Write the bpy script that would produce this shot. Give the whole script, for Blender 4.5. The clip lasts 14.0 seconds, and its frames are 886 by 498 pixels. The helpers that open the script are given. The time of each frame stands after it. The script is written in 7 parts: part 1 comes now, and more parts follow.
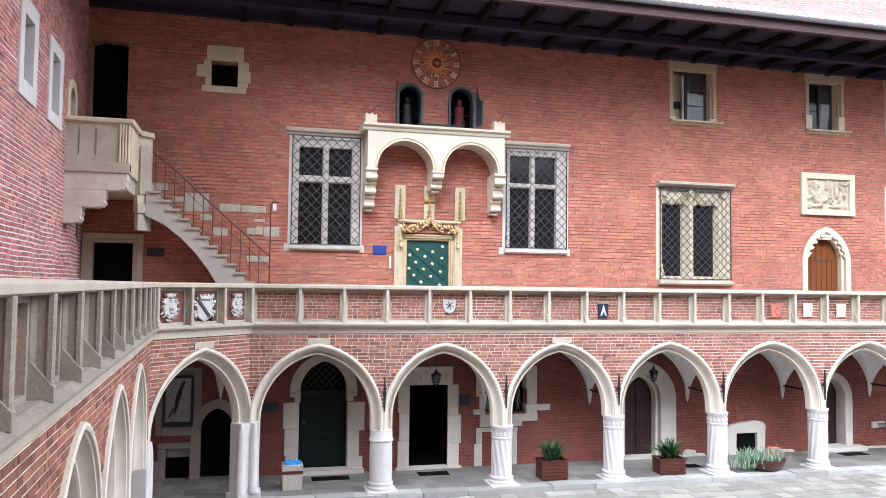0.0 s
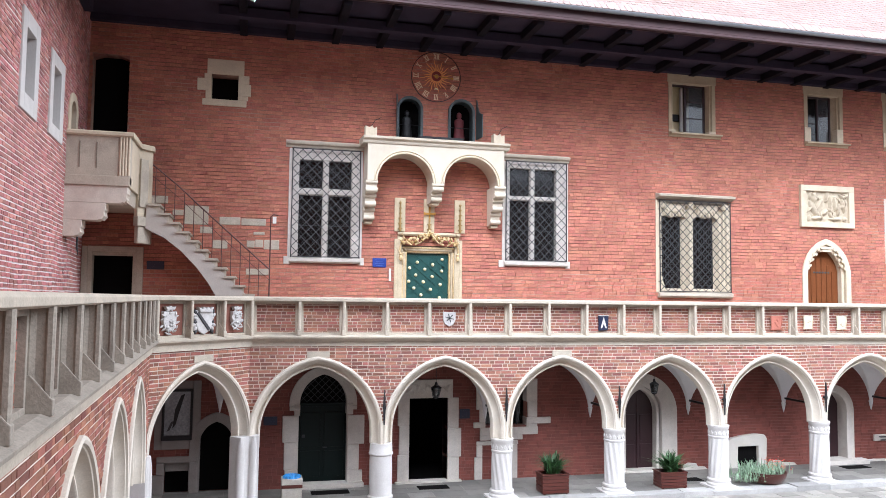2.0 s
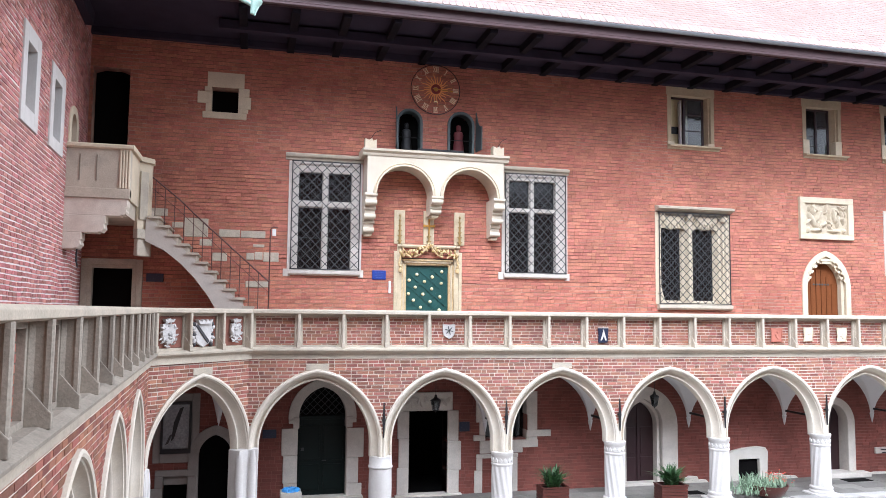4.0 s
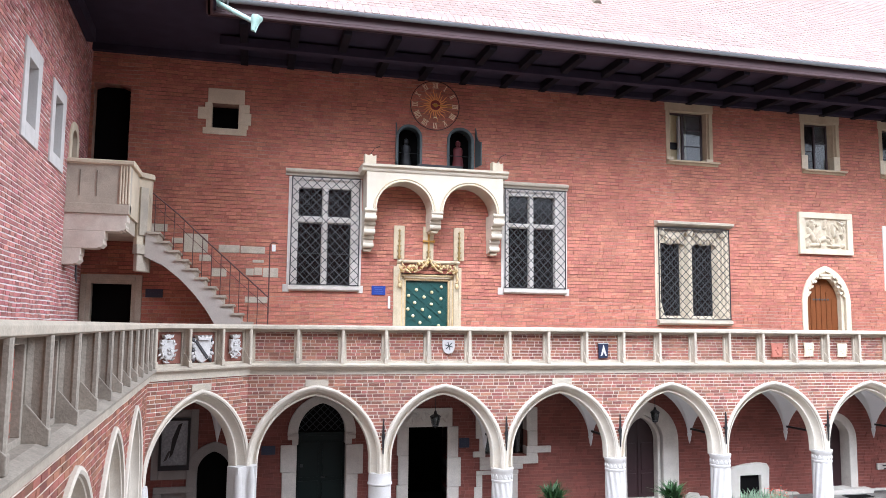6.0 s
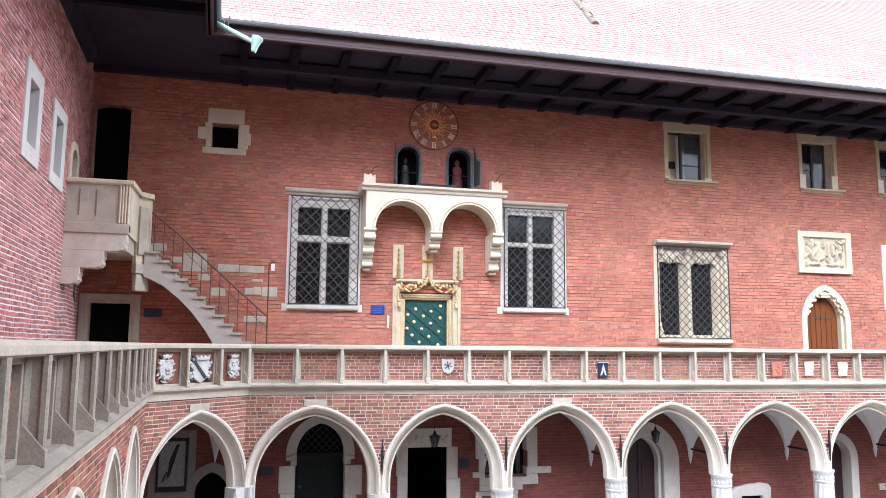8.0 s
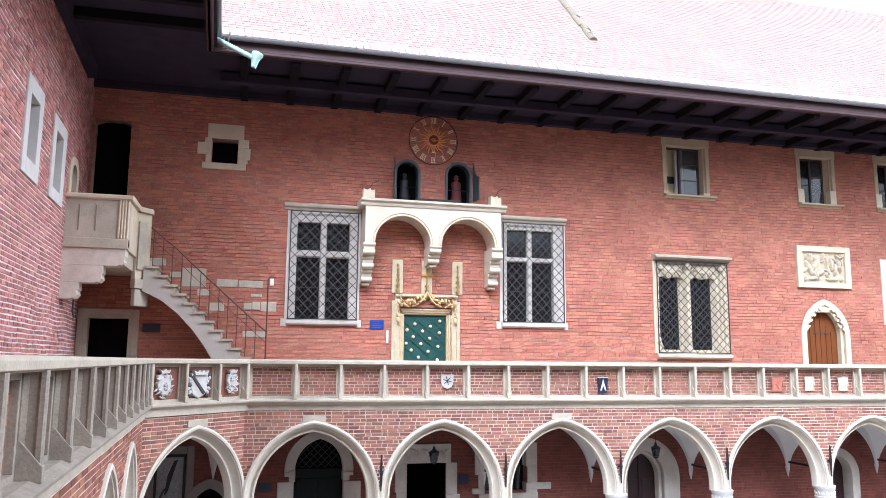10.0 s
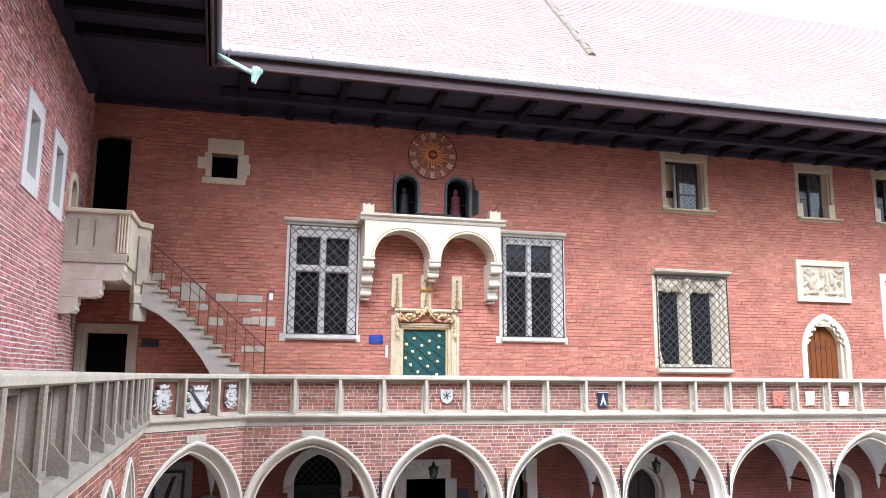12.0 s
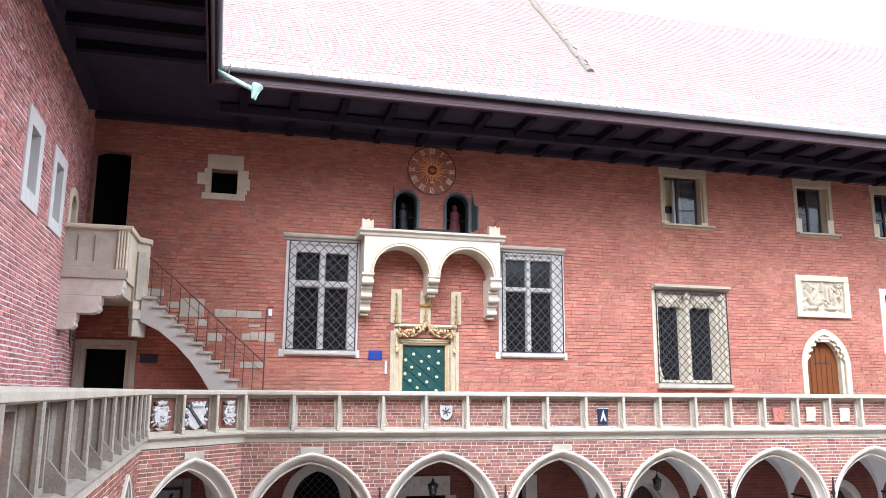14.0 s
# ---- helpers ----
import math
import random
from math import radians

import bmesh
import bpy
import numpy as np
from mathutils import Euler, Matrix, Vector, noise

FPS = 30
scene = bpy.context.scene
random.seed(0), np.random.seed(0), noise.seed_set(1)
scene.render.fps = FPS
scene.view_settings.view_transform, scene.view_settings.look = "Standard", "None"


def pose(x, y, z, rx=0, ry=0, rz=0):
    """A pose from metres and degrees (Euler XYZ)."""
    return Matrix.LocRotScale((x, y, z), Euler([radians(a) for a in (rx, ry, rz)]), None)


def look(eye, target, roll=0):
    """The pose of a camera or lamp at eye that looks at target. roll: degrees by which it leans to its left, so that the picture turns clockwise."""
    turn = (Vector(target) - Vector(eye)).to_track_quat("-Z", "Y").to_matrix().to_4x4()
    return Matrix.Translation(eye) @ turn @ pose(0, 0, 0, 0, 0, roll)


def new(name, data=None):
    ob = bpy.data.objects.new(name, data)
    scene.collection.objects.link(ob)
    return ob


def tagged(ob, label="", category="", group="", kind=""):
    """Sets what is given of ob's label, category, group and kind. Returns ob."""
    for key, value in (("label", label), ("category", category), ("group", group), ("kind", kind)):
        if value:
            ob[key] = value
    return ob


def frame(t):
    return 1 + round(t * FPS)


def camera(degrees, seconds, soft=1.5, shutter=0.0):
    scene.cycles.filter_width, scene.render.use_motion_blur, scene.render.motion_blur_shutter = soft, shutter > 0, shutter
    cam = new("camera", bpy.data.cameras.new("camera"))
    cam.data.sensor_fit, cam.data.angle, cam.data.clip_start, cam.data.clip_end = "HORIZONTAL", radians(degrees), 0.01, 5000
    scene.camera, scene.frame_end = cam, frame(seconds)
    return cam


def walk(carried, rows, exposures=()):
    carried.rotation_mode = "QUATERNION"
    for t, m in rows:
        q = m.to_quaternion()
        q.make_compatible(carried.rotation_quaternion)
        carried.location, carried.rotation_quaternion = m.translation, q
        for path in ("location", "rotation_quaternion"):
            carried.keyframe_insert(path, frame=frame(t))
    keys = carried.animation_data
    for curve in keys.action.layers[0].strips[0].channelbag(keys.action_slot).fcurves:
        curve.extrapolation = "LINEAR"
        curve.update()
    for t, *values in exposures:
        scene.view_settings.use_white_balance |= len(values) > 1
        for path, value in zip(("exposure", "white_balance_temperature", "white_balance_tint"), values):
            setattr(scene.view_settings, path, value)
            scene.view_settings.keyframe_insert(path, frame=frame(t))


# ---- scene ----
from mathutils import geometry

cam = camera(60.0, 14.0, 0.8)
EYE = 5.25
ROWS = [
    (0.0, 92.813, -0.729, -13.971), (0.5, 93.041, -0.715, -13.973), (1.0, 93.290, -0.690, -13.974),
    (1.5, 93.520, -0.678, -13.975), (2.0, 93.756, -0.668, -13.977), (2.5, 93.988, -0.663, -13.982),
    (3.0, 94.227, -0.652, -13.989), (5.5, 95.461, -0.583, -14.028), (6.0, 95.815, -0.572, -14.033),
    (6.5, 96.171, -0.556, -14.037), (7.0, 96.509, -0.540, -14.047), (7.5, 96.899, -0.520, -14.074),
    (8.0, 97.246, -0.512, -14.090), (10.5, 98.593, -0.468, -14.153), (11.0, 98.840, -0.460, -14.159),
    (11.5, 99.128, -0.445, -14.172), (12.0, 99.430, -0.422, -14.183), (12.5, 99.744, -0.412, -14.200),
    (13.0, 100.064, -0.405, -14.213), (13.5, 100.372, -0.398, -14.219), (14.0, 100.582, -0.388, -14.226),
]
walk(cam, [(t, pose(0, 0, EYE, rx, ry, rz)) for t, rx, ry, rz in ROWS], [(0.0, 1.15, 5620, 9), (14.0, 1.27, 5450, 9)])

# ---- light: a bright overcast sky ----
world = bpy.data.worlds.new("overcast_sky")
scene.world = world
world.use_nodes = True
wn, wl = world.node_tree.nodes, world.node_tree.links
wn.clear()
sky = wn.new("ShaderNodeTexSky")
sky.sky_type, sky.sun_disc = "NISHITA", False
sky.sun_elevation, sky.sun_rotation = radians(46), radians(200)
sky.air_density, sky.dust_density, sky.ozone_density = 1.0, 6.0, 1.0
pale = wn.new("ShaderNodeHueSaturation")
pale.inputs["Saturation"].default_value = 0.03
bg = wn.new("ShaderNodeBackground")
bg.inputs["Strength"].default_value = 0.21
wout = wn.new("ShaderNodeOutputWorld")
wl.new(sky.outputs[0], pale.inputs["Color"])
wl.new(pale.outputs[0], bg.inputs["Color"])
wl.new(bg.outputs[0], wout.inputs["Surface"])
sun = new("sun", bpy.data.lights.new("sun", "SUN"))
sun.data.energy, sun.data.angle, sun.data.color = 1.5, radians(36), (1.0, 0.965, 0.94)
sun.matrix_basis = look((30, -9, 20), (0, 0, 0))


# ---- materials ----
def mat(name, col, rough=0.8, vary=0.15, scale=6.0, fine=60.0, bump=0.3, metal=0.0, stain=None, stain_amount=0.4, island=0.0, obj=0.0, spec=0.5, vert=1.0, hue=0.0):
    """Procedural surface: base colour varied at two scales, optional stains, fine relief, and a change from piece to piece."""
    m = bpy.data.materials.new(name)
    m.use_nodes = True
    n, l = m.node_tree.nodes, m.node_tree.links
    p = n["Principled BSDF"]
    p.inputs["Roughness"].default_value, p.inputs["Metallic"].default_value = rough, metal
    p.inputs["Specular IOR Level"].default_value = spec
    tc = n.new("ShaderNodeTexCoord")
    geo = n.new("ShaderNodeNewGeometry")
    mp = n.new("ShaderNodeMapping")
    mp.inputs["Scale"].default_value = (1, 1, vert)
    l.new(geo.outputs["Position"], mp.inputs["Vector"])
    big = n.new("ShaderNodeTexNoise")
    big.inputs["Scale"].default_value, big.inputs["Detail"].default_value, big.inputs["Roughness"].default_value = scale, 6, 0.62
    small = n.new("ShaderNodeTexNoise")
    small.inputs["Scale"].default_value, small.inputs["Detail"].default_value = fine, 4
    l.new(mp.outputs[0], big.inputs["Vector"])
    l.new(geo.outputs["Position"], small.inputs["Vector"])
    add = n.new("ShaderNodeMath")
    add.operation = "ADD"
    l.new(big.outputs["Fac"], add.inputs[0])
    l.new(small.outputs["Fac"], add.inputs[1])
    val = n.new("ShaderNodeMapRange")
    val.inputs["From Min"].default_value, val.inputs["From Max"].default_value = 0.65, 1.35
    val.inputs["To Min"].default_value, val.inputs["To Max"].default_value = 1 - vary, 1 + vary
    l.new(add.outputs[0], val.inputs["Value"])
    hsv = n.new("ShaderNodeHueSaturation")
    hsv.inputs["Color"].default_value = (*col, 1)
    value = val.outputs[0]
    if island or obj:
        ramp = n.new("ShaderNodeMapRange")
        ramp.inputs["To Min"].default_value, ramp.inputs["To Max"].default_value = 1 - (island or obj), 1 + (island or obj)
        if island:
            source = geo.outputs["Random Per Island"]
        else:
            source = n.new("ShaderNodeObjectInfo").outputs["Random"]
        l.new(source, ramp.inputs["Value"])
        mul = n.new("ShaderNodeMath")
        mul.operation = "MULTIPLY"
        l.new(value, mul.inputs[0])
        l.new(ramp.outputs[0], mul.inputs[1])
        value = mul.outputs[0]
        if hue:
            turn = n.new("ShaderNodeMath")
            turn.operation = "MULTIPLY_ADD"
            twist = n.new("ShaderNodeMath")
            twist.operation = "PINGPONG"
            scaled = n.new("ShaderNodeMath")
            scaled.operation = "MULTIPLY"
            scaled.inputs[1].default_value = 7.31
            l.new(source, scaled.inputs[0])
            twist.inputs[1].default_value = 1.0
            l.new(scaled.outputs[0], twist.inputs[0])
            turn.inputs[1].default_value, turn.inputs[2].default_value = 2 * hue, 0.5 - hue
            l.new(twist.outputs[0], turn.inputs[0])
            l.new(turn.outputs[0], hsv.inputs["Hue"])
    l.new(value, hsv.inputs["Value"])
    colour = hsv.outputs[0]
    if stain:
        st = n.new("ShaderNodeTexNoise")
        st.inputs["Scale"].default_value, st.inputs["Detail"].default_value, st.inputs["Roughness"].default_value = scale * 0.35, 8, 0.7
        l.new(mp.outputs[0], st.inputs["Vector"])
        sr = n.new("ShaderNodeMapRange")
        sr.inputs["From Min"].default_value, sr.inputs["From Max"].default_value = 0.5, 0.72
        sr.inputs["To Max"].default_value = stain_amount
        l.new(st.outputs["Fac"], sr.inputs["Value"])
        mix = n.new("ShaderNodeMix")
        mix.data_type = "RGBA"
        mix.inputs[7].default_value = (*stain, 1)
        l.new(sr.outputs[0], mix.inputs[0])
        l.new(colour, mix.inputs[6])
        colour = mix.outputs[2]
    l.new(colour, p.inputs["Base Color"])
    if bump:
        b = n.new("ShaderNodeBump")
        b.inputs["Strength"].default_value, b.inputs["Distance"].default_value = bump, 0.01
        l.new(add.outputs[0], b.inputs["Height"])
        l.new(b.outputs[0], p.inputs["Normal"])
    return m


def glass(name, tint, rough=0.05, spec=0.35):
    m = bpy.data.materials.new(name)
    m.use_nodes = True
    n, l = m.node_tree.nodes, m.node_tree.links
    p = n["Principled BSDF"]
    p.inputs["Base Color"].default_value = (*tint, 1)
    p.inputs["Roughness"].default_value, p.inputs["Transmission Weight"].default_value = rough, 0.85
    p.inputs["Specular IOR Level"].default_value = spec
    w = n.new("ShaderNodeTexNoise")
    w.inputs["Scale"].default_value = 9
    b = n.new("ShaderNodeBump")
    b.inputs["Strength"].default_value, b.inputs["Distance"].default_value = 0.12, 0.01
    l.new(w.outputs["Fac"], b.inputs["Height"])
    l.new(b.outputs[0], p.inputs["Normal"])
    return m


BRICK_UP = mat("brick_upper", (0.405, 0.152, 0.103), 0.85, 0.30, 0.9, 22, 0.6, island=0.15, stain=(0.28, 0.085, 0.06), stain_amount=0.5, hue=0.008)
BRICK_LOW = mat("brick_arcade", (0.272, 0.108, 0.074), 0.85, 0.2, 1.6, 45, 0.5, island=0.38, stain=(0.16, 0.07, 0.06), stain_amount=0.45, hue=0.015)
BRICK_LEFT = mat("brick_left", (0.40, 0.165, 0.148), 0.85, 0.22, 1.3, 45, 0.5, island=0.36, stain=(0.44, 0.23, 0.21), stain_amount=0.35, hue=0.014)
BRICK_PIECE = mat("brick_piece", (0.40, 0.165, 0.148), 0.85, 0.22, 1.3, 45, 0.5, obj=0.36, stain=(0.44, 0.23, 0.21), stain_amount=0.35, hue=0.014)
BRICK_PIECE_UP = mat("brick_piece_upper", (0.405, 0.152, 0.103), 0.85, 0.30, 0.9, 22, 0.6, obj=0.15, stain=(0.28, 0.085, 0.06), stain_amount=0.5, hue=0.008)
BRICK_PIECE_LOW = mat("brick_piece_arcade", (0.272, 0.108, 0.074), 0.85, 0.2, 1.6, 45, 0.5, obj=0.38, stain=(0.16, 0.07, 0.06), stain_amount=0.45, hue=0.015)
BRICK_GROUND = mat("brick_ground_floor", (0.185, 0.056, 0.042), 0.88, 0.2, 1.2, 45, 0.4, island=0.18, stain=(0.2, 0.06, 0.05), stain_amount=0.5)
MORTAR_UP = mat("mortar_red", (0.20, 0.094, 0.070), 0.95, 0.2, 1.4, 70, 0.4, stain=(0.58, 0.39, 0.29), stain_amount=0.9)
MORTAR = mat("mortar_pale", (0.68, 0.61, 0.54), 0.95, 0.15, 5, 70, 0.4)
MORTAR_LEFT = mat("mortar_lime", (0.70, 0.635, 0.62), 0.95, 0.15, 5, 70, 0.4)
WIN_STONE = mat("grey_window_stone", (0.55, 0.50, 0.455), 0.85, 0.18, 4, 50, 0.3, stain=(0.38, 0.33, 0.29), stain_amount=0.5)
PORTAL = mat("golden_portal_stone", (0.50, 0.41, 0.28), 0.8, 0.2, 5, 60, 0.3, stain=(0.30, 0.22, 0.12), stain_amount=0.5)
MORTAR_FOOT = mat("mortar_foot", (0.40, 0.26, 0.20), 0.95, 0.25, 3, 70, 0.4)
CREAM = mat("cream_balcony_stone", (0.58, 0.51, 0.41), 0.85, 0.12, 2.5, 50, 0.25, stain=(0.44, 0.36, 0.26), stain_amount=0.5)
MORTAR_DIM = mat("mortar_shaded", (0.26, 0.115, 0.09), 0.95, 0.15, 5, 70, 0.4)
STONE = mat("cream_limestone", (0.60, 0.51, 0.38), 0.85, 0.16, 3, 50, 0.3, stain=(0.38, 0.30, 0.20), stain_amount=0.5)
STONE_RAIL = mat("weathered_rail_stone", (0.46, 0.40, 0.32), 0.88, 0.2, 3, 40, 0.4, stain=(0.24, 0.21, 0.18), stain_amount=0.6)
# Weathered rail stone for the side run, darkened further for its posts' shade.
STONE_GREY = mat("grey_shaded_weathered_rail_stone", (0.30, 0.262, 0.215), 0.9, 0.25, 3, 40, 0.4, stain=(0.14, 0.12, 0.10), stain_amount=0.6)
# Weathered on the ridge tiles; elsewhere it paints shaded bands and gaps.
STONE_RAIL_DARK = mat("dark_weathered_and_shade_stone", (0.20, 0.17, 0.13), 0.9, 0.2, 5, 50, 0.3)
STONE_PALE = mat("pale_limestone", (0.55, 0.51, 0.46), 0.82, 0.12, 3, 50, 0.3, stain=(0.52, 0.44, 0.32), stain_amount=0.35)
WHITE = mat("white_stone", (0.54, 0.51, 0.49), 0.8, 0.10, 3, 40, 0.35, stain=(0.38, 0.34, 0.29), stain_amount=0.4)
ARCH_STONE = mat("arch_stone", (0.60, 0.54, 0.46), 0.82, 0.14, 3, 45, 0.3, stain=(0.5, 0.40, 0.27), stain_amount=0.45)
PLASTER = mat("white_plaster", (0.62, 0.60, 0.60), 0.9, 0.06, 2, 50, 0.15, stain=(0.62, 0.58, 0.56), stain_amount=0.3)
# Room plaster is set dark to stand in for unlit rooms.
ROOM = mat("unlit_room_plaster", (0.13, 0.115, 0.10), 0.9, 0.1, 2, 30, 0.1)
SOFFIT = mat("dark_timber_boards", (0.033, 0.026, 0.042), 0.8, 0.3, 2, 50, 0.3, spec=0.1)
JOIST = mat("dark_timber_joist", (0.010, 0.008, 0.012), 0.85, 0.3, 4, 60, 0.3, spec=0.1)
FASCIA = mat("red_brown_timber", (0.055, 0.024, 0.027), 0.6, 0.2, 4, 60, 0.3)
ZINC = mat("zinc_gutter", (0.28, 0.29, 0.31), 0.4, 0.1, 6, 50, 0.1, metal=0.7)
# Tile and stain colours are paled to carry the glare of the sky.
TILE = mat("clay_roof_tile", (0.31, 0.215, 0.19), 0.36, 0.10, 2, 40, 0.3, island=0.09, stain=(0.37, 0.29, 0.27), stain_amount=0.5)
TILE_PIECE = mat("clay_roof_tile_piece", (0.30, 0.21, 0.19), 0.55, 0.12, 2, 40, 0.3, obj=0.09, stain=(0.34, 0.26, 0.24), stain_amount=0.5)
COPPER = mat("green_copper", (0.42, 0.60, 0.53), 0.55, 0.25, 8, 60, 0.3, metal=0.2, stain=(0.18, 0.20, 0.18), stain_amount=0.6)
IRON = mat("black_iron", (0.025, 0.024, 0.026), 0.5, 0.2, 10, 80, 0.2, metal=0.5)
IRON_RED = mat("rusty_iron", (0.10, 0.045, 0.04), 0.6, 0.25, 10, 80, 0.2, metal=0.3)
GRILLE = mat("grey_iron_lattice", (0.055, 0.052, 0.055), 0.5, 0.2, 10, 80, 0.2, metal=0.4)
GLASS = glass("dark_window_glass", (0.09, 0.085, 0.085))
GLASS_CLEAR = glass("clear_casement_glass", (0.35, 0.35, 0.36), 0.02, 0.9)
STONE_TAN = mat("tan_window_stone", (0.45, 0.36, 0.245), 0.86, 0.16, 4, 50, 0.3, stain=(0.33, 0.25, 0.16), stain_amount=0.5)
ROOM_CREAM = mat("cream_room_wall", (0.72, 0.62, 0.38), 0.9, 0.08, 2, 30, 0.1)
LEAD = mat("lead_came", (0.016, 0.016, 0.018), 0.7, 0.2, 10, 60, 0.1)
PAINT_WHITE = mat("white_window_paint", (0.78, 0.76, 0.74), 0.55, 0.06, 4, 60, 0.1, stain=(0.6, 0.56, 0.5), stain_amount=0.3)
DOOR_GREEN = mat("green_door_paint", (0.011, 0.062, 0.055), 0.45, 0.2, 4, 60, 0.2)
DOOR_DARK = mat("dark_green_door", (0.004, 0.009, 0.008), 0.5, 0.25, 5, 50, 0.2, spec=0.2)
DOOR_MAROON = mat("dark_maroon_door", (0.028, 0.009, 0.011), 0.5, 0.25, 5, 50, 0.2)
DOOR_WOOD = mat("brown_oak", (0.150, 0.050, 0.017), 0.85, 0.25, 6, 70, 0.3, spec=0.1, vert=0.15)
# Near-black that paints the shade inside openings; the door mats share it.
VOID = mat("shade_and_mat_black", (0.005, 0.0045, 0.0045), 0.9, 0.2, 3, 20, 0.0, spec=0.05)
GOLD = mat("gilding", (0.52, 0.27, 0.06), 0.4, 0.25, 12, 80, 0.3, metal=0.7)
GOLD_PALE = mat("pale_gilding", (0.80, 0.70, 0.42), 0.4, 0.2, 12, 80, 0.2, metal=0.3)
BLUE = mat("blue_enamel", (0.018, 0.040, 0.22), 0.35, 0.1, 5, 60, 0.05)
NAVY = mat("dark_blue_enamel", (0.012, 0.018, 0.045), 0.4, 0.1, 5, 60, 0.05)
PAVING = mat("grey_paving_slab", (0.29, 0.268, 0.238), 0.75, 0.16, 2.5, 45, 0.35, obj=0.3, stain=(0.12, 0.115, 0.11), stain_amount=0.5)
PAVING_REST = mat("grey_paving_rest", (0.29, 0.268, 0.238), 0.75, 0.16, 2.5, 45, 0.35, island=0.3, stain=(0.12, 0.115, 0.11), stain_amount=0.5)
# Walk slabs: a darker grey than the courtyard paving.
WALK_SLAB = mat("dark_walk_slab", (0.19, 0.175, 0.158), 0.75, 0.2, 2.5, 45, 0.35, obj=0.25, stain=(0.09, 0.085, 0.08), stain_amount=0.5)
GROUND = mat("sand_joint", (0.22, 0.20, 0.18), 0.95, 0.2, 3, 40, 0.3)
KERB = mat("kerb_granite", (0.33, 0.315, 0.30), 0.75, 0.18, 3, 50, 0.3, obj=0.22, stain=(0.26, 0.25, 0.24), stain_amount=0.4)
PLANTER = mat("red_brown_planter_wood", (0.075, 0.017, 0.011), 0.4, 0.25, 6, 60, 0.3)
SOIL = mat("soil", (0.03, 0.02, 0.015), 0.95, 0.3, 12, 60, 0.5)
LEAF = mat("green_leaf", (0.040, 0.095, 0.03), 0.5, 0.25, 8, 40, 0.1, island=0.45)
LEAF_PALE = mat("pale_succulent_leaf", (0.24, 0.33, 0.22), 0.6, 0.2, 8, 40, 0.1, island=0.35)
FLOWER = mat("red_flower", (0.65, 0.06, 0.03), 0.5, 0.2, 8, 40, 0.1, island=0.3)
SIGN_BLUE = mat("blue_plastic_liner", (0.05, 0.26, 0.62), 0.35, 0.2, 8, 60, 0.2)


# ---- building helpers ----
class Shape:
    """Collects solid pieces and turns them into one mesh."""

    def __init__(self):
        self.v, self.f = [], []

    def add(self, verts, faces):
        k = len(self.v)
        self.v.extend(tuple(p) for p in verts)
        self.f.extend(tuple(i + k for i in q) for q in faces)
        return self

    def box(self, x0, x1, y0, y1, z0, z1):
        return self.add([(x0, y0, z0), (x1, y0, z0), (x1, y1, z0), (x0, y1, z0), (x0, y0, z1), (x1, y0, z1), (x1, y1, z1), (x0, y1, z1)],
                        [(0, 3, 2, 1), (4, 5, 6, 7), (0, 1, 5, 4), (1, 2, 6, 5), (2, 3, 7, 6), (3, 0, 4, 7)])

    def prism(self, poly, a, b, axis="y"):
        """A polygon in the plane across the axis, drawn from a to b along it."""
        n = len(poly)

        def at(p, h):
            return {"y": (p[0], h, p[1]), "x": (h, p[0], p[1]), "z": (p[0], p[1], h)}[axis]
        tris = geometry.tessellate_polygon([[Vector((p[0], p[1], 0)) for p in poly]])
        verts = [at(p, a) for p in poly] + [at(p, b) for p in poly]
        faces = [tuple(t) for t in tris] + [tuple(i + n for i in t) for t in tris]
        faces += [(i, (i + 1) % n, (i + 1) % n + n, i + n) for i in range(n)]
        return self.add(verts, faces)

    def strip(self, rings, closed=True, caps=True):
        """A skin over rings of points that all have the same count."""
        n = len(rings[0])
        verts = [p for r in rings for p in r]
        faces = []
        for k in range(len(rings) - 1):
            for i in range(n if closed else n - 1):
                j = (i + 1) % n
                faces.append((k * n + i, k * n + j, (k + 1) * n + j, (k + 1) * n + i))
        if caps and closed:
            faces.append(tuple(range(n)))
            faces.append(tuple((len(rings) - 1) * n + i for i in range(n)))
        return self.add(verts, faces)

    def lathe(self, profile, n=24, x=0, y=0, squash=1.0, turn=0.0):
        return self.strip([[(x + r * math.cos(turn + 2 * math.pi * i / n), y + squash * r * math.sin(turn + 2 * math.pi * i / n), z) for i in range(n)] for r, z in profile])

    def tube(self, path, r, n=8):
        path = [Vector(p) for p in path]
        rings = []
        for i, p in enumerate(path):
            d = (path[min(i + 1, len(path) - 1)] - path[max(i - 1, 0)]).normalized()
            u = d.cross(Vector((0, 0, 1)))
            u = u.normalized() if u.length > 1e-3 else Vector((1, 0, 0))
            w = d.cross(u)
            rr = r[i] if isinstance(r, (list, tuple)) else r
            rings.append([p + rr * (math.cos(2 * math.pi * k / n) * u + math.sin(2 * math.pi * k / n) * w) for k in range(n)])
        return self.strip(rings)

    def mesh(self, name, bevel=0.0, smooth=False):
        me = bpy.data.meshes.new(name)
        me.from_pydata(self.v, [], self.f)
        bm = bmesh.new()
        bm.from_mesh(me)
        bmesh.ops.recalc_face_normals(bm, faces=bm.faces)
        if bevel:
            edges = [e for e in bm.edges if len(e.link_faces) == 2 and e.calc_face_angle(0) > 0.6]
            bmesh.ops.bevel(bm, geom=edges, offset=bevel, segments=2, profile=0.6, affect="EDGES", clamp_overlap=True)
        if smooth:
            for face in bm.faces:
                face.smooth = True
            for e in bm.edges:
                e.smooth = e.calc_face_angle(0) < 0.7
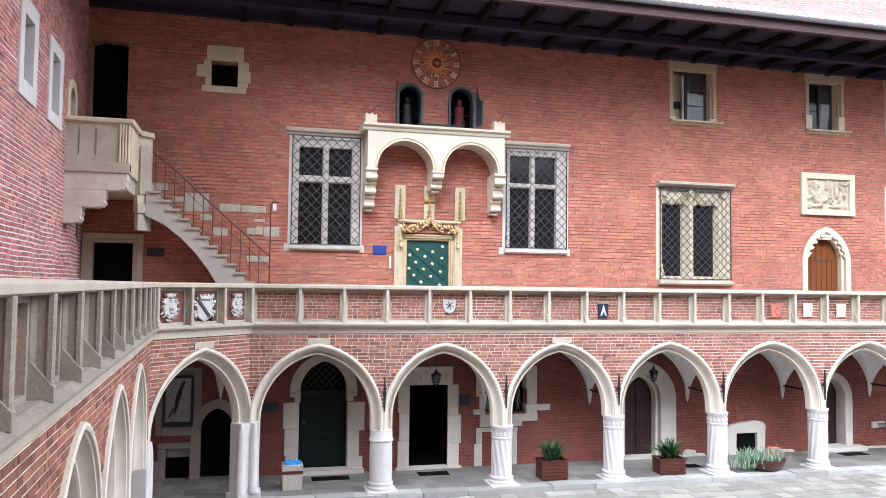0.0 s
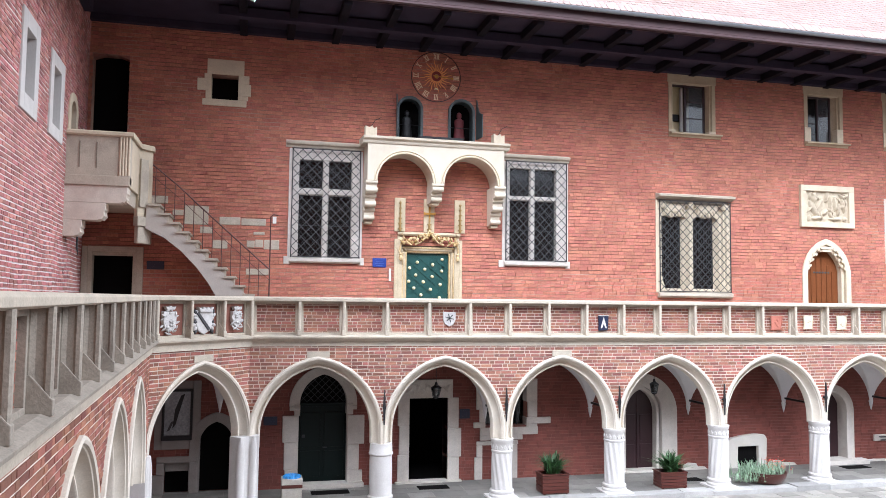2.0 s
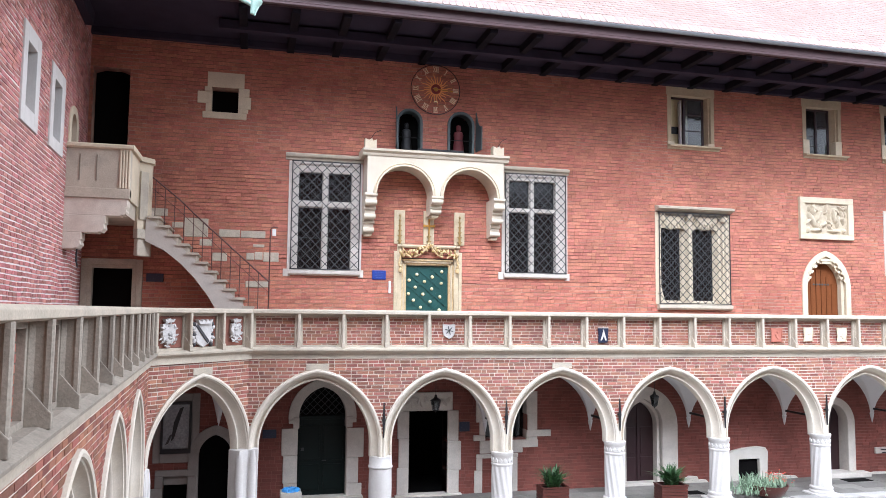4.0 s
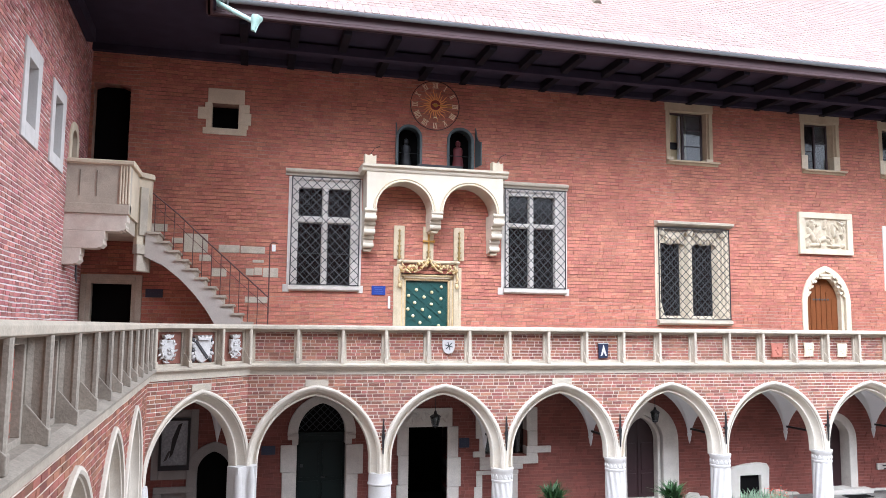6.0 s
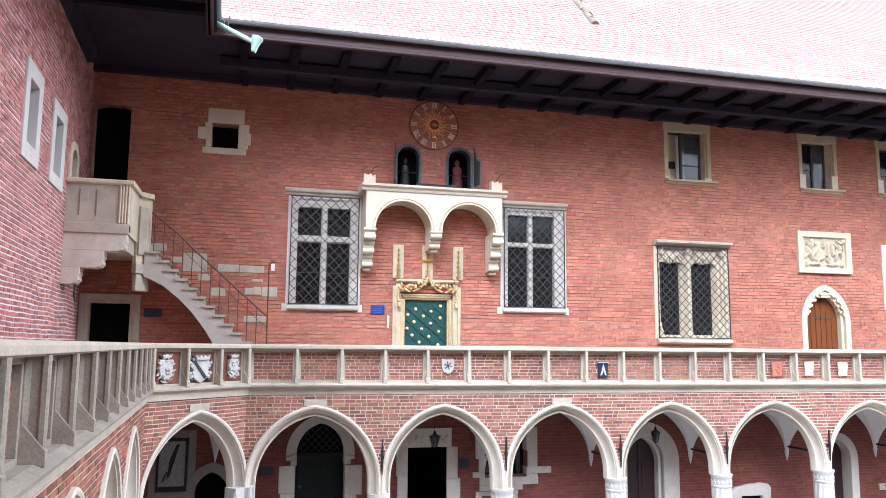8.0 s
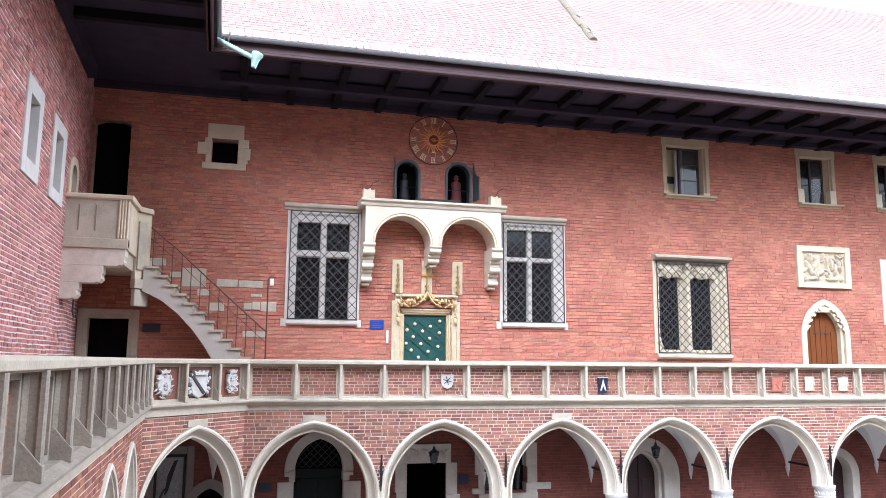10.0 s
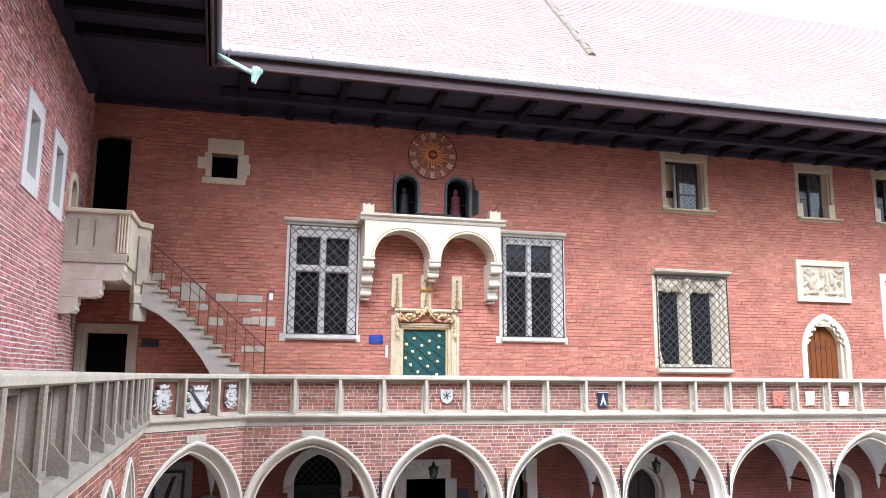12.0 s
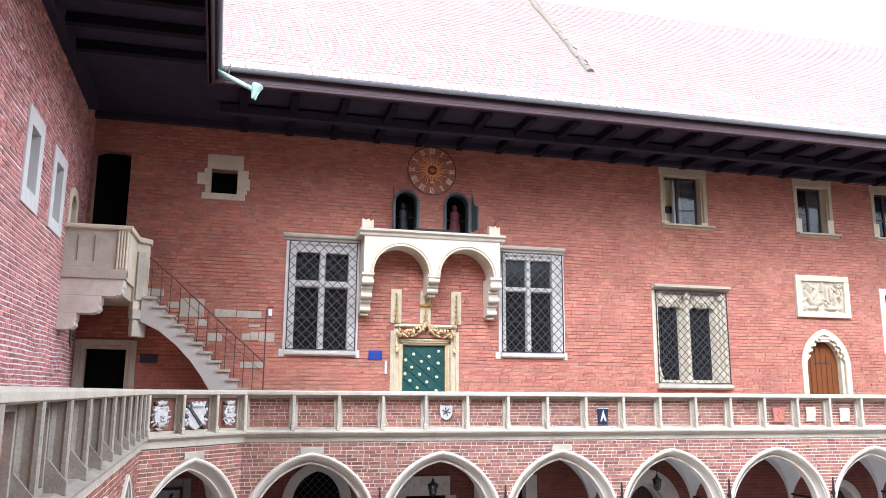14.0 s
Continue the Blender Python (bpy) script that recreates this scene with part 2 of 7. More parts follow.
        bm.to_mesh(me)
        bm.free()
        return me


def thing(name, m, label="", category="", group="", kind=""):
    ob = new(name)
    ob.empty_display_size = 0.2
    ob.matrix_basis = m
    return tagged(ob, label, category, group, kind)


def part(name, shape, material, parent, label="", bevel=0.0, smooth=False, m=None):
    me = shape if isinstance(shape, bpy.types.Mesh) else shape.mesh(name, bevel, smooth)
    if not me.materials:
        me.materials.append(material)
    ob = new(name, me)
    if parent:
        ob.parent = parent
    if m is not None:
        ob.matrix_basis = m
    return tagged(ob, label)


def solid(name, shape, material, m=None, label="", category="", group="", kind="", bevel=0.0, smooth=False):
    ob = part(name, shape, material, None, "", bevel, smooth, m)
    return tagged(ob, label, category, group, kind)


# Wall frames: x runs along the wall to the right as seen from the courtyard, y into the wall, z up.
FRONT = pose(0, 19.19, 0)
BACK = pose(0, 21.4, 0)
CHAMFER = pose(-2.02, 17.13, 0, 0, 0, 45.5)
LEFT = pose(-2.02, 17.13, 0, 0, 0, 92.3)
LEFT_BACK = pose(-4.28, 21.4, 0, 0, 0, 92.3)


def pointed(a, h, n=12):
    """Half an arch: points (x, z) from the springing at x = a up to the apex at x = 0, height h."""
    R = (a * a + h * h) / (2 * a)
    top = math.acos(max(-1, min(1, (R - a) / R)))
    return [(R * math.cos(top * i / n) - (R - a), R * math.sin(top * i / n)) for i in range(n + 1)]


def arch_half(a, h, z):
    """Half width of a pointed arch at the height z over its springing."""
    R = (a * a + h * h) / (2 * a)
    if z <= 0:
        return a
    if z >= h:
        return 0.0
    return max(0.0, math.sqrt(max(0, R * R - z * z)) - (R - a))


def blocked(openings, z):
    out = []
    for o in openings:
        if o[0] == "rect" and o[3] <= z <= o[4]:
            out.append((o[1], o[2]))
        elif o[0] == "arch":
            _, c, a, z0, zs, h = o
            if z0 <= z < zs + h:
                w = arch_half(a, h, z - zs)
                if w > 0:
                    out.append((c - w, c + w))
    return sorted(out)


def free(s0, s1, blocks):
    out, at = [], s0
    for a, b in blocks:
        if a > at:
            out.append((at, min(a, s1)))
        at = max(at, b)
        if at >= s1:
            break
    if at < s1:
        out.append((at, s1))
    return [(a, b) for a, b in out if b - a > 0.02]


PIECES = []


def brick_wall(name, m, s0, s1, z0, z1, thick, openings, course, length, brick_mat, mortar_mat, piece_mat=None, near=None, label="", seed=1, joint=0.014, proud=0.012, upright=None, rough=0.004, wavy=0.006):
    """A wall of courses: a mortar body with its openings, and bricks set proud of it, cut where an opening begins."""
    rnd = random.Random(seed)
    upright = joint if upright is None else upright
    body = Shape()
    n = max(1, round((z1 - z0) / course))
    ch = (z1 - z0) / n
    verts, faces, singles = [], [], []
    for k in range(n):
        za, zb = z0 + k * ch, z0 + (k + 1) * ch
        runs = free(s0, s1, blocked(openings, (za + zb) / 2))
        for a, b in runs:
            body.box(a, b, proud, thick, za, zb)
        s = s0 - length * (0.5 if k % 2 else 0.0) - rnd.random() * 0.05
        header = False
        while s < s1:
            w = length * (0.5 if (header and rnd.random() < 0.85) else 1.0) * rnd.uniform(0.94, 1.06)
            header = not header
            for a, b in runs:
                u0, u1 = max(s, a), min(s + w - upright, b)
                if u1 - u0 > 0.03:
                    d = rnd.uniform(-0.003, 0.003)
                    zz0, zz1 = za + joint / 2 + rnd.uniform(-0.002, 0.002), zb - joint / 2 + rnd.uniform(-0.002, 0.002)
                    if near and near[0] < u0 and u1 < near[1] and near[2] < za and zb < near[3] and len(singles) < 300:
                        singles.append((u0, u1, d, zz0, zz1))
                    else:
                        i = len(verts)
                        q = [rnd.uniform(-rough, rough) for _ in range(8)]
                        lift = wavy * noise.noise(Vector((u0 * 0.9, za * 1.7, seed)))
                        zz0, zz1 = zz0 + lift, zz1 + lift
                        verts += [(u0 + q[4] * 0.5, d + q[0], zz0 + q[5] * 0.4), (u1 - q[6] * 0.5, d + q[1], zz0 + q[7] * 0.4), (u1 - q[4] * 0.5, d + q[2], zz1 - q[5] * 0.4), (u0 + q[6] * 0.5, d + q[3], zz1 - q[7] * 0.4), (u0, proud + 0.004, zz0), (u1, proud + 0.004, zz0), (u1, proud + 0.004, zz1), (u0, proud + 0.004, zz1)]
                        faces += [(i, i + 1, i + 2, i + 3), (i, i + 4, i + 5, i + 1), (i + 1, i + 5, i + 6, i + 2), (i + 2, i + 6, i + 7, i + 3), (i + 3, i + 7, i + 4, i)]
            s += w
    me = bpy.data.meshes.new(name)
    me.from_pydata(body.v, [], body.f)
    weld = bmesh.new()
    weld.from_mesh(me)
    bmesh.ops.remove_doubles(weld, verts=weld.verts, dist=0.0005)
    weld.to_mesh(me)
    weld.free()
    me.materials.append(mortar_mat)
    wall = tagged(new(name, me), label, "wall", kind="structure")
    wall.matrix_basis = m
    rest = bpy.data.meshes.new("brickwork")
    rest.from_pydata(verts, [], faces)
    rest.materials.append(brick_mat)
    ob = new("brickwork", rest)
    ob.parent = wall
    tagged(ob, kind="stuff")
    PIECES.append((wall, singles, piece_mat or brick_mat, proud))
    return wall


def lay_bricks():
    """The single bricks, each on one of a few shared meshes, stretched to its size."""
    for wall, singles, material, proud in PIECES:
        if not singles:
            continue
        me = Shape().box(-0.5, 0.5, -0.5, 0.5, -0.5, 0.5).mesh("brick", 0.02)
        me.materials.append(material)
        for u0, u1, d, a, b in singles:
            ob = new("brick", me)
            ob.parent = wall
            ob.matrix_basis = Matrix.LocRotScale(((u0 + u1) / 2, (d + proud + 0.004) / 2, (a + b) / 2), None, (u1 - u0, proud + 0.004 - d, b - a))


# ---- large structure ----
COLS = [0.0, 3.26, 6.46, 9.66, 12.86, 16.19, 19.45, 22.65, 25.85]
LCOLS = [-25.7, -22.6, -19.5, -16.4, -13.2, -10.1, -6.9, -3.85, -0.93]
SPRING, APEX = 1.95, 3.53


def arches_of(cols):
    return [((a + b) / 2, (b - a) / 2) for a, b in zip(cols, cols[1:])]


def arch_hole(c, half):
    return ("arch", c, half - 0.055, 0.0, SPRING, APEX + 0.235 - SPRING)


def stone_arch(m, c, half, foot, label="pale moulded pointed stone arch of the arcade"):
    """The moulded arch ring, from the tops of its two columns, at the heights foot, to the apex."""
    a0, h0 = half - 0.28, APEX - SPRING
    profile = [(0.0, 0.36), (0.0, 0.17), (0.02, 0.14), (0.05, 0.14), (0.055, 0.21), (0.09, 0.20), (0.14, 0.14), (0.175, 0.05), (0.18, 0.0), (0.20, -0.01), (0.205, -0.045), (0.24, -0.06), (0.285, -0.045), (0.29, 0.06), (0.12, 0.36)]
    paths = []
    for off, y in profile:
        half_arch = pointed(a0 + off, h0 + off, 14)
        pts = [(c + a0 + off, foot[1])] + [(c + x, SPRING + z) for x, z in half_arch]
        pts += [(c - x, SPRING + z) for x, z in reversed(half_arch[:-1])] + [(c - a0 - off, foot[0])]
        paths.append([(x, y, z) for x, z in pts])
    rings = [[paths[j][i] for j in range(len(profile))] for i in range(len(paths[0]))]
    sh = Shape().strip(rings)
    return solid("stone_arch", sh, ARCH_STONE, m, label, "arch", "arcade arches", "structure", smooth=True)


def keystone(m, c):
    sh = Shape().box(c - 0.28, c + 0.28, -0.02, 0.2, APEX + 0.25, APEX + 0.40)
    return solid("key_block", sh, STONE_RAIL, m, "plain pale stone block over the arch apex", "stone block", "arch key blocks", bevel=0.012)


def vault(m, c, half, depth, y0=0.35):
    """A plastered cross vault over one bay."""
    nx, ny = 72, 44
    h = APEX - SPRING + 0.02
    vs, fs = [], []
    hy = (depth - y0) / 2
    for j in range(ny + 1):
        y = y0 + (depth - y0) * j / ny
        v = abs(y - (y0 + depth) / 2)
        for i in range(nx + 1):
            x = -half + 2 * half * i / nx
            zx = 0.0
            R = ((half - 0.04) ** 2 + h * h) / (2 * (half - 0.04))
            q = abs(x)
            zx = math.sqrt(max(0, R * R - (min(q, half - 0.04) + R - half + 0.04) ** 2))
            w = max(0.0, hy - 0.02)
            R2 = (w * w + h * h) / (2 * w)
            zy = math.sqrt(max(0, R2 * R2 - (min(v, w) + R2 - w) ** 2))
            vs.append((c + x, y, SPRING + max(zx, zy)))
    for j in range(ny):
        for i in range(nx):
            k = j * (nx + 1) + i
            fs.append((k, k + nx + 1, k + nx + 2, k + 1))
    n = len(vs)
    vs += [(p[0], p[1], 4.05) for p in vs[:n]]
    fs += [tuple(i + n for i in reversed(q)) for q in fs[:]]
    edge = [i for i in range(nx + 1)] + [(nx + 1) * j + nx for j in range(1, ny + 1)] + [(nx + 1) * ny + i for i in range(nx - 1, -1, -1)] + [(nx + 1) * j for j in range(ny - 1, 0, -1)]
    for a, b in zip(edge, edge[1:] + edge[:1]):
        fs.append((a, b, b + n, a + n))
    sh = Shape()
    sh.add(vs, fs)
    return solid("ceiling_vault", sh, PLASTER, m, "white plastered cross vault over the arcade walk", "vault", "arcade vaults", "structure", smooth=True)


# walls of the arcade storey
front_arches, left_arches = arches_of(COLS), arches_of(LCOLS)
brick_wall("wall_arcade_front", FRONT, -0.02, 27.0, 1.75, 4.2, 0.36, [arch_hole(c, h) for c, h in front_arches], 0.089, 0.28, BRICK_LOW, MORTAR, BRICK_PIECE_LOW, (3.3, 9.4, 3.0, 4.2), "brown-red brick arcade wall with pale mortar joints", 3, joint=0.022, upright=0.02, wavy=0.012)
brick_wall("wall_arcade_chamfer", CHAMFER, 0.0, 2.885, 1.75, 4.2, 0.36, [arch_hole(1.44, 1.53)], 0.089, 0.27, BRICK_LOW, MORTAR, BRICK_PIECE_LOW, (0.2, 2.8, 3.0, 4.2), "canted corner of the brown-red brick arcade wall", 4, joint=0.019, wavy=0.012)
brick_wall("wall_arcade_left", LEFT, -25.0, 0.0, 1.75, 4.2, 0.36, [arch_hole(c, h) for c, h in left_arches], 0.089, 0.27, BRICK_LOW, MORTAR, BRICK_PIECE_LOW, (-12.5, -6.0, 3.0, 4.2), "brown-red brick arcade side wall with pale joints", 5, joint=0.021, upright=0.017, wavy=0.014)
for k, (c, h) in enumerate(front_arches):
    stone_arch(FRONT, c, h, [1.62, 1.62, 1.64][k:k + 2] if k < 2 else (1.64 if k == 2 else 1.79, 1.79))
    vault(FRONT, c, h, 1.72)
stone_arch(CHAMFER, 1.44, 1.53, (1.45, 1.45))
keystone(CHAMFER, 1.44)
keystone(FRONT, front_arches[0][0])
keystone(FRONT, front_arches[2][0])
for c, h in left_arches:
    stone_arch(LEFT, c, h, (1.62, 1.62))
    vault(LEFT, c, h, 2.2)
# corner bay ceiling behind the canted arch
corner = Shape().prism([(-4.4, 21.5), (-4.4, 16.2), (-2.45, 16.2), (-2.4, 17.3), (-0.25, 19.6), (0.0, 19.7), (0.0, 21.5)], 3.62, 4.05, "z")
solid("ceiling_corner", corner, PLASTER, None, "white plastered ceiling of the arcade corner", "ceiling", "", "structure")

# gallery floor, one sheet round the corner
gal = Shape().prism([(-4.4, 21.5), (-3.2, -8.0), (-1.02, -8.0), (-1.98, 17.1), (0.05, 19.18), (27.0, 19.18), (27.0, 21.5)], 4.06, 4.24, "z")
solid("floor_gallery", gal, STONE_RAIL, None, "stone floor of the open gallery", "floor", "", "structure")

# ground and arcade walk
solid("ground", Shape().box(-60, 90, -60, 90, -0.4, 0.0), GROUND, None, "sandy bed between the courtyard paving slabs", "ground", "", "structure")
walkway = Shape().prism([(-4.4, 21.6), (-3.2, -8.0), (-1.05, -8.0), (-1.95, 16.9), (0.25, 19.15), (27.0, 19.15), (27.0, 21.6)], 0.002, 0.12, "z")
solid("floor_arcade", walkway, PAVING_REST, None, "worn grey stone floor of the arcade walk", "floor", "", "structure")

# ---- upper walls, with their openings ----
UP_OPEN = [
    ("rect", 1.04, 2.84, 6.36, 9.36), ("rect", 7.22, 9.04, 6.40, 9.36),
    ("rect", 12.17, 14.64, 5.52, 8.40), ("rect", 12.58, 14.20, 10.48, 12.30), ("rect", 17.56, 19.02, 10.48, 12.30), ("rect", 20.68, 22.14, 10.48, 12.30),
    ("rect", -1.22, -0.50, 10.58, 11.30), ("rect", 4.0, 5.76, 4.24, 6.78),
    ("arch", 18.28, 0.78, 4.24, 6.18, 1.09), ("rect", -4.20, -3.30, 7.9, 11.60), ("rect", -4.05, -3.02, 4.24, 6.32),
    ("arch", 4.28, 0.365, 9.88, 10.70, 0.365), ("arch", 5.82, 0.385, 9.88, 10.70, 0.385), ("rect", 20.75, 22.4, 6.7, 8.7),
]
brick_wall("wall_upper_front", BACK, -4.34, 27.0, 6.05, 12.62, 0.55, UP_OPEN, 0.103, 0.28, BRICK_UP, MORTAR_UP, BRICK_PIECE_UP, (9.3, 12.0, 6.2, 9.5), "tall warm red brick facade above the gallery", 7, joint=0.019, proud=0.014, upright=0.004, rough=0.009, wavy=0.028)
brick_wall("wall_upper_front_foot", BACK, -4.34, 27.0, 4.2, 6.05, 0.55, UP_OPEN, 0.100, 0.27, BRICK_UP, MORTAR_FOOT, BRICK_PIECE_UP, (6.2, 12.0, 4.3, 6.0), "red brick foot of the facade with paler joints", 17, joint=0.018, proud=0.014, upright=0.008, rough=0.009, wavy=0.024)
LOW_OPEN = [
    ("rect", 1.32, 2.66, 0.12, 2.44), ("arch", 1.99, 0.80, 2.3, 2.36, 0.92), ("rect", 4.38, 5.50, 0.12, 2.46), ("rect", 6.50, 7.88, 1.60, 2.96),
    ("rect", 10.85, 12.45, 0.12, 1.9), ("arch", 11.64, 0.85, 1.85, 1.88, 1.0), ("rect", 17.88, 18.96, 0.12, 1.9), ("arch", 18.42, 0.64, 1.78, 1.78, 0.75), ("rect", 14.82, 15.55, 0.14, 0.78),
    ("arch", -0.80, 0.55, 0.12, 1.40, 0.68), ("rect", -2.08, -1.47, 0.12, 0.92),
]
# Back wall: arcade shade is put into its darker brick and mortar colours.
brick_wall("wall_ground_floor", BACK, -4.34, 27.0, 0.0, 4.2, 0.55, LOW_OPEN, 0.095, 0.27, BRICK_GROUND, MORTAR_DIM, None, None, "dull red brick wall at the back of the arcade, darkened for shade", 8, joint=0.010)
LEFT_OPEN = [("rect", -6.72, -5.72, 8.80, 10.02), ("rect", -4.38, -3.42, 8.78, 10.02), ("arch", -1.98, 0.44, 8.9, 9.50, 0.39)]
brick_wall("wall_upper_left", LEFT_BACK, -29.4, 0.0, 0.0, 12.62, 0.55, LEFT_OPEN, 0.092, 0.27, BRICK_LEFT, MORTAR_LEFT, BRICK_PIECE, (-7.9, -5.0, 6.8, 10.6), "pinkish red brick side wall with pale joints", 9, joint=0.028, upright=0.022, rough=0.008, wavy=0.026)

# plain walls that close the place; those round the courtyard also steer daylight
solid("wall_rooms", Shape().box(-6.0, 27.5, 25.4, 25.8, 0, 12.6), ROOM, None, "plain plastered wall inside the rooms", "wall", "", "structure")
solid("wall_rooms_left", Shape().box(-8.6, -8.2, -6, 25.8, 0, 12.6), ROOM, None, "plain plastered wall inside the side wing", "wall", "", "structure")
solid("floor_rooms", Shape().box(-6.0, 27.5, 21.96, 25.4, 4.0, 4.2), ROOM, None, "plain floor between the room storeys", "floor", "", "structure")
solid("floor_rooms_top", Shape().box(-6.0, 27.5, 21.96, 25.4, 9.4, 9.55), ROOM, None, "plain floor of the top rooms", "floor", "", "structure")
# Unseen; kept low and far off to let side light in.
solid("wall_end", Shape().box(46.0, 46.6, -8, 26.0, 0, 5.0), BRICK_GROUND, None, "unseen plain brick wall sized to shape the daylight", "wall", "", "structure")
# Unseen; added to stop light leaking round the end of the facade.
solid("wall_end_rooms", Shape().box(27.0, 27.6, 18.0, 25.8, 0, 12.6), BRICK_GROUND, None, "unseen plain brick end wall added against light leaks", "wall", "", "structure")
# Unseen; its stepped top blocks sky on the left, opens it right.
solid("wall_behind", Shape().prism([(-8.6, 0), (46.6, 0), (46.6, 13.5), (13.0, 13.5), (13.0, 21.0), (-8.6, 21.0)], -8.5, -8.0), BRICK_GROUND, None, "unseen plain brick wall sized to shape the daylight", "wall", "", "structure")

# ---- roof ----
EY, EZ, EX = 18.17, 12.90, -1.11
soff = Shape().prism([(-8.6, 25.8), (-8.6, -8.0), (EX + 0.95, -8.0), (EX + 0.08, EY + 0.08), (27.5, EY + 0.08), (27.5, 25.8)], 12.62, 12.72, "z")
solid("ceiling_eaves", soff, SOFFIT, None, "dark boarded soffit under the wide eaves", "soffit", "", "structure")
for i in range(23):
    x = -0.4 + 1.25 * i
    solid("eaves_joist", Shape().box(x - 0.10, x + 0.10, EY + 0.16, 21.36, 12.40, 12.615), JOIST, None, "dark timber joist under the eaves", "joist", "eaves joists", bevel=0.01)
for i in range(14):
    y = 16.8 - 1.25 * i
    solid("eaves_joist", Shape().box(-4.1 + (17.1 - y) * 0.04, EX + (EY - y) * 0.035 - 0.16, y - 0.10, y + 0.10, 12.40, 12.615), JOIST, None, "dark timber joist under the eaves", "joist", "eaves joists", bevel=0.01)
solid("eaves_beam", Shape().box(-1.0, 27.2, 19.62, 19.86, 12.32, 12.56), SOFFIT, None, "dark timber beam along the eaves joists", "beam", "eaves beams", bevel=0.012)
fas = thing("fascia_board", Matrix.Identity(4), "red-brown timber fascia board along the eaves", "fascia", "", "structure")
part("board", Shape().prism([(EY + 0.0, 12.60), (EY + 0.04, 12.84), (EY + 0.14, 12.84), (EY + 0.14, 12.50), (EY + 0.05, 12.50), (EY + 0.03, 12.55)], EX - 0.1, 27.3, "x"), FASCIA, fas)
part("moulding", Shape().prism([(EY + 0.02, 12.50), (EY - 0.02, 12.53), (EY - 0.02, 12.57), (EY + 0.02, 12.60), (EY + 0.10, 12.60), (EY + 0.10, 12.50)], EX - 0.05, 27.3, "x"), FASCIA, fas)
gut = Shape().prism([(EY - 0.10 + 0.075 * math.cos(a), 12.86 + 0.075 * math.sin(a)) for a in [math.pi + math.pi * k / 8 for k in range(9)]] + [(EY - 0.035, 12.87), (EY - 0.165, 12.87)][::1], EX + 0.0, 27.3, "x")
solid("gutter", gut, ZINC, None, "grey zinc gutter under the roof edge", "gutter", "roof gutters", smooth=True)
side = Matrix.Translation((EX, EY, 0)) @ pose(0, 0, 0, 0, 0, 92.0)
sfas = thing("fascia_board", side, "red-brown timber fascia board along the eaves", "fascia", "", "structure")
part("board", Shape().prism([(0.0, 12.60), (0.04, 12.84), (0.14, 12.84), (0.14, 12.50), (0.05, 12.50), (0.03, 12.55)], -27.0, 0.0, "x"), FASCIA, sfas)
part("moulding", Shape().prism([(0.02, 12.50), (-0.02, 12.53), (-0.02, 12.57), (0.02, 12.60), (0.10, 12.60), (0.10, 12.50)], -27.0, 0.0, "x"), FASCIA, sfas)
sgut = Shape().prism([(-0.10 + 0.075 * math.cos(a), 12.86 + 0.075 * math.sin(a)) for a in [math.pi + math.pi * k / 8 for k in range(9)]] + [(-0.035, 12.87), (-0.165, 12.87)], -27.0, -0.05, "x")
solid("gutter", sgut, ZINC, side, "grey zinc gutter under the roof edge", "gutter", "roof gutters", smooth=True)


def tile_mesh():
    """One flat clay tile with a rounded tail; x across, y up the slope."""
    pts = [(-0.085, 0.26), (-0.085, 0.05), (-0.06, 0.015), (0.0, 0.0), (0.06, 0.015), (0.085, 0.05), (0.085, 0.26)]
    return pts


def roof_slope(m, width, rows, label, valley):
    """Deck of a slope at 45 degrees with rows of clay tiles; m puts its eave on the x axis, y into the roof."""
    up = m @ pose(0, 0, 0, 45)
    roof = solid("roof", Shape().prism([(0, 0), (width, 0), (width, rows * 0.155), (-rows * 0.155 * 0.7071 if valley else 0, rows * 0.155)], -0.10, -0.02, "z"), TILE, up, label, "roof", "", "structure")
    rnd = random.Random(12)
    pts = tile_mesh()
    n = len(pts)
    single = Shape().prism(pts, 0.0, 0.016, "z").mesh("roof_tile")
    single.materials.append(TILE_PIECE)
    tris = [tuple(range(n))]
    verts, faces, count = [], [], 0
    for r in range(rows):
        y = r * 0.155
        start = -y * 0.7071 if valley else 0
        k = 0
        while True:
            x = start + 0.09 + 0.178 * k + (0.089 if r % 2 else 0)
            k += 1
            if x > width:
                break
            lift = 0.012 + rnd.uniform(0, 0.006)
            if count < 300 and r < 2 and valley:
                ob = new("roof_tile", single)
                ob.parent = roof
                ob.matrix_basis = pose(x, y - 0.05, lift, 4.5, 0, rnd.uniform(-1.5, 1.5))
                count += 1
            else:
                i = len(verts)
                s = rnd.uniform(-0.02, 0.02)
                verts += [(x + p[0] + s * p[1], y - 0.05 + p[1], lift + 0.016 - 0.09 * (p[1] - 0.26) * 0.5) for p in pts]
                verts += [(x + p[0] + s * p[1], y - 0.05 + p[1], lift - 0.004 - 0.09 * (p[1] - 0.26) * 0.5) for p in pts[1:6]]
                faces.append(tuple(range(i, i + n)))
                faces += [(i + 1 + q, i + n + q, i + n + q + 1, i + 2 + q) for q in range(4)]
    me = bpy.data.meshes.new("tiling")
    me.from_pydata(verts, [], faces)
    me.materials.append(TILE)
    t = new("tiling", me)
    t.parent = roof
    tagged(t, kind="stuff")
    return roof


roof_slope(pose(EX, EY - 0.10, EZ), 28.5, 62, "steep red clay tiled roof with sky glare put into its colour", True)
left_roof = Shape().prism([(0, 0), (-27, 0), (-27, 9), (6.4, 9)], -0.1, 0.0, "z")
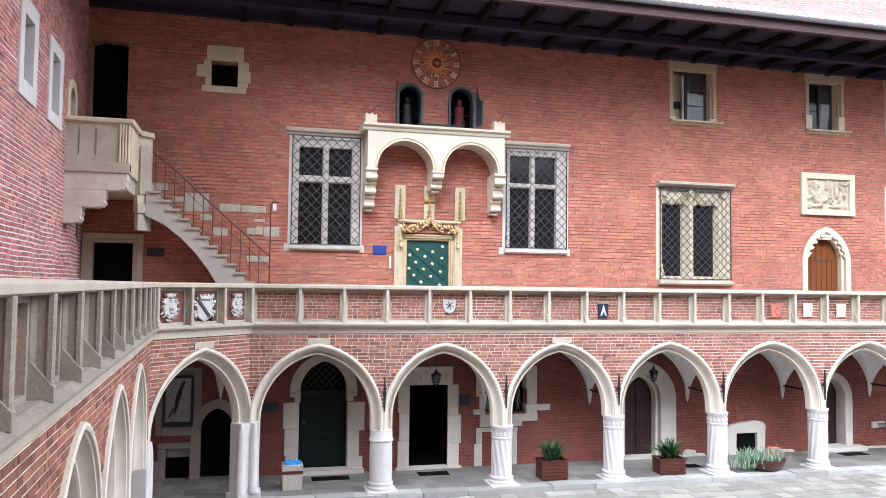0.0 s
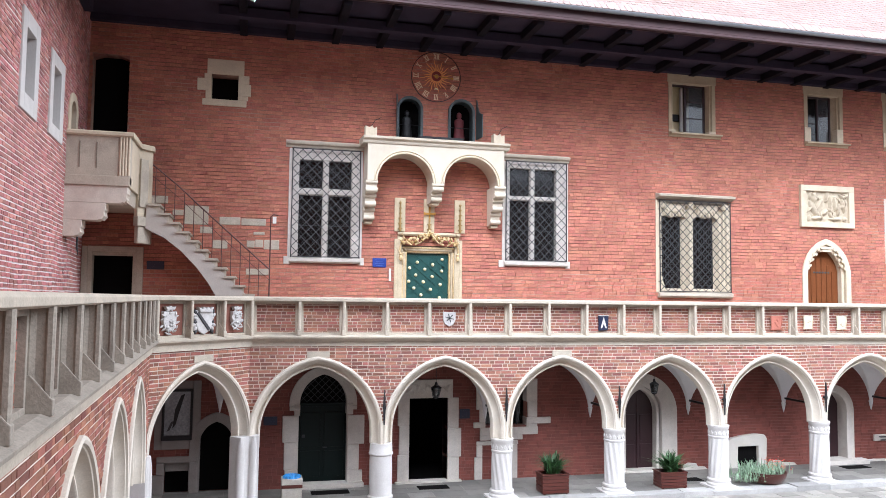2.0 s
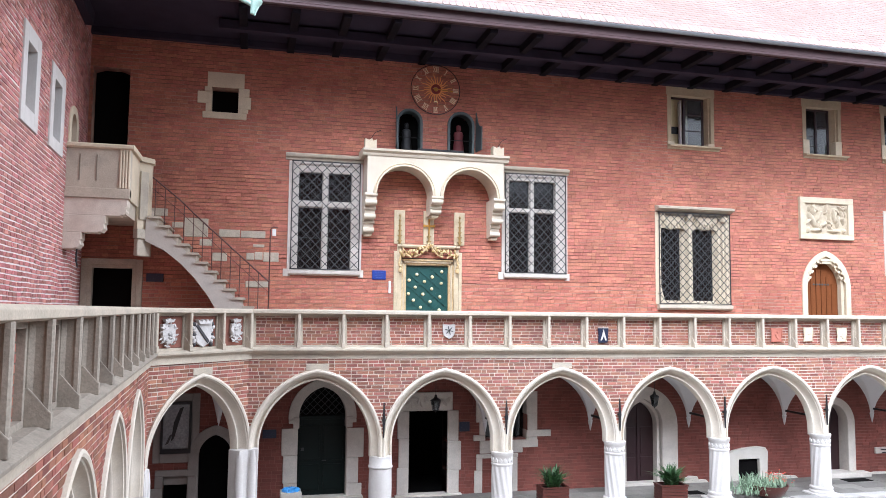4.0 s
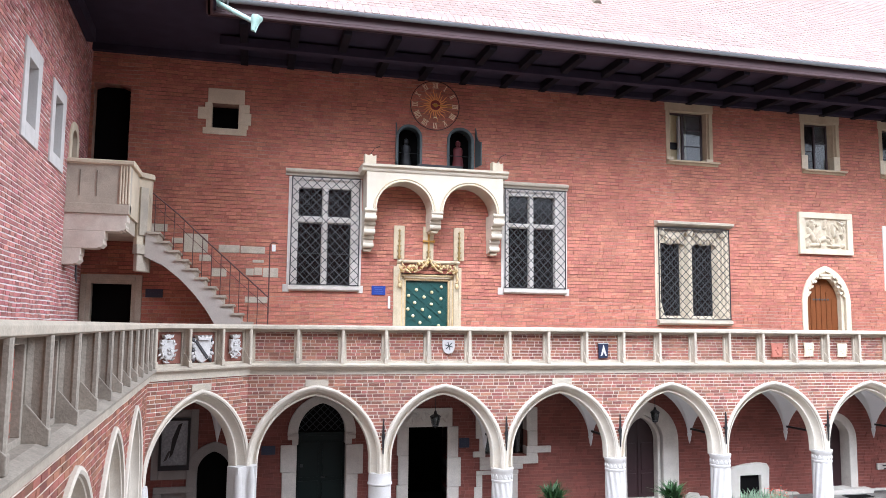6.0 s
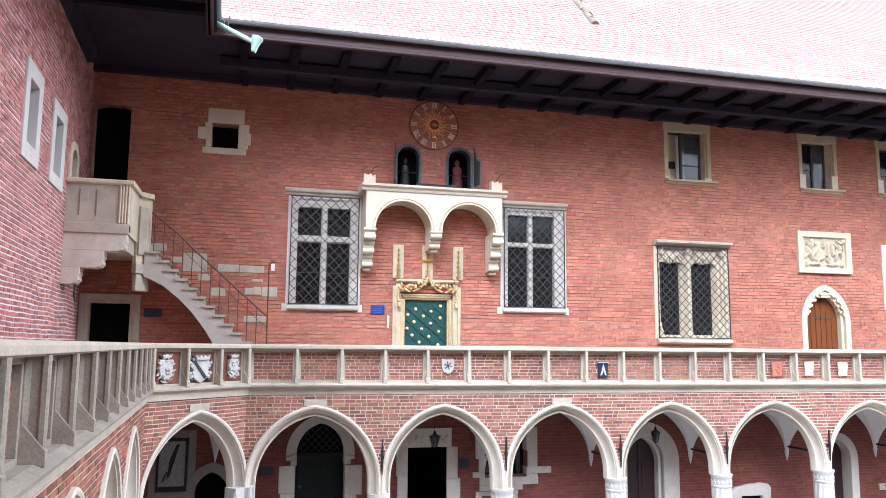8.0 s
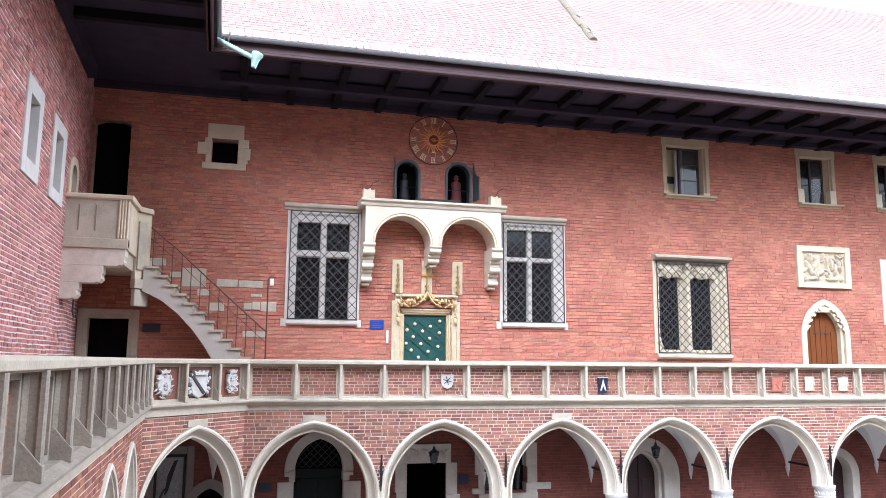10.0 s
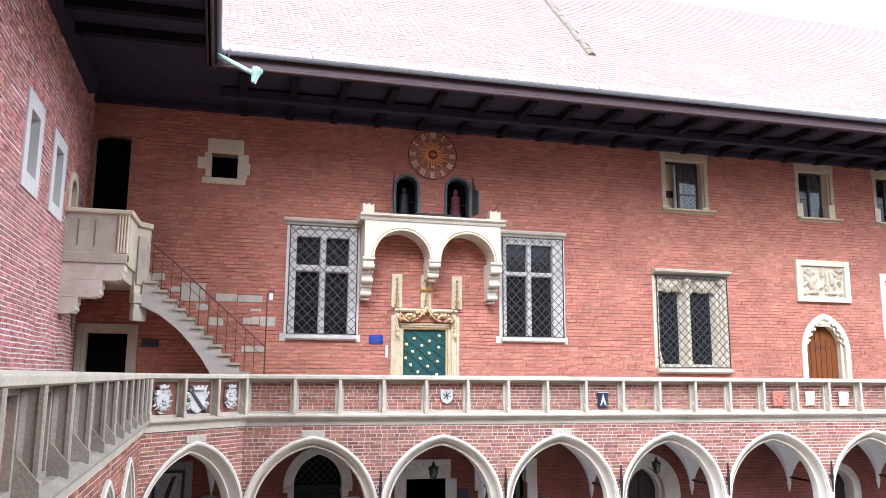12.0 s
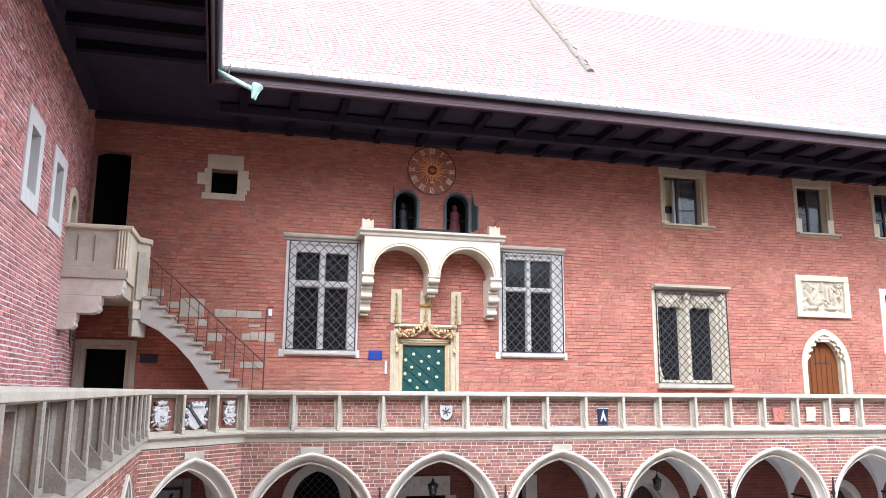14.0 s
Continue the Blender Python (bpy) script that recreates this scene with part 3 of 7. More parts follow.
solid("roof", left_roof, TILE, side @ pose(0, -0.1, EZ, 45), "steep red clay tiled roof of the side wing", "roof", "", "structure")

# ---- balustrade of the gallery ----
def balustrade(m, s0, s1, posts, label, mitre0=0.0, mitre1=0.0, stone=None):
    b = thing("balustrade", m, label, "balustrade", "gallery balustrades")
    stone = stone or STONE_RAIL

    def run(profile, name):
        ys = [p[0] for p in profile]
        ring0 = [(s0 + p[0] * mitre0, p[0], p[1]) for p in profile]
        ring1 = [(s1 - p[0] * mitre1, p[0], p[1]) for p in profile]
        part(name, Shape().strip([ring0, ring1]), stone if name == "string_course" else STONE_RAIL, b, bevel=0.006)
    run([(-0.13, 5.17), (-0.13, 5.235), (-0.10, 5.27), (0.27, 5.27), (0.30, 5.24), (0.30, 5.17), (0.26, 5.15), (-0.08, 5.15)], "rail")
    run([(-0.16, 4.26), (-0.17, 4.30), (-0.06, 4.345), (0.30, 4.345), (0.30, 4.18), (-0.04, 4.18), (-0.07, 4.215)], "string_course")
    for p in posts:
        # a slender post, hollowed behind its outer edge, that grows out of a sloped foot block
        sh = Shape().prism([(p - 0.036, -0.115), (p - 0.020, -0.13), (p + 0.020, -0.13), (p + 0.036, -0.115), (p + 0.036, -0.08), (p + 0.020, -0.06), (p + 0.020, 0.00), (p + 0.042, 0.04), (p + 0.042, 0.17), (p - 0.042, 0.17), (p - 0.042, 0.04), (p - 0.020, 0.00), (p - 0.020, -0.06), (p - 0.036, -0.08)], 4.335, 5.16, "z")
        post = part("post", sh, stone, b)
        part("foot_block", Shape().prism([(-0.14, 4.325), (-0.14, 4.445), (-0.115, 4.47), (0.03, 4.64), (0.165, 4.64), (0.165, 4.335)], p - 0.046, p + 0.046, "x"), stone, post, bevel=0.008)
    for a, c in zip(posts, posts[1:]):
        a, c = a + 0.042, c - 0.042
        sh = Shape()
        sh.prism([(a, 4.34), (c, 4.34), (c, 4.40), (a, 4.40)], 0.05, 0.17)
        sh.prism([(a, 5.09), (c, 5.09), (c, 5.15), (a, 5.15)], 0.05, 0.17)
        sh.prism([(a, 4.40), (a + 0.075, 4.40), (a + 0.055, 5.09), (a, 5.09)], 0.05, 0.17)
        sh.prism([(c - 0.055, 4.40), (c, 4.40), (c, 5.09), (c - 0.055, 5.09)], 0.05, 0.17)
        part("panel_frame", sh, stone, b, bevel=0.006)
    return b


FPOSTS = [0.03] + [1.15 + 1.084 * i for i in range(24)]
LPOSTS = [-24.35, -23.1, -21.85, -20.6, -19.35, -18.1, -16.85, -15.6, -14.35, -13.1, -11.87, -10.63, -9.37, -8.17, -7.03, -5.93, -4.84, -3.8, -2.75, -1.75, -0.85, -0.06]
balustrade(FRONT, 0.0, 26.9, FPOSTS, "weathered cream stone balustrade with brick infill panels", -0.42, 0)
balustrade(CHAMFER, 0.0, 2.885, [0.07, 0.98, 1.94, 2.81], "canted stone balustrade with carved shields in its panels", -0.43, -0.42)
balustrade(LEFT, -25.0, 0.0, LPOSTS, "weathered grey stone balustrade darkened for shade, with deep brick panels", 0, -0.43, STONE_GREY)
for m, a, b, sd, bm_, pm in ((FRONT, 0.0, 26.9, 21, BRICK_LOW, BRICK_PIECE_LOW), (CHAMFER, 0.0, 2.885, 22, BRICK_LOW, BRICK_PIECE_LOW), (LEFT, -25.0, 0.0, 23, BRICK_LOW, BRICK_PIECE_LOW)):
    brick_wall("wall_parapet", m, a + 0.12, b - 0.12, 4.35, 5.145, 0.12, [("rect", a, b, 0, 1)], 0.083, 0.25, bm_, MORTAR, pm, (-12.2, -5) + (4.3, 5.2) if m is LEFT else (3.0, 9.0, 4.3, 5.2) if m is FRONT else None, "brick infill of the gallery parapet", sd, joint=0.017).location += m.to_3x3() @ Vector((0, 0.115, 0))


# ---- columns ----
def shaft_rings(r, z0, z1, n, flutes, twist, steps, deep):
    rings = []
    for k in range(steps + 1):
        z = z0 + (z1 - z0) * k / steps
        ph = twist * k / steps
        rings.append([((r - deep * (0.5 + 0.5 * math.cos(flutes * (2 * math.pi * i / n) + ph))) * math.cos(2 * math.pi * i / n), (r - deep * (0.5 + 0.5 * math.cos(flutes * (2 * math.pi * i / n) + ph))) * math.sin(2 * math.pi * i / n), z) for i in range(n)])
    return rings


def column(m, kind, cap, label):
    c = thing("column", m, label, "column", "arcade columns", "")
    part("plinth", Shape().box(-0.39, 0.39, -0.42, 0.34, 0.0, 0.17), WHITE, c, bevel=0.02)
    part("base", Shape().lathe([(0.33, 0.17), (0.335, 0.22), (0.30, 0.26), (0.32, 0.30), (0.315, 0.335), (0.28, 0.36)], 32), WHITE, c, smooth=True)
    if kind == "plain":
        part("shaft", Shape().lathe([(0.285, 0.36), (0.29, 0.9), (0.28, cap - 0.05)], 28), WHITE, c, smooth=True)
        part("capital", Shape().lathe([(0.28, cap - 0.05), (0.305, cap - 0.03), (0.31, cap), (0.29, cap + 0.03), (0.28, 1.64)], 24), WHITE, c, smooth=True)
    else:
        part("shaft", Shape().strip(shaft_rings(0.275, 0.36, cap - 0.34, 80, 11, 6.5 if kind == "twist" else -5.0, 20, 0.026)), WHITE, c, smooth=True)
        sh = Shape()
        sh.lathe([(0.265, cap - 0.34), (0.282, cap - 0.31), (0.282, cap - 0.28), (0.262, cap - 0.26), (0.266, cap - 0.10), (0.280, cap - 0.08), (0.290, cap - 0.03), (0.300, cap), (0.298, max(cap + 0.02, 1.64))], 32)
        part("capital", sh, WHITE, c, smooth=True)
        for k in range(14):
            a = 2 * math.pi * k / 14
            leaf = Shape().prism([(-0.03, 0), (0.03, 0), (0.045, 0.06), (0.0, 0.13), (-0.045, 0.06)], 0.25, 0.282)
            part("leaf_boss", leaf, WHITE, c, bevel=0.01, m=pose(0, 0, cap - 0.245, 0, 0, math.degrees(a)))
    return c


KINDS = [("plain", 1.39), ("twist", 1.63), ("twist", 1.80), ("rev", 1.80), ("rev", 1.82), ("twist", 1.80), ("twist", 1.80), ("twist", 1.80)]
for s, (kind, cap) in zip(COLS[1:], KINDS):
    column(FRONT @ pose(s, 0.19, 0.0), kind, cap, "white stone column with a plain round shaft" if kind == "plain" else "white stone column with a spirally fluted shaft")
for s in LCOLS[:-1]:
    column(LEFT @ pose(s, 0.19, 0.0), "plain", 1.39, "white stone column with a plain round shaft")


def pier(plan, shafts, label):
    p = thing("corner_pier", Matrix.Identity(4), label, "pier", "corner piers", "")
    part("core", Shape().prism(plan, 0.28, 1.94, "z"), WHITE, p, bevel=0.02)
    for x, y, r in shafts:
        part("shaft", Shape().lathe([(r + 0.03, 0.28), (r + 0.03, 0.36), (r, 0.40), (r, 1.45), (r * 0.9, 1.70), (r * 0.6, 1.92)], 20, x, y), WHITE, p, smooth=True)
    cx, cy = sum(q[0] for q in plan) / len(plan), sum(q[1] for q in plan) / len(plan)
    part("plinth", Shape().prism([(cx + (q[0] - cx) * 1.18, cy + (q[1] - cy) * 1.18) for q in plan], 0.0, 0.30, "z"), WHITE, p, bevel=0.025)
    return p


pier([(-0.16, 18.93), (0.03, 19.12), (0.27, 19.12), (0.27, 19.52), (-0.06, 19.53), (-0.42, 19.19)], [(-0.16, 19.02, 0.10), (0.14, 19.16, 0.10)], "white stone corner pier with an attached shaft")
pier([(-1.97, 16.72), (-1.985, 17.08), (-1.94, 17.18), (-2.14, 17.46), (-2.42, 17.28), (-2.38, 16.72)], [(-2.0, 17.22, 0.09), (-2.02, 16.86, 0.09)], "white stone corner pier with attached shafts")
solid("wall_plate", Shape().box(-4.3, 27.0, 21.18, 21.385, 12.44, 12.615), SOFFIT, None, "dark timber plate along the head of the wall", "beam", "wall plates", bevel=0.01)
solid("wall_plate", Shape().box(-24.0, -1.2, -0.22, -0.015, 12.27, 12.615), SOFFIT, LEFT_BACK, "dark timber plate along the head of the wall", "beam", "wall plates", bevel=0.01)

# ---- facade things ----
def lattice(x0, x1, z0, z1, pitch, y, w, up=1.0):
    """Crossing diagonal flat bars, cut at the edges of a rectangle."""
    sh = Shape()
    for sgn, yy in ((1, y), (-1, y - 0.012)):
        k = -60
        while k < 60:
            c = k * pitch
            pts = []
            # line z - z0 = sgn * up * (x - x0) + c
            for x in (x0, x1):
                z = z0 + sgn * up * (x - x0) + c
                if z0 <= z <= z1:
                    pts.append((x, z))
            for z in (z0, z1):
                x = x0 + (z - z0 - c) / (sgn * up)
                if x0 < x < x1:
                    pts.append((x, z))
            k += 1
            if len(pts) >= 2:
                a, b = Vector(pts[0]), Vector(pts[1])
                if (b - a).length < 0.05:
                    continue
                d = (b - a).normalized()
                n = Vector((-d.y, d.x)) * w / 2
                sh.prism([a + n, b + n, b - n, a - n], yy, yy + 0.010)
    return sh


def rings(x0, x1, z0, z1, step, y):
    """Rows of small lead rings for bull's-eye panes."""
    sh = Shape()
    nx, nz = max(1, int((x1 - x0) / step)), max(1, int((z1 - z0) / step))
    for i in range(nx):
        for j in range(nz):
            cx, cz = x0 + (i + 0.5) * (x1 - x0) / nx, z0 + (j + 0.5) * (z1 - z0) / nz
            out = []
            for rr, dy in ((0.47 * step, 0), (0.47 * step, 0.012), (0.36 * step, 0.012), (0.36 * step, 0)):
                out.append([(cx + rr * math.cos(2 * math.pi * k / 10), y + dy, cz + rr * math.sin(2 * math.pi * k / 10)) for k in range(10)])
            sh.strip(out + [out[0]], True, False)
    return sh


def profile_bar(x0, x1, prof):
    """A moulding with the profile (y, z) run along x."""
    return Shape().prism(prof, x0, x1, "x")


def cross_window(name, x0, x1, z0, z1, lights_x, lights_z, label):
    """Renaissance cross window: moulded stone frame, mullion and transom, four lights, cornice, sill and iron lattice."""
    w = thing(name, BACK, label, "window", "cross windows", "structure")
    fr = Shape()
    (a, b), (c, d) = lights_x
    (e, f), (g, h) = lights_z
    for q in ((x0, a, z0, z1), (d, x1, z0, z1)):
        fr.prism([(q[0], q[2]), (q[1], q[2]), (q[1], q[3]), (q[0], q[3])], -0.02, 0.26)
    part("jamb_frame", fr, WIN_STONE, w, bevel=0.018)
    hd = Shape()
    hd.box(a, d, 0.0, 0.26, h, z1)
    hd.box(a, d, -0.015, 0.10, z1 - 0.10, z1 + 0.03)
    part("lintel", hd, WIN_STONE, w, bevel=0.012)
    part("mullion", Shape().prism([(b, 0.05), (b + 0.03, 0.0), (c - 0.03, 0.0), (c, 0.05), (c, 0.24), (b, 0.24)], z0, h, "z"), WIN_STONE, w, bevel=0.006)
    for q in ((a, b), (c, d)):
        part("transom", Shape().prism([(0.05, f), (0.01, f + 0.03), (0.01, g - 0.02), (0.05, g), (0.24, g), (0.24, f)], q[0], q[1], "x"), WIN_STONE, w)
        for r, rows in (((e, f), 0), ((g, h), 1)):
            pane = part("pane", Shape().box(q[0] - 0.01, q[1] + 0.01, 0.16, 0.168, r[0] - 0.01, r[1] + 0.01), GLASS, w)
            if rows:
                part("lead_cames", rings(q[0], q[1], r[0], r[1], 0.155, 0.145), LEAD, pane)
            else:
                part("lead_cames", lattice(q[0], q[1], r[0], r[1], 0.19, 0.148, 0.008, 1.35), LEAD, pane)
    bar = Shape()
    for zz in (e + (f - e) * 0.5,):
        bar.box(a, d, 0.135, 0.15, zz - 0.008, zz + 0.008)
    part("saddle_bar", bar, IRON, w)
    part("cornice", profile_bar(x0 - 0.17, x1 + 0.09, [(0.02, z1 + 0.02), (-0.05, z1 + 0.03), (-0.06, z1 + 0.08), (-0.13, z1 + 0.11), (-0.15, z1 + 0.15), (-0.15, z1 + 0.18), (0.02, z1 + 0.24)]), STONE_RAIL, w)
    part("sill", profile_bar(x0 - 0.02, x1 + 0.02, [(0.05, z0 - 0.16), (-0.06, z0 - 0.15), (-0.11, z0 - 0.11), (-0.12, z0 - 0.03), (-0.02, z0 + 0.02), (0.2, z0 + 0.02)]), WIN_STONE, w)
    for q in ((x0 - 0.17, x0 + 0.02), (x1 - 0.02, x1 + 0.13)):
        part("sill_block", Shape().box(q[0], q[1], -0.02, 0.1, z0 - 0.19, z0 + 0.02), WIN_STONE, w, bevel=0.012)
    for q in ((x0 - 0.07, x0), (x1, x1 + 0.06)):
        part("outer_edge", Shape().box(q[0], q[1], -0.03, 0.05, z0 + 0.02, z1), WIN_STONE, w, bevel=0.01)
    g_ = part("window_grille", lattice(x0 + 0.02, x1 - 0.02, z0 + 0.03, z1 + 0.0, 0.268, -0.10, 0.020, 1.0), GRILLE, w)
    rim = Shape()
    for u in (x0 + 0.02, x1 - 0.02):
        rim.box(u - 0.012, u + 0.012, -0.11, -0.085, z0, z1)
        for zz in (z0 + 0.3, z0 + 1.5, z1 - 0.3):
            rim.box(u - 0.01, u + 0.01, -0.10, 0.0, zz, zz + 0.02)
    for zz in (z0 + 0.02, z1 - 0.01):
        rim.box(x0, x1, -0.11, -0.085, zz - 0.012, zz + 0.012)
    part("grille_frame", rim, IRON, g_)
    return w


cross_window("window_1", 0.98, 2.89, 6.36, 9.38, ((1.19, 1.84), (2.01, 2.65)), ((6.42, 8.10), (8.29, 9.08)), "tall pale stone cross window behind an iron lattice")
cross_window("window_2", 7.16, 9.10, 6.40, 9.36, ((7.32, 7.97), (8.12, 8.78)), ((6.46, 8.20), (8.34, 9.16)), "tall pale stone cross window behind an iron lattice")


def gothic_window():
    w = thing("window_3", BACK, "late gothic double window with carved drapery head and lattice", "window", "", "structure")
    x0, x1, z0, z1 = 12.15, 14.66, 5.56, 8.42
    la, lb, lc, ld = 12.36, 13.10, 13.54, 14.26
    zt = 7.90
    part("jamb_frame", Shape().prism([(x0, 0.3), (x0, -0.03), (x0 + 0.12, -0.03), (x0 + 0.16, 0.04), (la - 0.04, 0.10), (la, 0.3)], z0, z1, "z"), STONE, w)
    part("jamb_frame", Shape().prism([(x1, 0.3), (x1, -0.03), (x1 - 0.10, -0.03), (x1 - 0.13, 0.03), (x1 - 0.18, 0.03), (x1 - 0.21, 0.10), (x1 - 0.28, 0.12), (x1 - 0.33, 0.2), (ld, 0.3)], z0, z1, "z"), STONE, w)
    part("mullion", Shape().prism([(lb, 0.3), (lb + 0.04, 0.20), (lb + 0.10, 0.15), (lb + 0.13, 0.06), (lb + 0.17, 0.0), (lc - 0.17, 0.0), (lc - 0.12, 0.06), (lc - 0.08, 0.16), (lc, 0.3)], z0, z1, "z"), STONE, w)
    for a, b in ((la, lb), (lc, ld)):
        wd = b - a
        prof = [(a - 0.08, zt)]
        for k in range(13):
            u = k / 12
            prof.append((a - 0.08 + (wd + 0.16) * u, zt + 0.06 * abs(math.sin(2 * math.pi * u)) - 0.03 * (u in (0, 1))))
        prof += [(b + 0.08, z1 - 0.12), (a - 0.08, z1 - 0.12)]
        hd = part("drapery_head", Shape().prism(prof[1:], 0.10, 0.28), STONE, w)
        for k in range(9):
            t = (k + 0.5) / 9
            zz = z1 - 0.20 - 0.20 * math.sin(math.pi * t) ** 0.7
            sh = Shape().lathe([(0.001, -0.13), (0.035, -0.09), (0.05, 0.0), (0.035, 0.09), (0.001, 0.13)], 10)
            part("fold", sh, STONE, hd, smooth=True, m=pose(a - 0.06 + (wd + 0.12) * t, 0.09, zz, 0, 28 * math.cos(math.pi * t), 0))
        part("scalloped_edge", Shape().prism([(a - 0.12, z1 - 0.02)] + [(a - 0.12 + (wd + 0.24) * i / 12, z1 - 0.12 - 0.26 * math.sin(math.pi * i / 12) ** 0.8 + (0.05 if i % 2 else 0)) for i in range(13)] + [(b + 0.12, z1 - 0.02)], 0.02, 0.12), STONE, hd, bevel=0.008)
        pane = part("pane", Shape().box(a - 0.05, b + 0.05, 0.29, 0.298, z0, zt + 0.1), GLASS, w)
        part("lead_cames", rings(a, b, z0 + 0.1, zt, 0.155, 0.275), LEAD, pane)
        part("foot_slope", Shape().prism([(0.0, z0), (0.28, z0), (0.28, z0 + 0.12)], a - 0.1, b + 0.02, "x"), STONE, w)
    for c in (x0 + 0.19, (lb + lc) / 2, x1 - 0.16):
        part("boss", Shape().lathe([(0.001, -0.14), (0.09, -0.10), (0.13, 0.0), (0.10, 0.10), (0.001, 0.14)], 12), STONE, w, smooth=True, m=pose(c, 0.04, z1 - 0.14))
    for c in (x0 + 0.15, (lb + lc) / 2, x1 - 0.15):
        part("boss", Shape().lathe([(0.14, 0.0), (0.15, 0.18), (0.09, 0.34), (0.07, 0.5)], 8), STONE, w, smooth=True, m=pose(c, 0.12, z0))
    hd = Shape().box(x0, x1, -0.03, 0.3, z1 - 0.10, z1 + 0.02)
    # Dark lintel paints the shadow band under the cornice.
    part("lintel", hd, STONE_RAIL_DARK, w, bevel=0.012)
    part("cornice", profile_bar(x0 - 0.06, x1 + 0.10, [(0.02, z1 + 0.02), (-0.10, z1 + 0.05), (-0.24, z1 + 0.10), (-0.25, z1 + 0.16), (0.02, z1 + 0.22)]), STONE_RAIL, w)
    part("sill", profile_bar(x0 - 0.01, x1 + 0.04, [(0.05, z0 - 0.18), (-0.10, z0 - 0.17), (-0.16, z0 - 0.12), (-0.16, z0 - 0.05), (-0.03, z0 + 0.01), (0.2, z0 + 0.01)]), STONE_RAIL, w)
    part("outer_edge", Shape().box(x0 - 0.06, x0, -0.02, 0.05, z0, z1), STONE, w, bevel=0.01)
    part("outer_edge", Shape().box(x1, x1 + 0.06, -0.02, 0.05, z0, z1), STONE, w, bevel=0.01)
    g_ = part("window_grille", lattice(x0 + 0.02, x1 - 0.02, z0 + 0.03, z1 - 0.02, 0.262, -0.12, 0.020, 1.0), GRILLE, w)
    rim = Shape()
    for u in (x0 + 0.02, x1 - 0.02):
        rim.box(u - 0.012, u + 0.012, -0.13, -0.105, z0, z1)
        for zz in (z0 + 0.3, z0 + 1.4, z1 - 0.3):
            rim.box(u - 0.01, u + 0.01, -0.12, 0.0, zz, zz + 0.02)
    for zz in (z0 + 0.02, z1 - 0.02):
        rim.box(x0, x1, -0.13, -0.105, zz - 0.012, zz + 0.012)
    part("grille_frame", rim, IRON, g_)


gothic_window()


def upper_window(name, x0, x1, z0, z1, wide_right, label, open_left=False):
    """Small stone-framed window with timber casements."""
    w = thing(name, BACK, label, "window", "upper windows", "structure")
    r = 0.24 if not wide_right else 0.30
    part("jamb_frame", Shape().prism([(x0, 0.3), (x0, -0.02), (x0 + 0.13, -0.02), (x0 + 0.16, 0.03), (x0 + 0.21, 0.30)], z0, z1 - 0.28, "z"), STONE_TAN, w)
    part("jamb_frame", Shape().prism([(x1, 0.3), (x1, -0.02), (x1 - 0.12, -0.02), (x1 - 0.14, 0.05), (x1 - 0.18, 0.05), (x1 - 0.2, 0.14), (x1 - r, 0.30)], z0, z1 - 0.28, "z"), STONE_TAN, w)
    part("lintel", Shape().box(x0 - 0.03, x1 + 0.03, -0.025, 0.3, z1 - 0.285, z1), STONE_TAN, w, bevel=0.015)
    part("sill", profile_bar(x0 + 0.0, x1 + 0.16, [(0.25, z0 - 0.12), (-0.05, z0 - 0.12), (-0.06, z0 - 0.06), (-0.18, z0 - 0.05), (-0.18, z0 + 0.0), (-0.02, z0 + 0.03), (0.25, z0 + 0.03)]), STONE_TAN, w)
    for sx in (x0 + 0.0, x1 - 0.24):
        part("foot_block", Shape().box(sx, sx + 0.24, -0.03, 0.2, z0 + 0.03, z0 + (0.50 if wide_right else 0.12)), STONE, w, bevel=0.014)
    a, b, c, d = x0 + 0.2, x1 - r, z0 + 0.03, z1 - 0.285
    mid = a + (b - a) * (0.42 if open_left else 0.48)
    fr = Shape()
    for u in (a, b - 0.06):
        fr.box(u, u + 0.06, 0.20, 0.27, c, d)
    fr.box(a, b, 0.20, 0.27, d - 0.06, d)
    fr.box(a, b, 0.20, 0.27, c, c + 0.06)
    fr.box(mid - 0.035, mid + 0.035, 0.19, 0.27, c, d)
    part("casement_frame", fr, DOOR_MAROON, w, bevel=0.006)
    bars = Shape()
    for zz in ((0.33, 0.66) if open_left else (0.60,)):
        bars.box(mid, b, 0.215, 0.25, c + (d - c) * zz - 0.015, c + (d - c) * zz + 0.015)
    if not open_left:
        for zz in (0.2, 0.42):
            bars.box(a, mid, 0.215, 0.25, c + (d - c) * zz - 0.012, c + (d - c) * zz + 0.012)
    part("glazing_bar", bars, DOOR_MAROON, w)
    part("pane", Shape().box(mid, b - 0.05, 0.228, 0.236, c + 0.05, d - 0.05), GLASS_CLEAR, w)
    if open_left:
        leaf = Shape()
        wd = (mid - a - 0.04) * 0.5
        leaf.box(0, 0.05, 0, 0.05, 0, d - c - 0.12)
        leaf.box(wd - 0.05, wd, 0, 0.05, 0, d - c - 0.12)
        leaf.box(0, wd, 0, 0.05, 0, 0.05)
        leaf.box(0, wd, 0, 0.05, d - c - 0.17, d - c - 0.12)
        part("open_casement", leaf, PAINT_WHITE, w, "white inner casement standing open", m=pose(mid - 0.03, 0.29, c + 0.06, 0, 0, 75))
        # Cream board set close to catch skylight, in place of a lit room.
        part("room_wall", Shape().box(a - 0.3, mid + 0.35, 0.56, 0.60, c - 0.05, d + 0.05), ROOM_CREAM, w, "cream board near the window, standing in for a lit room")
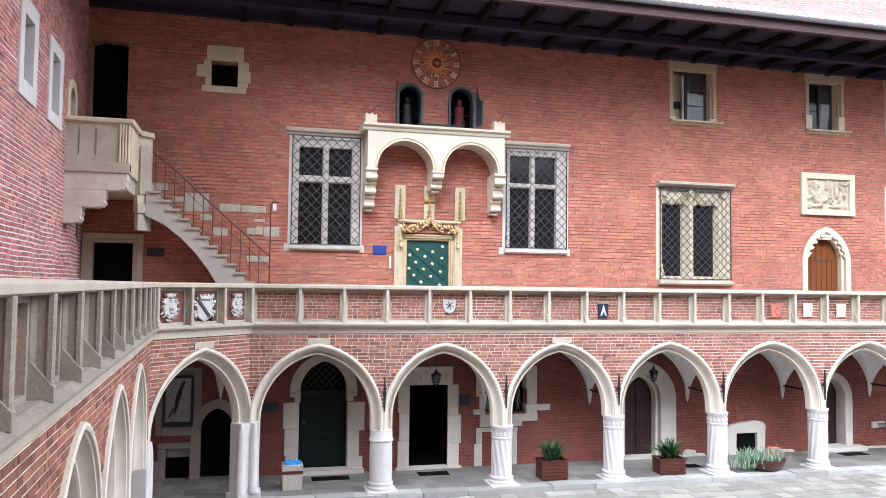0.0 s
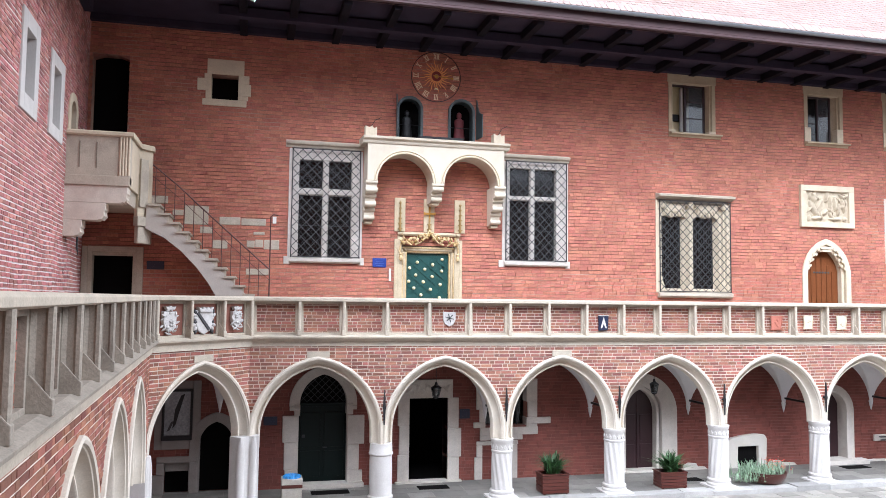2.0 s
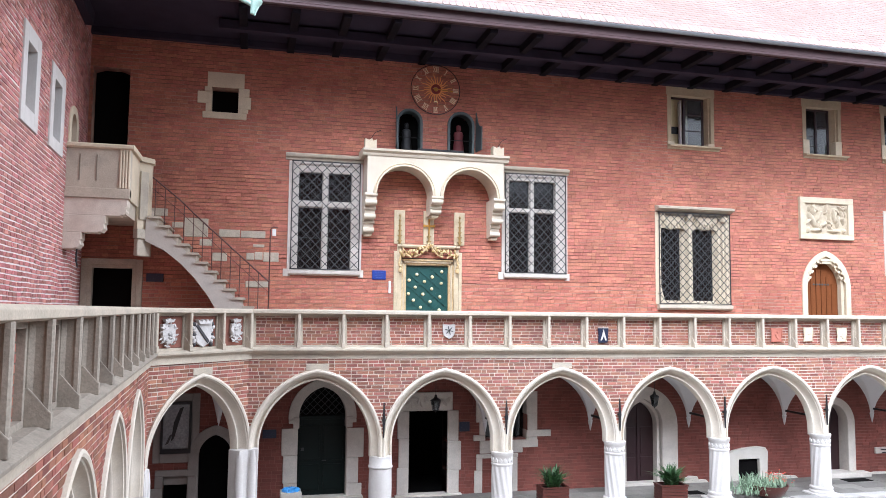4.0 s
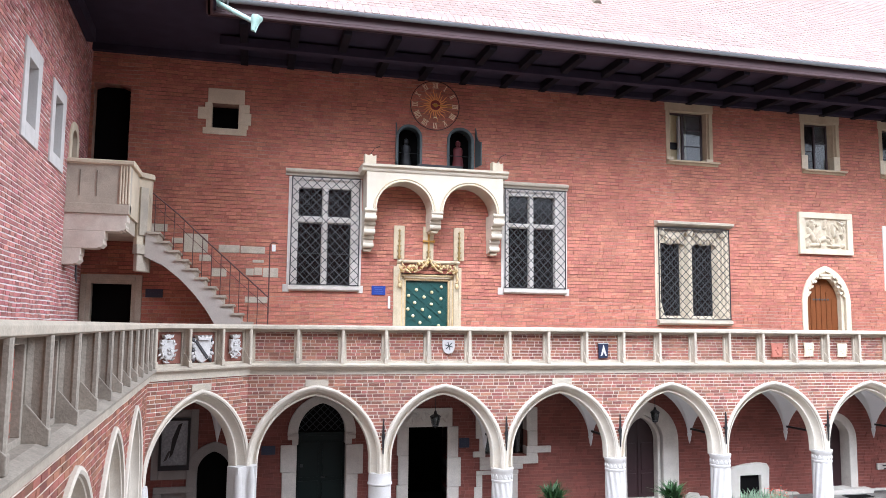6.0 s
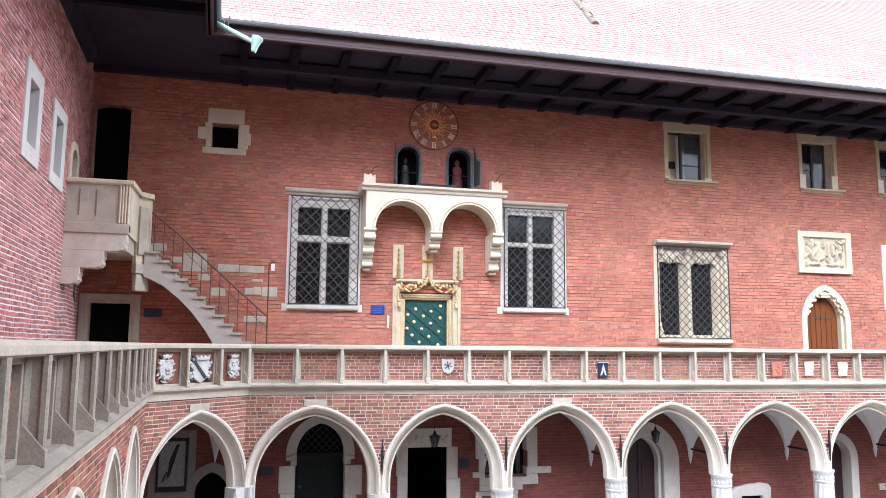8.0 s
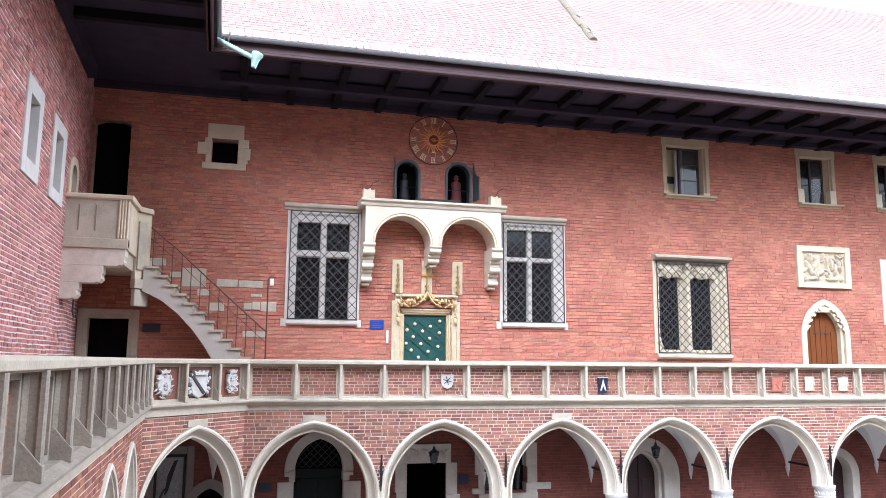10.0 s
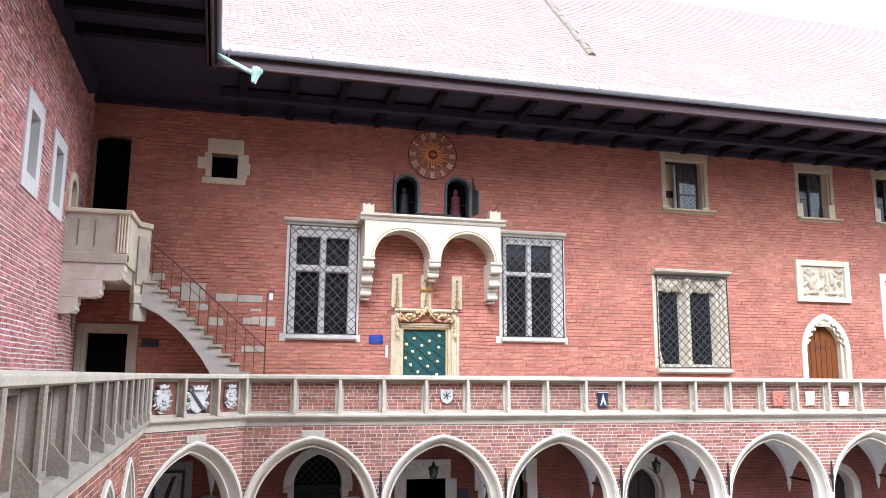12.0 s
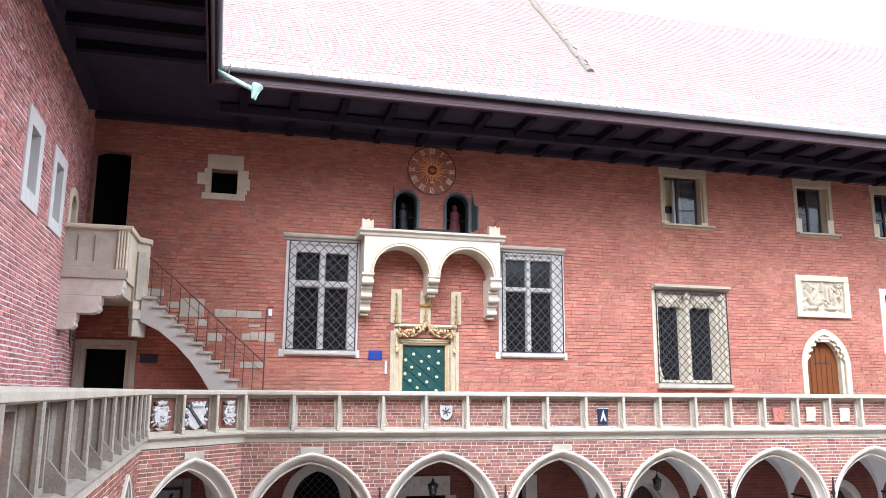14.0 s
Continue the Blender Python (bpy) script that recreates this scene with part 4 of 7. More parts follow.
        part("dark_shelf", Shape().box(a + 0.12, mid + 0.06, 0.50, 0.555, c + 0.48, c + 0.70), IRON, w, "dark shelf on the room wall")
    else:
        part("pane", Shape().box(a + 0.05, mid, 0.228, 0.236, c + 0.05, d - 0.05), GLASS, w)


upper_window("window_4", 12.56, 14.22, 10.56, 12.46, False, "small cream stone window with one casement open", True)
upper_window("window_5", 17.54, 19.04, 10.56, 12.45, True, "small cream stone window with brown casements")
upper_window("window_6", 20.66, 22.16, 10.56, 12.45, True, "small cream stone window with brown casements")


def plain_opening(name, x0, x1, z0, z1, blocks, label, m=BACK, pane_y=0.42):
    w = thing(name, m, label, "window", "", "structure")
    for q in blocks:
        part("frame_block", Shape().box(q[0], q[1], -0.03 - 0.006 * (hash(q[0]) % 3), 0.5, q[2], q[3]), STONE, w, bevel=0.016)
    # The pane is a black sheet standing in for the unlit inside.
    part("pane", Shape().box(x0 - 0.02, x1 + 0.02, pane_y, pane_y + 0.01, z0 - 0.02, z1 + 0.02), VOID, w)
    return w


plain_opening("window_7", -1.21, -0.51, 10.60, 11.29, [(-1.33, -0.36, 11.29, 11.70), (-1.40, -1.21, 11.15, 11.29), (-1.58, -1.21, 10.82, 11.15), (-1.36, -1.21, 10.60, 10.82), (-0.51, -0.22, 11.05, 11.29), (-0.51, -0.17, 10.72, 11.05), (-0.51, -0.24, 10.60, 10.72), (-1.44, -0.28, 10.42, 10.60)], "small square window in rough cream stone blocks")
sw = thing("window_8", BACK, "narrow window in a white stone frame", "window", "", "structure")
for q in ((20.62, 20.84, 6.6, 8.8), (22.3, 22.5, 6.6, 8.8), (20.84, 22.3, 8.6, 8.8), (20.84, 22.3, 6.6, 6.75)):
    part("frame_block", Shape().box(q[0], q[1], -0.03, 0.4, q[2], q[3]), STONE_PALE, sw, bevel=0.015)
part("pane", Shape().box(20.8, 22.35, 0.3, 0.31, 6.7, 8.65), GLASS, sw)


# ---- the clock, its two niches and the balcony below ----
HUB_RED = mat("dull_red_enamel", (0.22, 0.03, 0.025), 0.5, 0.2, 12, 60, 0.1)
RAY = mat("orange_gilding", (0.86, 0.37, 0.12), 0.5, 0.2, 12, 60, 0.1)
NUMERAL = mat("pale_gilt_numeral", (0.78, 0.60, 0.40), 0.5, 0.2, 12, 60, 0.1)


def clock():
    c = thing("wall_clock", BACK @ pose(5.03, 0, 11.70), "open-work wall clock with gilded sun rays and numerals", "clock")

    def ring(r0, r1, y0, y1, n=48):
        sh = Shape()
        out = []
        for r, y in ((r1, y0), (r1, y1), (r0, y1), (r0, y0)):
            out.append([(r * math.cos(2 * math.pi * k / n), y, r * math.sin(2 * math.pi * k / n)) for k in range(n)])
        return sh.strip(out + [out[0]], True, False)
    part("outer_ring", ring(0.722, 0.742, -0.06, -0.04), DOOR_MAROON, c)
    part("hub", ring(0.07, 0.145, -0.12, -0.05, 24), HUB_RED, c)
    part("hub_boss", Shape().lathe([(0.001, 0.05), (0.05, 0.04), (0.07, 0.0), (0.07, -0.03)], 16), GOLD, c, smooth=True, m=pose(0, -0.08, 0, 90))
    for k in range(24):
        a = 2 * math.pi * k / 24 + 0.13
        ln = 0.50 if k % 2 else 0.39
        wv = 0.020
        sh = Shape().prism([(-0.022, 0.13), (0.022, 0.13), (0.017 + wv, 0.13 + (ln - 0.13) * 0.4), (0.010 - wv * 0.5, 0.13 + (ln - 0.13) * 0.75), (0.0, ln), (-0.010 - wv * 0.5, 0.13 + (ln - 0.13) * 0.75), (-0.012 + wv, 0.13 + (ln - 0.13) * 0.4)], -0.09, -0.075)
        part("sun_ray", sh, RAY, c, m=pose(0, 0, 0, 0, math.degrees(a), 0))
    words = ["XII", "I", "II", "III", "IIII", "V", "VI", "VII", "VIII", "IX", "X", "XI"]
    for i, word in enumerate(words):
        widths = [{"I": 0.042, "V": 0.085, "X": 0.085}[ch] for ch in word]
        x = -sum(widths) / 2
        sh = Shape()
        for ch, wd in zip(word, widths):
            h, t = 0.08, 0.012
            if ch == "I":
                sh.box(x + wd / 2 - t, x + wd / 2 + t, -0.075, -0.06, 0.6 - h, 0.6 + h)
            elif ch == "V":
                sh.prism([(x, 0.6 + h), (x + 0.02, 0.6 + h), (x + wd / 2 + 0.008, 0.6 - h), (x + wd / 2 - 0.012, 0.6 - h)], -0.075, -0.06)
                sh.prism([(x + wd - 0.012, 0.6 + h), (x + wd, 0.6 + h), (x + wd / 2 + 0.006, 0.6 - h), (x + wd / 2 - 0.006, 0.6 - h)], -0.0745, -0.0605)
            else:
                sh.prism([(x, 0.6 + h), (x + 0.02, 0.6 + h), (x + wd, 0.6 - h), (x + wd - 0.02, 0.6 - h)], -0.075, -0.06)
                sh.prism([(x + wd - 0.014, 0.6 + h), (x + wd, 0.6 + h), (x + 0.014, 0.6 - h), (x, 0.6 - h)], -0.0745, -0.0605)
            x += wd
        sh.box(-sum(widths) / 2 - 0.006, sum(widths) / 2 + 0.006, -0.074, -0.061, 0.6 + 0.072, 0.6 + 0.082)
        sh.box(-sum(widths) / 2 - 0.006, sum(widths) / 2 + 0.006, -0.074, -0.061, 0.6 - 0.082, 0.6 - 0.072)
        part("numeral", sh, NUMERAL, c, m=pose(0, 0, 0, 0, 30 * i, 0))
    ptr = Shape().prism([(-0.014, -0.1), (0.014, -0.1), (0.010, 0.42), (0.03, 0.45), (0.0, 0.53), (-0.03, 0.45), (-0.010, 0.42)], -0.135, -0.122)
    part("pointer", ptr, GOLD, c, m=pose(0, 0, 0, 0, 95, 0))
    mo = Shape().prism([(0.06 * math.cos(a), 0.06 * math.sin(a)) for a in [math.pi * k / 8 for k in range(9)]] + [(0.05 * math.cos(a), 0.022 * math.sin(a)) for a in [math.pi * (8 - k) / 8 for k in range(1, 8)]], -0.10, -0.085)
    part("crescent", mo, GOLD_PALE, c, m=pose(0, 0, -0.40))


clock()


def niche(x, r, shutter_side):
    """Arched clock niche with a dark frame and one shutter folded out."""
    n = thing("clock_niche", BACK @ pose(x, 0, 9.88), "arched clock niche with a dark frame and open shutter", "niche", "clock niches", "structure")
    out = []
    for off, y in ((0.0, 0.3), (0.0, -0.03), (0.03, -0.05), (0.075, -0.05), (0.08, 0.03)):
        pts = [((r - 0.03 + off), 0.0)] + [((r - 0.03 + off) * math.cos(a), 0.82 + (r - 0.03 + off) * math.sin(a)) for a in [math.pi * k / 14 for k in range(15)]] + [(-(r - 0.03 + off), 0.0)]
        out.append([(p[0], y, p[1]) for p in pts])
    part("arched_frame", Shape().strip([[out[j][i] for j in range(5)] for i in range(len(out[0]))]), NICHE_FRAME, n, smooth=True)
    # Black sheet that paints the niche's shade.
    part("back_board", Shape().box(-r - 0.02, r + 0.02, 0.42, 0.45, 0.0, 1.2), VOID, n)
    part("guard_rail", Shape().tube([(-r, -0.04, 0.36), (r, -0.04, 0.36)], 0.012, 6), IRON, n)
    prof = [(0, 0.02), (0.46, 0.02), (0.46, 0.70)] + [(0.46 - 0.46 * math.sin(a) * 0.85, 0.70 + 0.44 * (1 - math.cos(a))) for a in [0.35 * k for k in range(1, 5)]] + [(0.0, 1.22)]
    part("shutter", Shape().prism(prof, 0.0, 0.035), NICHE_FRAME, n, "dark green shutter folded open", bevel=0.006, m=pose((r + 0.07) * shutter_side, -0.05, 0.02, 0, 0, -84 if shutter_side > 0 else -97))
    return n


NICHE_FRAME = mat("dark_grey_green_paint", (0.060, 0.080, 0.085), 0.5, 0.2, 6, 60, 0.2)
niche(4.28, 0.34, -1)
niche(5.82, 0.36, 1)
statue_red = mat("dull_red_robe", (0.11, 0.016, 0.02), 0.7, 0.2, 8, 50, 0.1)
solid("statue", Shape().lathe([(0.16, 0.0), (0.17, 0.1), (0.13, 0.38), (0.15, 0.52), (0.13, 0.60), (0.05, 0.64), (0.075, 0.70), (0.07, 0.79), (0.001, 0.84)], 16, squash=0.7), statue_red, BACK @ pose(5.80, 0.2, 9.93), "small dull red figure standing in a niche", "statue", "niche statues", smooth=True)
solid("statue", Shape().lathe([(0.15, 0.0), (0.16, 0.1), (0.12, 0.36), (0.14, 0.50), (0.12, 0.58), (0.05, 0.62), (0.07, 0.68), (0.065, 0.76), (0.001, 0.81)], 16, squash=0.7), IRON, BACK @ pose(4.24, 0.24, 9.93), "small dark figure standing in a niche", "statue", "niche statues", smooth=True)


def clock_balcony():
    D = 0.80
    b = thing("clock_balcony", BACK, "cream stone balcony on two round arches and corbels", "balcony")
    xl, xr, top, spring = 2.97, 6.88, 9.53, 8.48
    arcs = []
    for c, r in ((5.90, 0.80), (4.02, 0.80)):
        arcs.append([(c + r * math.cos(a), 8.46 + 0.80 * math.sin(a)) for a in [math.pi * k / 16 for k in range(17)]])
    poly = [(xl, top), (xl, 8.46)] + list(reversed(arcs[1])) + list(reversed(arcs[0])) + [(xr, 8.46), (xr, top)]
    part("arched_front", Shape().prism(poly, -D, -0.0), CREAM, b, "smooth cream stone front with two arches")
    for c in (4.02, 5.90):
        out = []
        for off, y in ((0.0, -D - 0.005), (0.0, -D - 0.045), (0.025, -D - 0.05), (0.05, -D - 0.02), (0.075, -D - 0.05), (0.10, -D - 0.045), (0.10, -D - 0.005)):
            out.append([(c + (0.78 + off) * math.cos(a), y, 8.46 + (0.78 + off) * math.sin(a)) for a in [math.pi * k / 20 for k in range(21)]])
        part("arch_moulding", Shape().strip([[o[i] for o in out] for i in range(21)]), STONE, b)
    cor = [(0.0, 9.50), (-D - 0.03, 9.50), (-D - 0.05, 9.54), (-D - 0.05, 9.58), (-D - 0.13, 9.62), (-D - 0.14, 9.68), (0.0, 9.72)]
    part("cornice", Shape().prism(cor, xl - 0.14, xr + 0.14, "x"), CREAM, b)
    for c, steps in ((3.09, 3), (4.95, 2), (6.76, 3)):
        z = 8.47
        for k in range(steps):
            d = D * (1 - 0.26 * k)
            w = 0.15 - 0.006 * k
            h = 0.36 if steps == 3 else 0.26
            prof = [(0.0, z), (-d - 0.01, z), (-d - 0.02, z - 0.07), (-d + 0.03, z - 0.10), (-d + 0.03, z - 0.20), (-d + 0.10, z - h + 0.05), (-d + 0.22, z - h), (0.0, z - h)]
            part("corbel_stone", Shape().prism(prof, c - w, c + w, "x"), CREAM, b, bevel=0.01)
            part("volute", Shape().tube([(c - w - 0.012, -d + 0.045, z - h + 0.10), (c + w + 0.012, -d + 0.045, z - h + 0.10)], 0.07, 12), CREAM, b, smooth=True)
            part("volute", Shape().tube([(c - w - 0.02, -d + 0.015, z - 0.045), (c + w + 0.02, -d + 0.015, z - 0.045)], 0.05, 12), CREAM, b, smooth=True)
            z -= h
        part("corbel_drop", Shape().box(c - 0.10, c + 0.10, -D * (1 - 0.26 * (steps - 1)) + 0.10, 0.0, z - 0.06, z), STONE, b, bevel=0.012)
    for c in (3.05, 6.72):
        part("end_block", Shape().prism([(c - 0.16, 9.70), (c + 0.16, 9.70), (c + 0.16, 9.95), (c + 0.07, 9.90), (c + 0.03, 9.98), (c - 0.05, 9.92), (c - 0.16, 9.97)], -D - 0.02, -D + 0.24), STONE, b, bevel=0.012)
        part("bird_wire", Shape().tube([(c, -D + 0.1, 9.95), (c + 0.12, -D + 0.1, 10.15), (c + 0.30, -D + 0.15, 10.25)], 0.008, 5), IRON, b)


clock_balcony()
solid("ledge_plank", Shape().box(-0.65, 0.65, -0.12, 0.12, 0, 0.06), IRON, BACK @ pose(5.05, -0.62, 9.73), "black plank track lying on the clock balcony", "plank", bevel=0.008)


# ---- green door with its gilded portal ----
GOLD_MID = mat("worn_gilding", (0.55, 0.40, 0.21), 0.5, 0.35, 14, 80, 0.3, metal=0.2)
GOLD_DULL = mat("dull_gilding", (0.34, 0.22, 0.08), 0.45, 0.3, 12, 80, 0.3, metal=0.5)


def green_door():
    d = thing("door_1", BACK, "green studded door in a stone portal with gilded carving", "door", "", "structure")
    leaf = part("door_leaf", Shape().box(4.24, 5.52, 0.16, 0.24, 4.24, 6.58), DOOR_GREEN, d, "green panelled door with round gilt studs")
    part("lattice_strips", lattice(4.26, 5.50, 4.26, 6.52, 0.36, 0.140, 0.045, 0.85), DOOR_GREEN, leaf)
    stud = Shape().lathe([(0.001, 0.045), (0.027, 0.037), (0.045, 0.016), (0.048, 0.0)], 14).mesh("stud", 0, True)
    stud.materials.append(GOLD_PALE)
    spots = [(160, 380), (240, 392), (290, 362), (120, 412), (200, 418), (288, 426), (152, 450), (238, 457), (117, 485), (192, 487), (281, 500), (143, 521), (230, 527), (180, 558), (278, 572), (140, 590), (225, 600), (130, 640), (200, 650), (290, 645)]
    for u, v in spots:
        part("stud", stud, GOLD_PALE, leaf, m=pose(4.25 + (u - 100) * 0.00564, 0.14, 6.57 - (v - 330) * 0.00527, 90))
    for sgn, xa in ((1, 4.26), (-1, 5.50)):
        for k, (o, y0, w, mt) in enumerate(((0.0, 0.06, 0.05, GOLD_MID), (0.05, 0.02, 0.06, PORTAL), (0.11, -0.01, 0.035, GOLD_MID), (0.145, -0.03, 0.14, PORTAL), (0.285, -0.04, 0.09, PORTAL))):
            x0_, x1_ = sorted((xa - sgn * o, xa - sgn * (o + w)))
            top = (6.58 if k < 3 else 7.15) if k < 4 else 6.95
            part("jamb_moulding", Shape().box(x0_, x1_, y0, 0.2, 4.24, top), mt, d, bevel=0.012)
    for o, y0, h, mt in ((0.0, 0.06, 0.05, GOLD_MID), (0.05, 0.02, 0.06, PORTAL), (0.11, -0.01, 0.045, GOLD_MID)):
        part("head_moulding", Shape().box(4.26 - o - 0.02, 5.50 + o + 0.02, y0 - 0.002, 0.2, 6.58 + o, 6.58 + o + h), mt, d, bevel=0.01)
    part("lintel", Shape().box(3.99, 5.77, 0.1, 0.35, 6.56, 6.80), PORTAL, d)
    # Frieze coloured dark for the shaded gaps behind the scrolls.
    part("frieze", Shape().box(4.10, 5.66, 0.06, 0.12, 6.735, 7.05), STONE_RAIL_DARK, d, bevel=0.01)
    part("top_moulding", profile_bar(3.98, 5.80, [(0.05, 7.04), (-0.07, 7.05), (-0.10, 7.09), (-0.09, 7.14), (0.05, 7.16)]), PORTAL, d)
    rnd = random.Random(5)
    # gilded carved scrolls: an ogee arch of curled leaves over the door
    for sgn in (1, -1):
        for k, (pts, r) in enumerate((
                ([(0.0, 7.22), (0.10, 7.02), (0.26, 6.86), (0.42, 6.80)], 0.028),
                ([(0.30, 6.84), (0.42, 6.96), (0.55, 6.93), (0.60, 6.82), (0.52, 6.77)], 0.026),
                ([(0.55, 6.80), (0.68, 6.88), (0.78, 6.80)], 0.03),
                ([(0.80, 7.10), (0.74, 6.98), (0.82, 6.82), (0.86, 6.62), (0.84, 6.42)], 0.034),
                ([(0.16, 6.98), (0.22, 7.08), (0.32, 7.06), (0.36, 6.98)], 0.022))):
            sh = Shape().tube([(4.88 + sgn * p[0], -0.12 - 0.03 * math.sin(i * 1.7), p[1]) for i, p in enumerate(pts)], [r * (1.05 if i % 2 else 0.65) for i in range(len(pts))], 7)
            part("gilded_scroll", sh, GOLD_MID, d, "gilded carved leaf scroll", smooth=True)
        for k in range(18):
            t = k / 17
            x, z = 0.03 + 0.80 * t, 6.88 + 0.20 * (1 - t) ** 2 + rnd.uniform(-0.07, 0.07)
            sh = Shape().lathe([(0.001, -0.07), (0.035, -0.04), (0.042, 0.0), (0.026, 0.045), (0.001, 0.075)], 8, squash=0.8)
            part("gilded_leaf", sh, GOLD_MID if k % 2 else GOLD_DULL, d, smooth=True, m=pose(4.88 + sgn * x, -0.13, z, rnd.uniform(-40, 40), rnd.uniform(-60, 60), 0))
        part("gilded_knob", Shape().lathe([(0.001, -0.10), (0.05, -0.07), (0.06, 0.0), (0.035, 0.06), (0.05, 0.10), (0.001, 0.13)], 10), GOLD_MID, d, smooth=True, m=pose(4.88 + sgn * 0.83, -0.13, 6.42))
    for c, cross in ((4.03, False), (4.88, True), (5.79, False)):
        slab = part("pinnacle_slab", Shape().box(c - 0.155, c + 0.155, -0.05, 0.1, 7.16, 8.12), PORTAL, d, bevel=0.014)
        part("pinnacle_stem", Shape().tube([(c, -0.09, 7.16), (c, -0.09, 7.6), (c, -0.08, 8.02)], [0.035, 0.022, 0.008], 6), GOLD_DULL, slab)
        for k in range(6):
            z = 7.22 + 0.145 * k
            s = 0.075 - 0.008 * k
            if cross and k > 1:
                break
            part("crocket", Shape().prism([(-s, 0.03), (0, -0.03), (s, 0.03), (s * 0.5, 0.04), (0, 0.0), (-s * 0.5, 0.04)], -0.03, 0.03), GOLD_DULL, slab, m=pose(c, -0.09, z))
        if cross:
            part("cross", Shape().box(c - 0.024, c + 0.024, -0.11, -0.07, 7.45, 8.05), GOLD, slab, bevel=0.006)
            part("cross", Shape().box(c - 0.15, c + 0.15, -0.115, -0.068, 7.66, 7.715), GOLD, slab, bevel=0.006)
            for q in (-0.15, 0.15):
                part("cross", Shape().box(c + q - 0.022, c + q + 0.022, -0.118, -0.066, 7.645, 7.73), GOLD, slab, bevel=0.006)


green_door()


# ---- relief panel and the pointed oak door below it ----
def relief():
    r = thing("relief_panel", BACK @ pose(18.32, -0.055, 8.44), "cream stone relief in a plain raised frame", "relief")
    fr = Shape()
    for q in ((-1.03, 1.03, 0.50, 0.69), (-1.03, 1.03, -0.69, -0.52), (-1.03, -0.83, -0.52, 0.50), (0.82, 1.03, -0.52, 0.50)):
        fr.box(q[0], q[1], -0.05, 0.1, q[2], q[3])
    part("frame", fr, STONE, r, bevel=0.012)
    n, mth = 84, 54
    rnd = random.Random(2)
    lumps = [(-0.55, -0.05, 0.16, 0.34, 0.5), (-0.30, 0.05, 0.10, 0.28, -0.6), (-0.12, -0.20, 0.26, 0.10, 0.5), (0.12, 0.02, 0.07, 0.42, 0.0), (0.30, 0.10, 0.09, 0.30, 0.1), (0.45, -0.08, 0.10, 0.26, -0.1), (0.62, 0.05, 0.08, 0.30, 0.2), (-0.40, -0.38, 0.30, 0.08, 0.1), (0.30, -0.40, 0.40, 0.07, 0.0), (-0.66, 0.30, 0.05, 0.12, 0.0), (-0.02, 0.20, 0.12, 0.06, 0.7), (0.66, 0.34, 0.10, 0.05, 0.0)]
    lumps = [(cx, cz, 0.62 * a, 0.85 * b, t) for cx, cz, a, b, t in lumps]
    lumps += [(rnd.uniform(-0.75, 0.75), rnd.uniform(-0.42, 0.42), rnd.uniform(0.03, 0.06), rnd.uniform(0.08, 0.18), rnd.uniform(-0.9, 0.9)) for _ in range(22)]
    vs, fs = [], []
    for j in range(mth + 1):
        for i in range(n + 1):
            x, z = -0.84 + 1.68 * i / n, -0.53 + 1.04 * j / mth
            h = 0.0
            for cx, cz, a, b, t in lumps:
                u, v = (x - cx) * math.cos(t) + (z - cz) * math.sin(t), -(x - cx) * math.sin(t) + (z - cz) * math.cos(t)
                q = (u / a) ** 2 + (v / b) ** 2
                if q < 1:
                    h = max(h, 0.11 * math.sqrt(1 - q))
            h += 0.018 * noise.noise(Vector((x * 9, 0, z * 9)))
            vs.append((x, 0.035 - h, z))
    for j in range(mth):
        for i in range(n):
            k = j * (n + 1) + i
            fs.append((k, k + 1, k + n + 2, k + n + 1))
    k = len(vs)
    vs += [(-0.84, 0.09, -0.53), (0.84, 0.09, -0.53), (0.84, 0.09, 0.51), (-0.84, 0.09, 0.51)]
    fs.append((k, k + 3, k + 2, k + 1))
    sh = Shape()
    sh.add(vs, fs)
    part("carving", sh, STONE_RELIEF, r, "worn carved relief field", smooth=True)


STONE_RELIEF = mat("relief_stone", (0.50, 0.42, 0.31), 0.85, 0.15, 6, 60, 0.4)
relief()


def arch_ring(cx, a_in, h_in, a_out, h_out, zs, z0, y0, y1, n=12):
    """A flat band between two pointed arches, with its jambs."""
    inner, outer = pointed(a_in, h_in, n), pointed(a_out, h_out, n)

    def line(half, a):
        return [(cx + a, z0)] + [(cx + x, zs + z) for x, z in half] + [(cx - x, zs + z) for x, z in reversed(half[:-1])] + [(cx - a, z0)]
    li, lo = line(inner, a_in), line(outer, a_out)
    rg = [[(i[0], y0, i[1]), (o[0], y0, o[1]), (o[0], y1, o[1]), (i[0], y1, i[1])] for i, o in zip(li, lo)]
    return Shape().strip(rg)


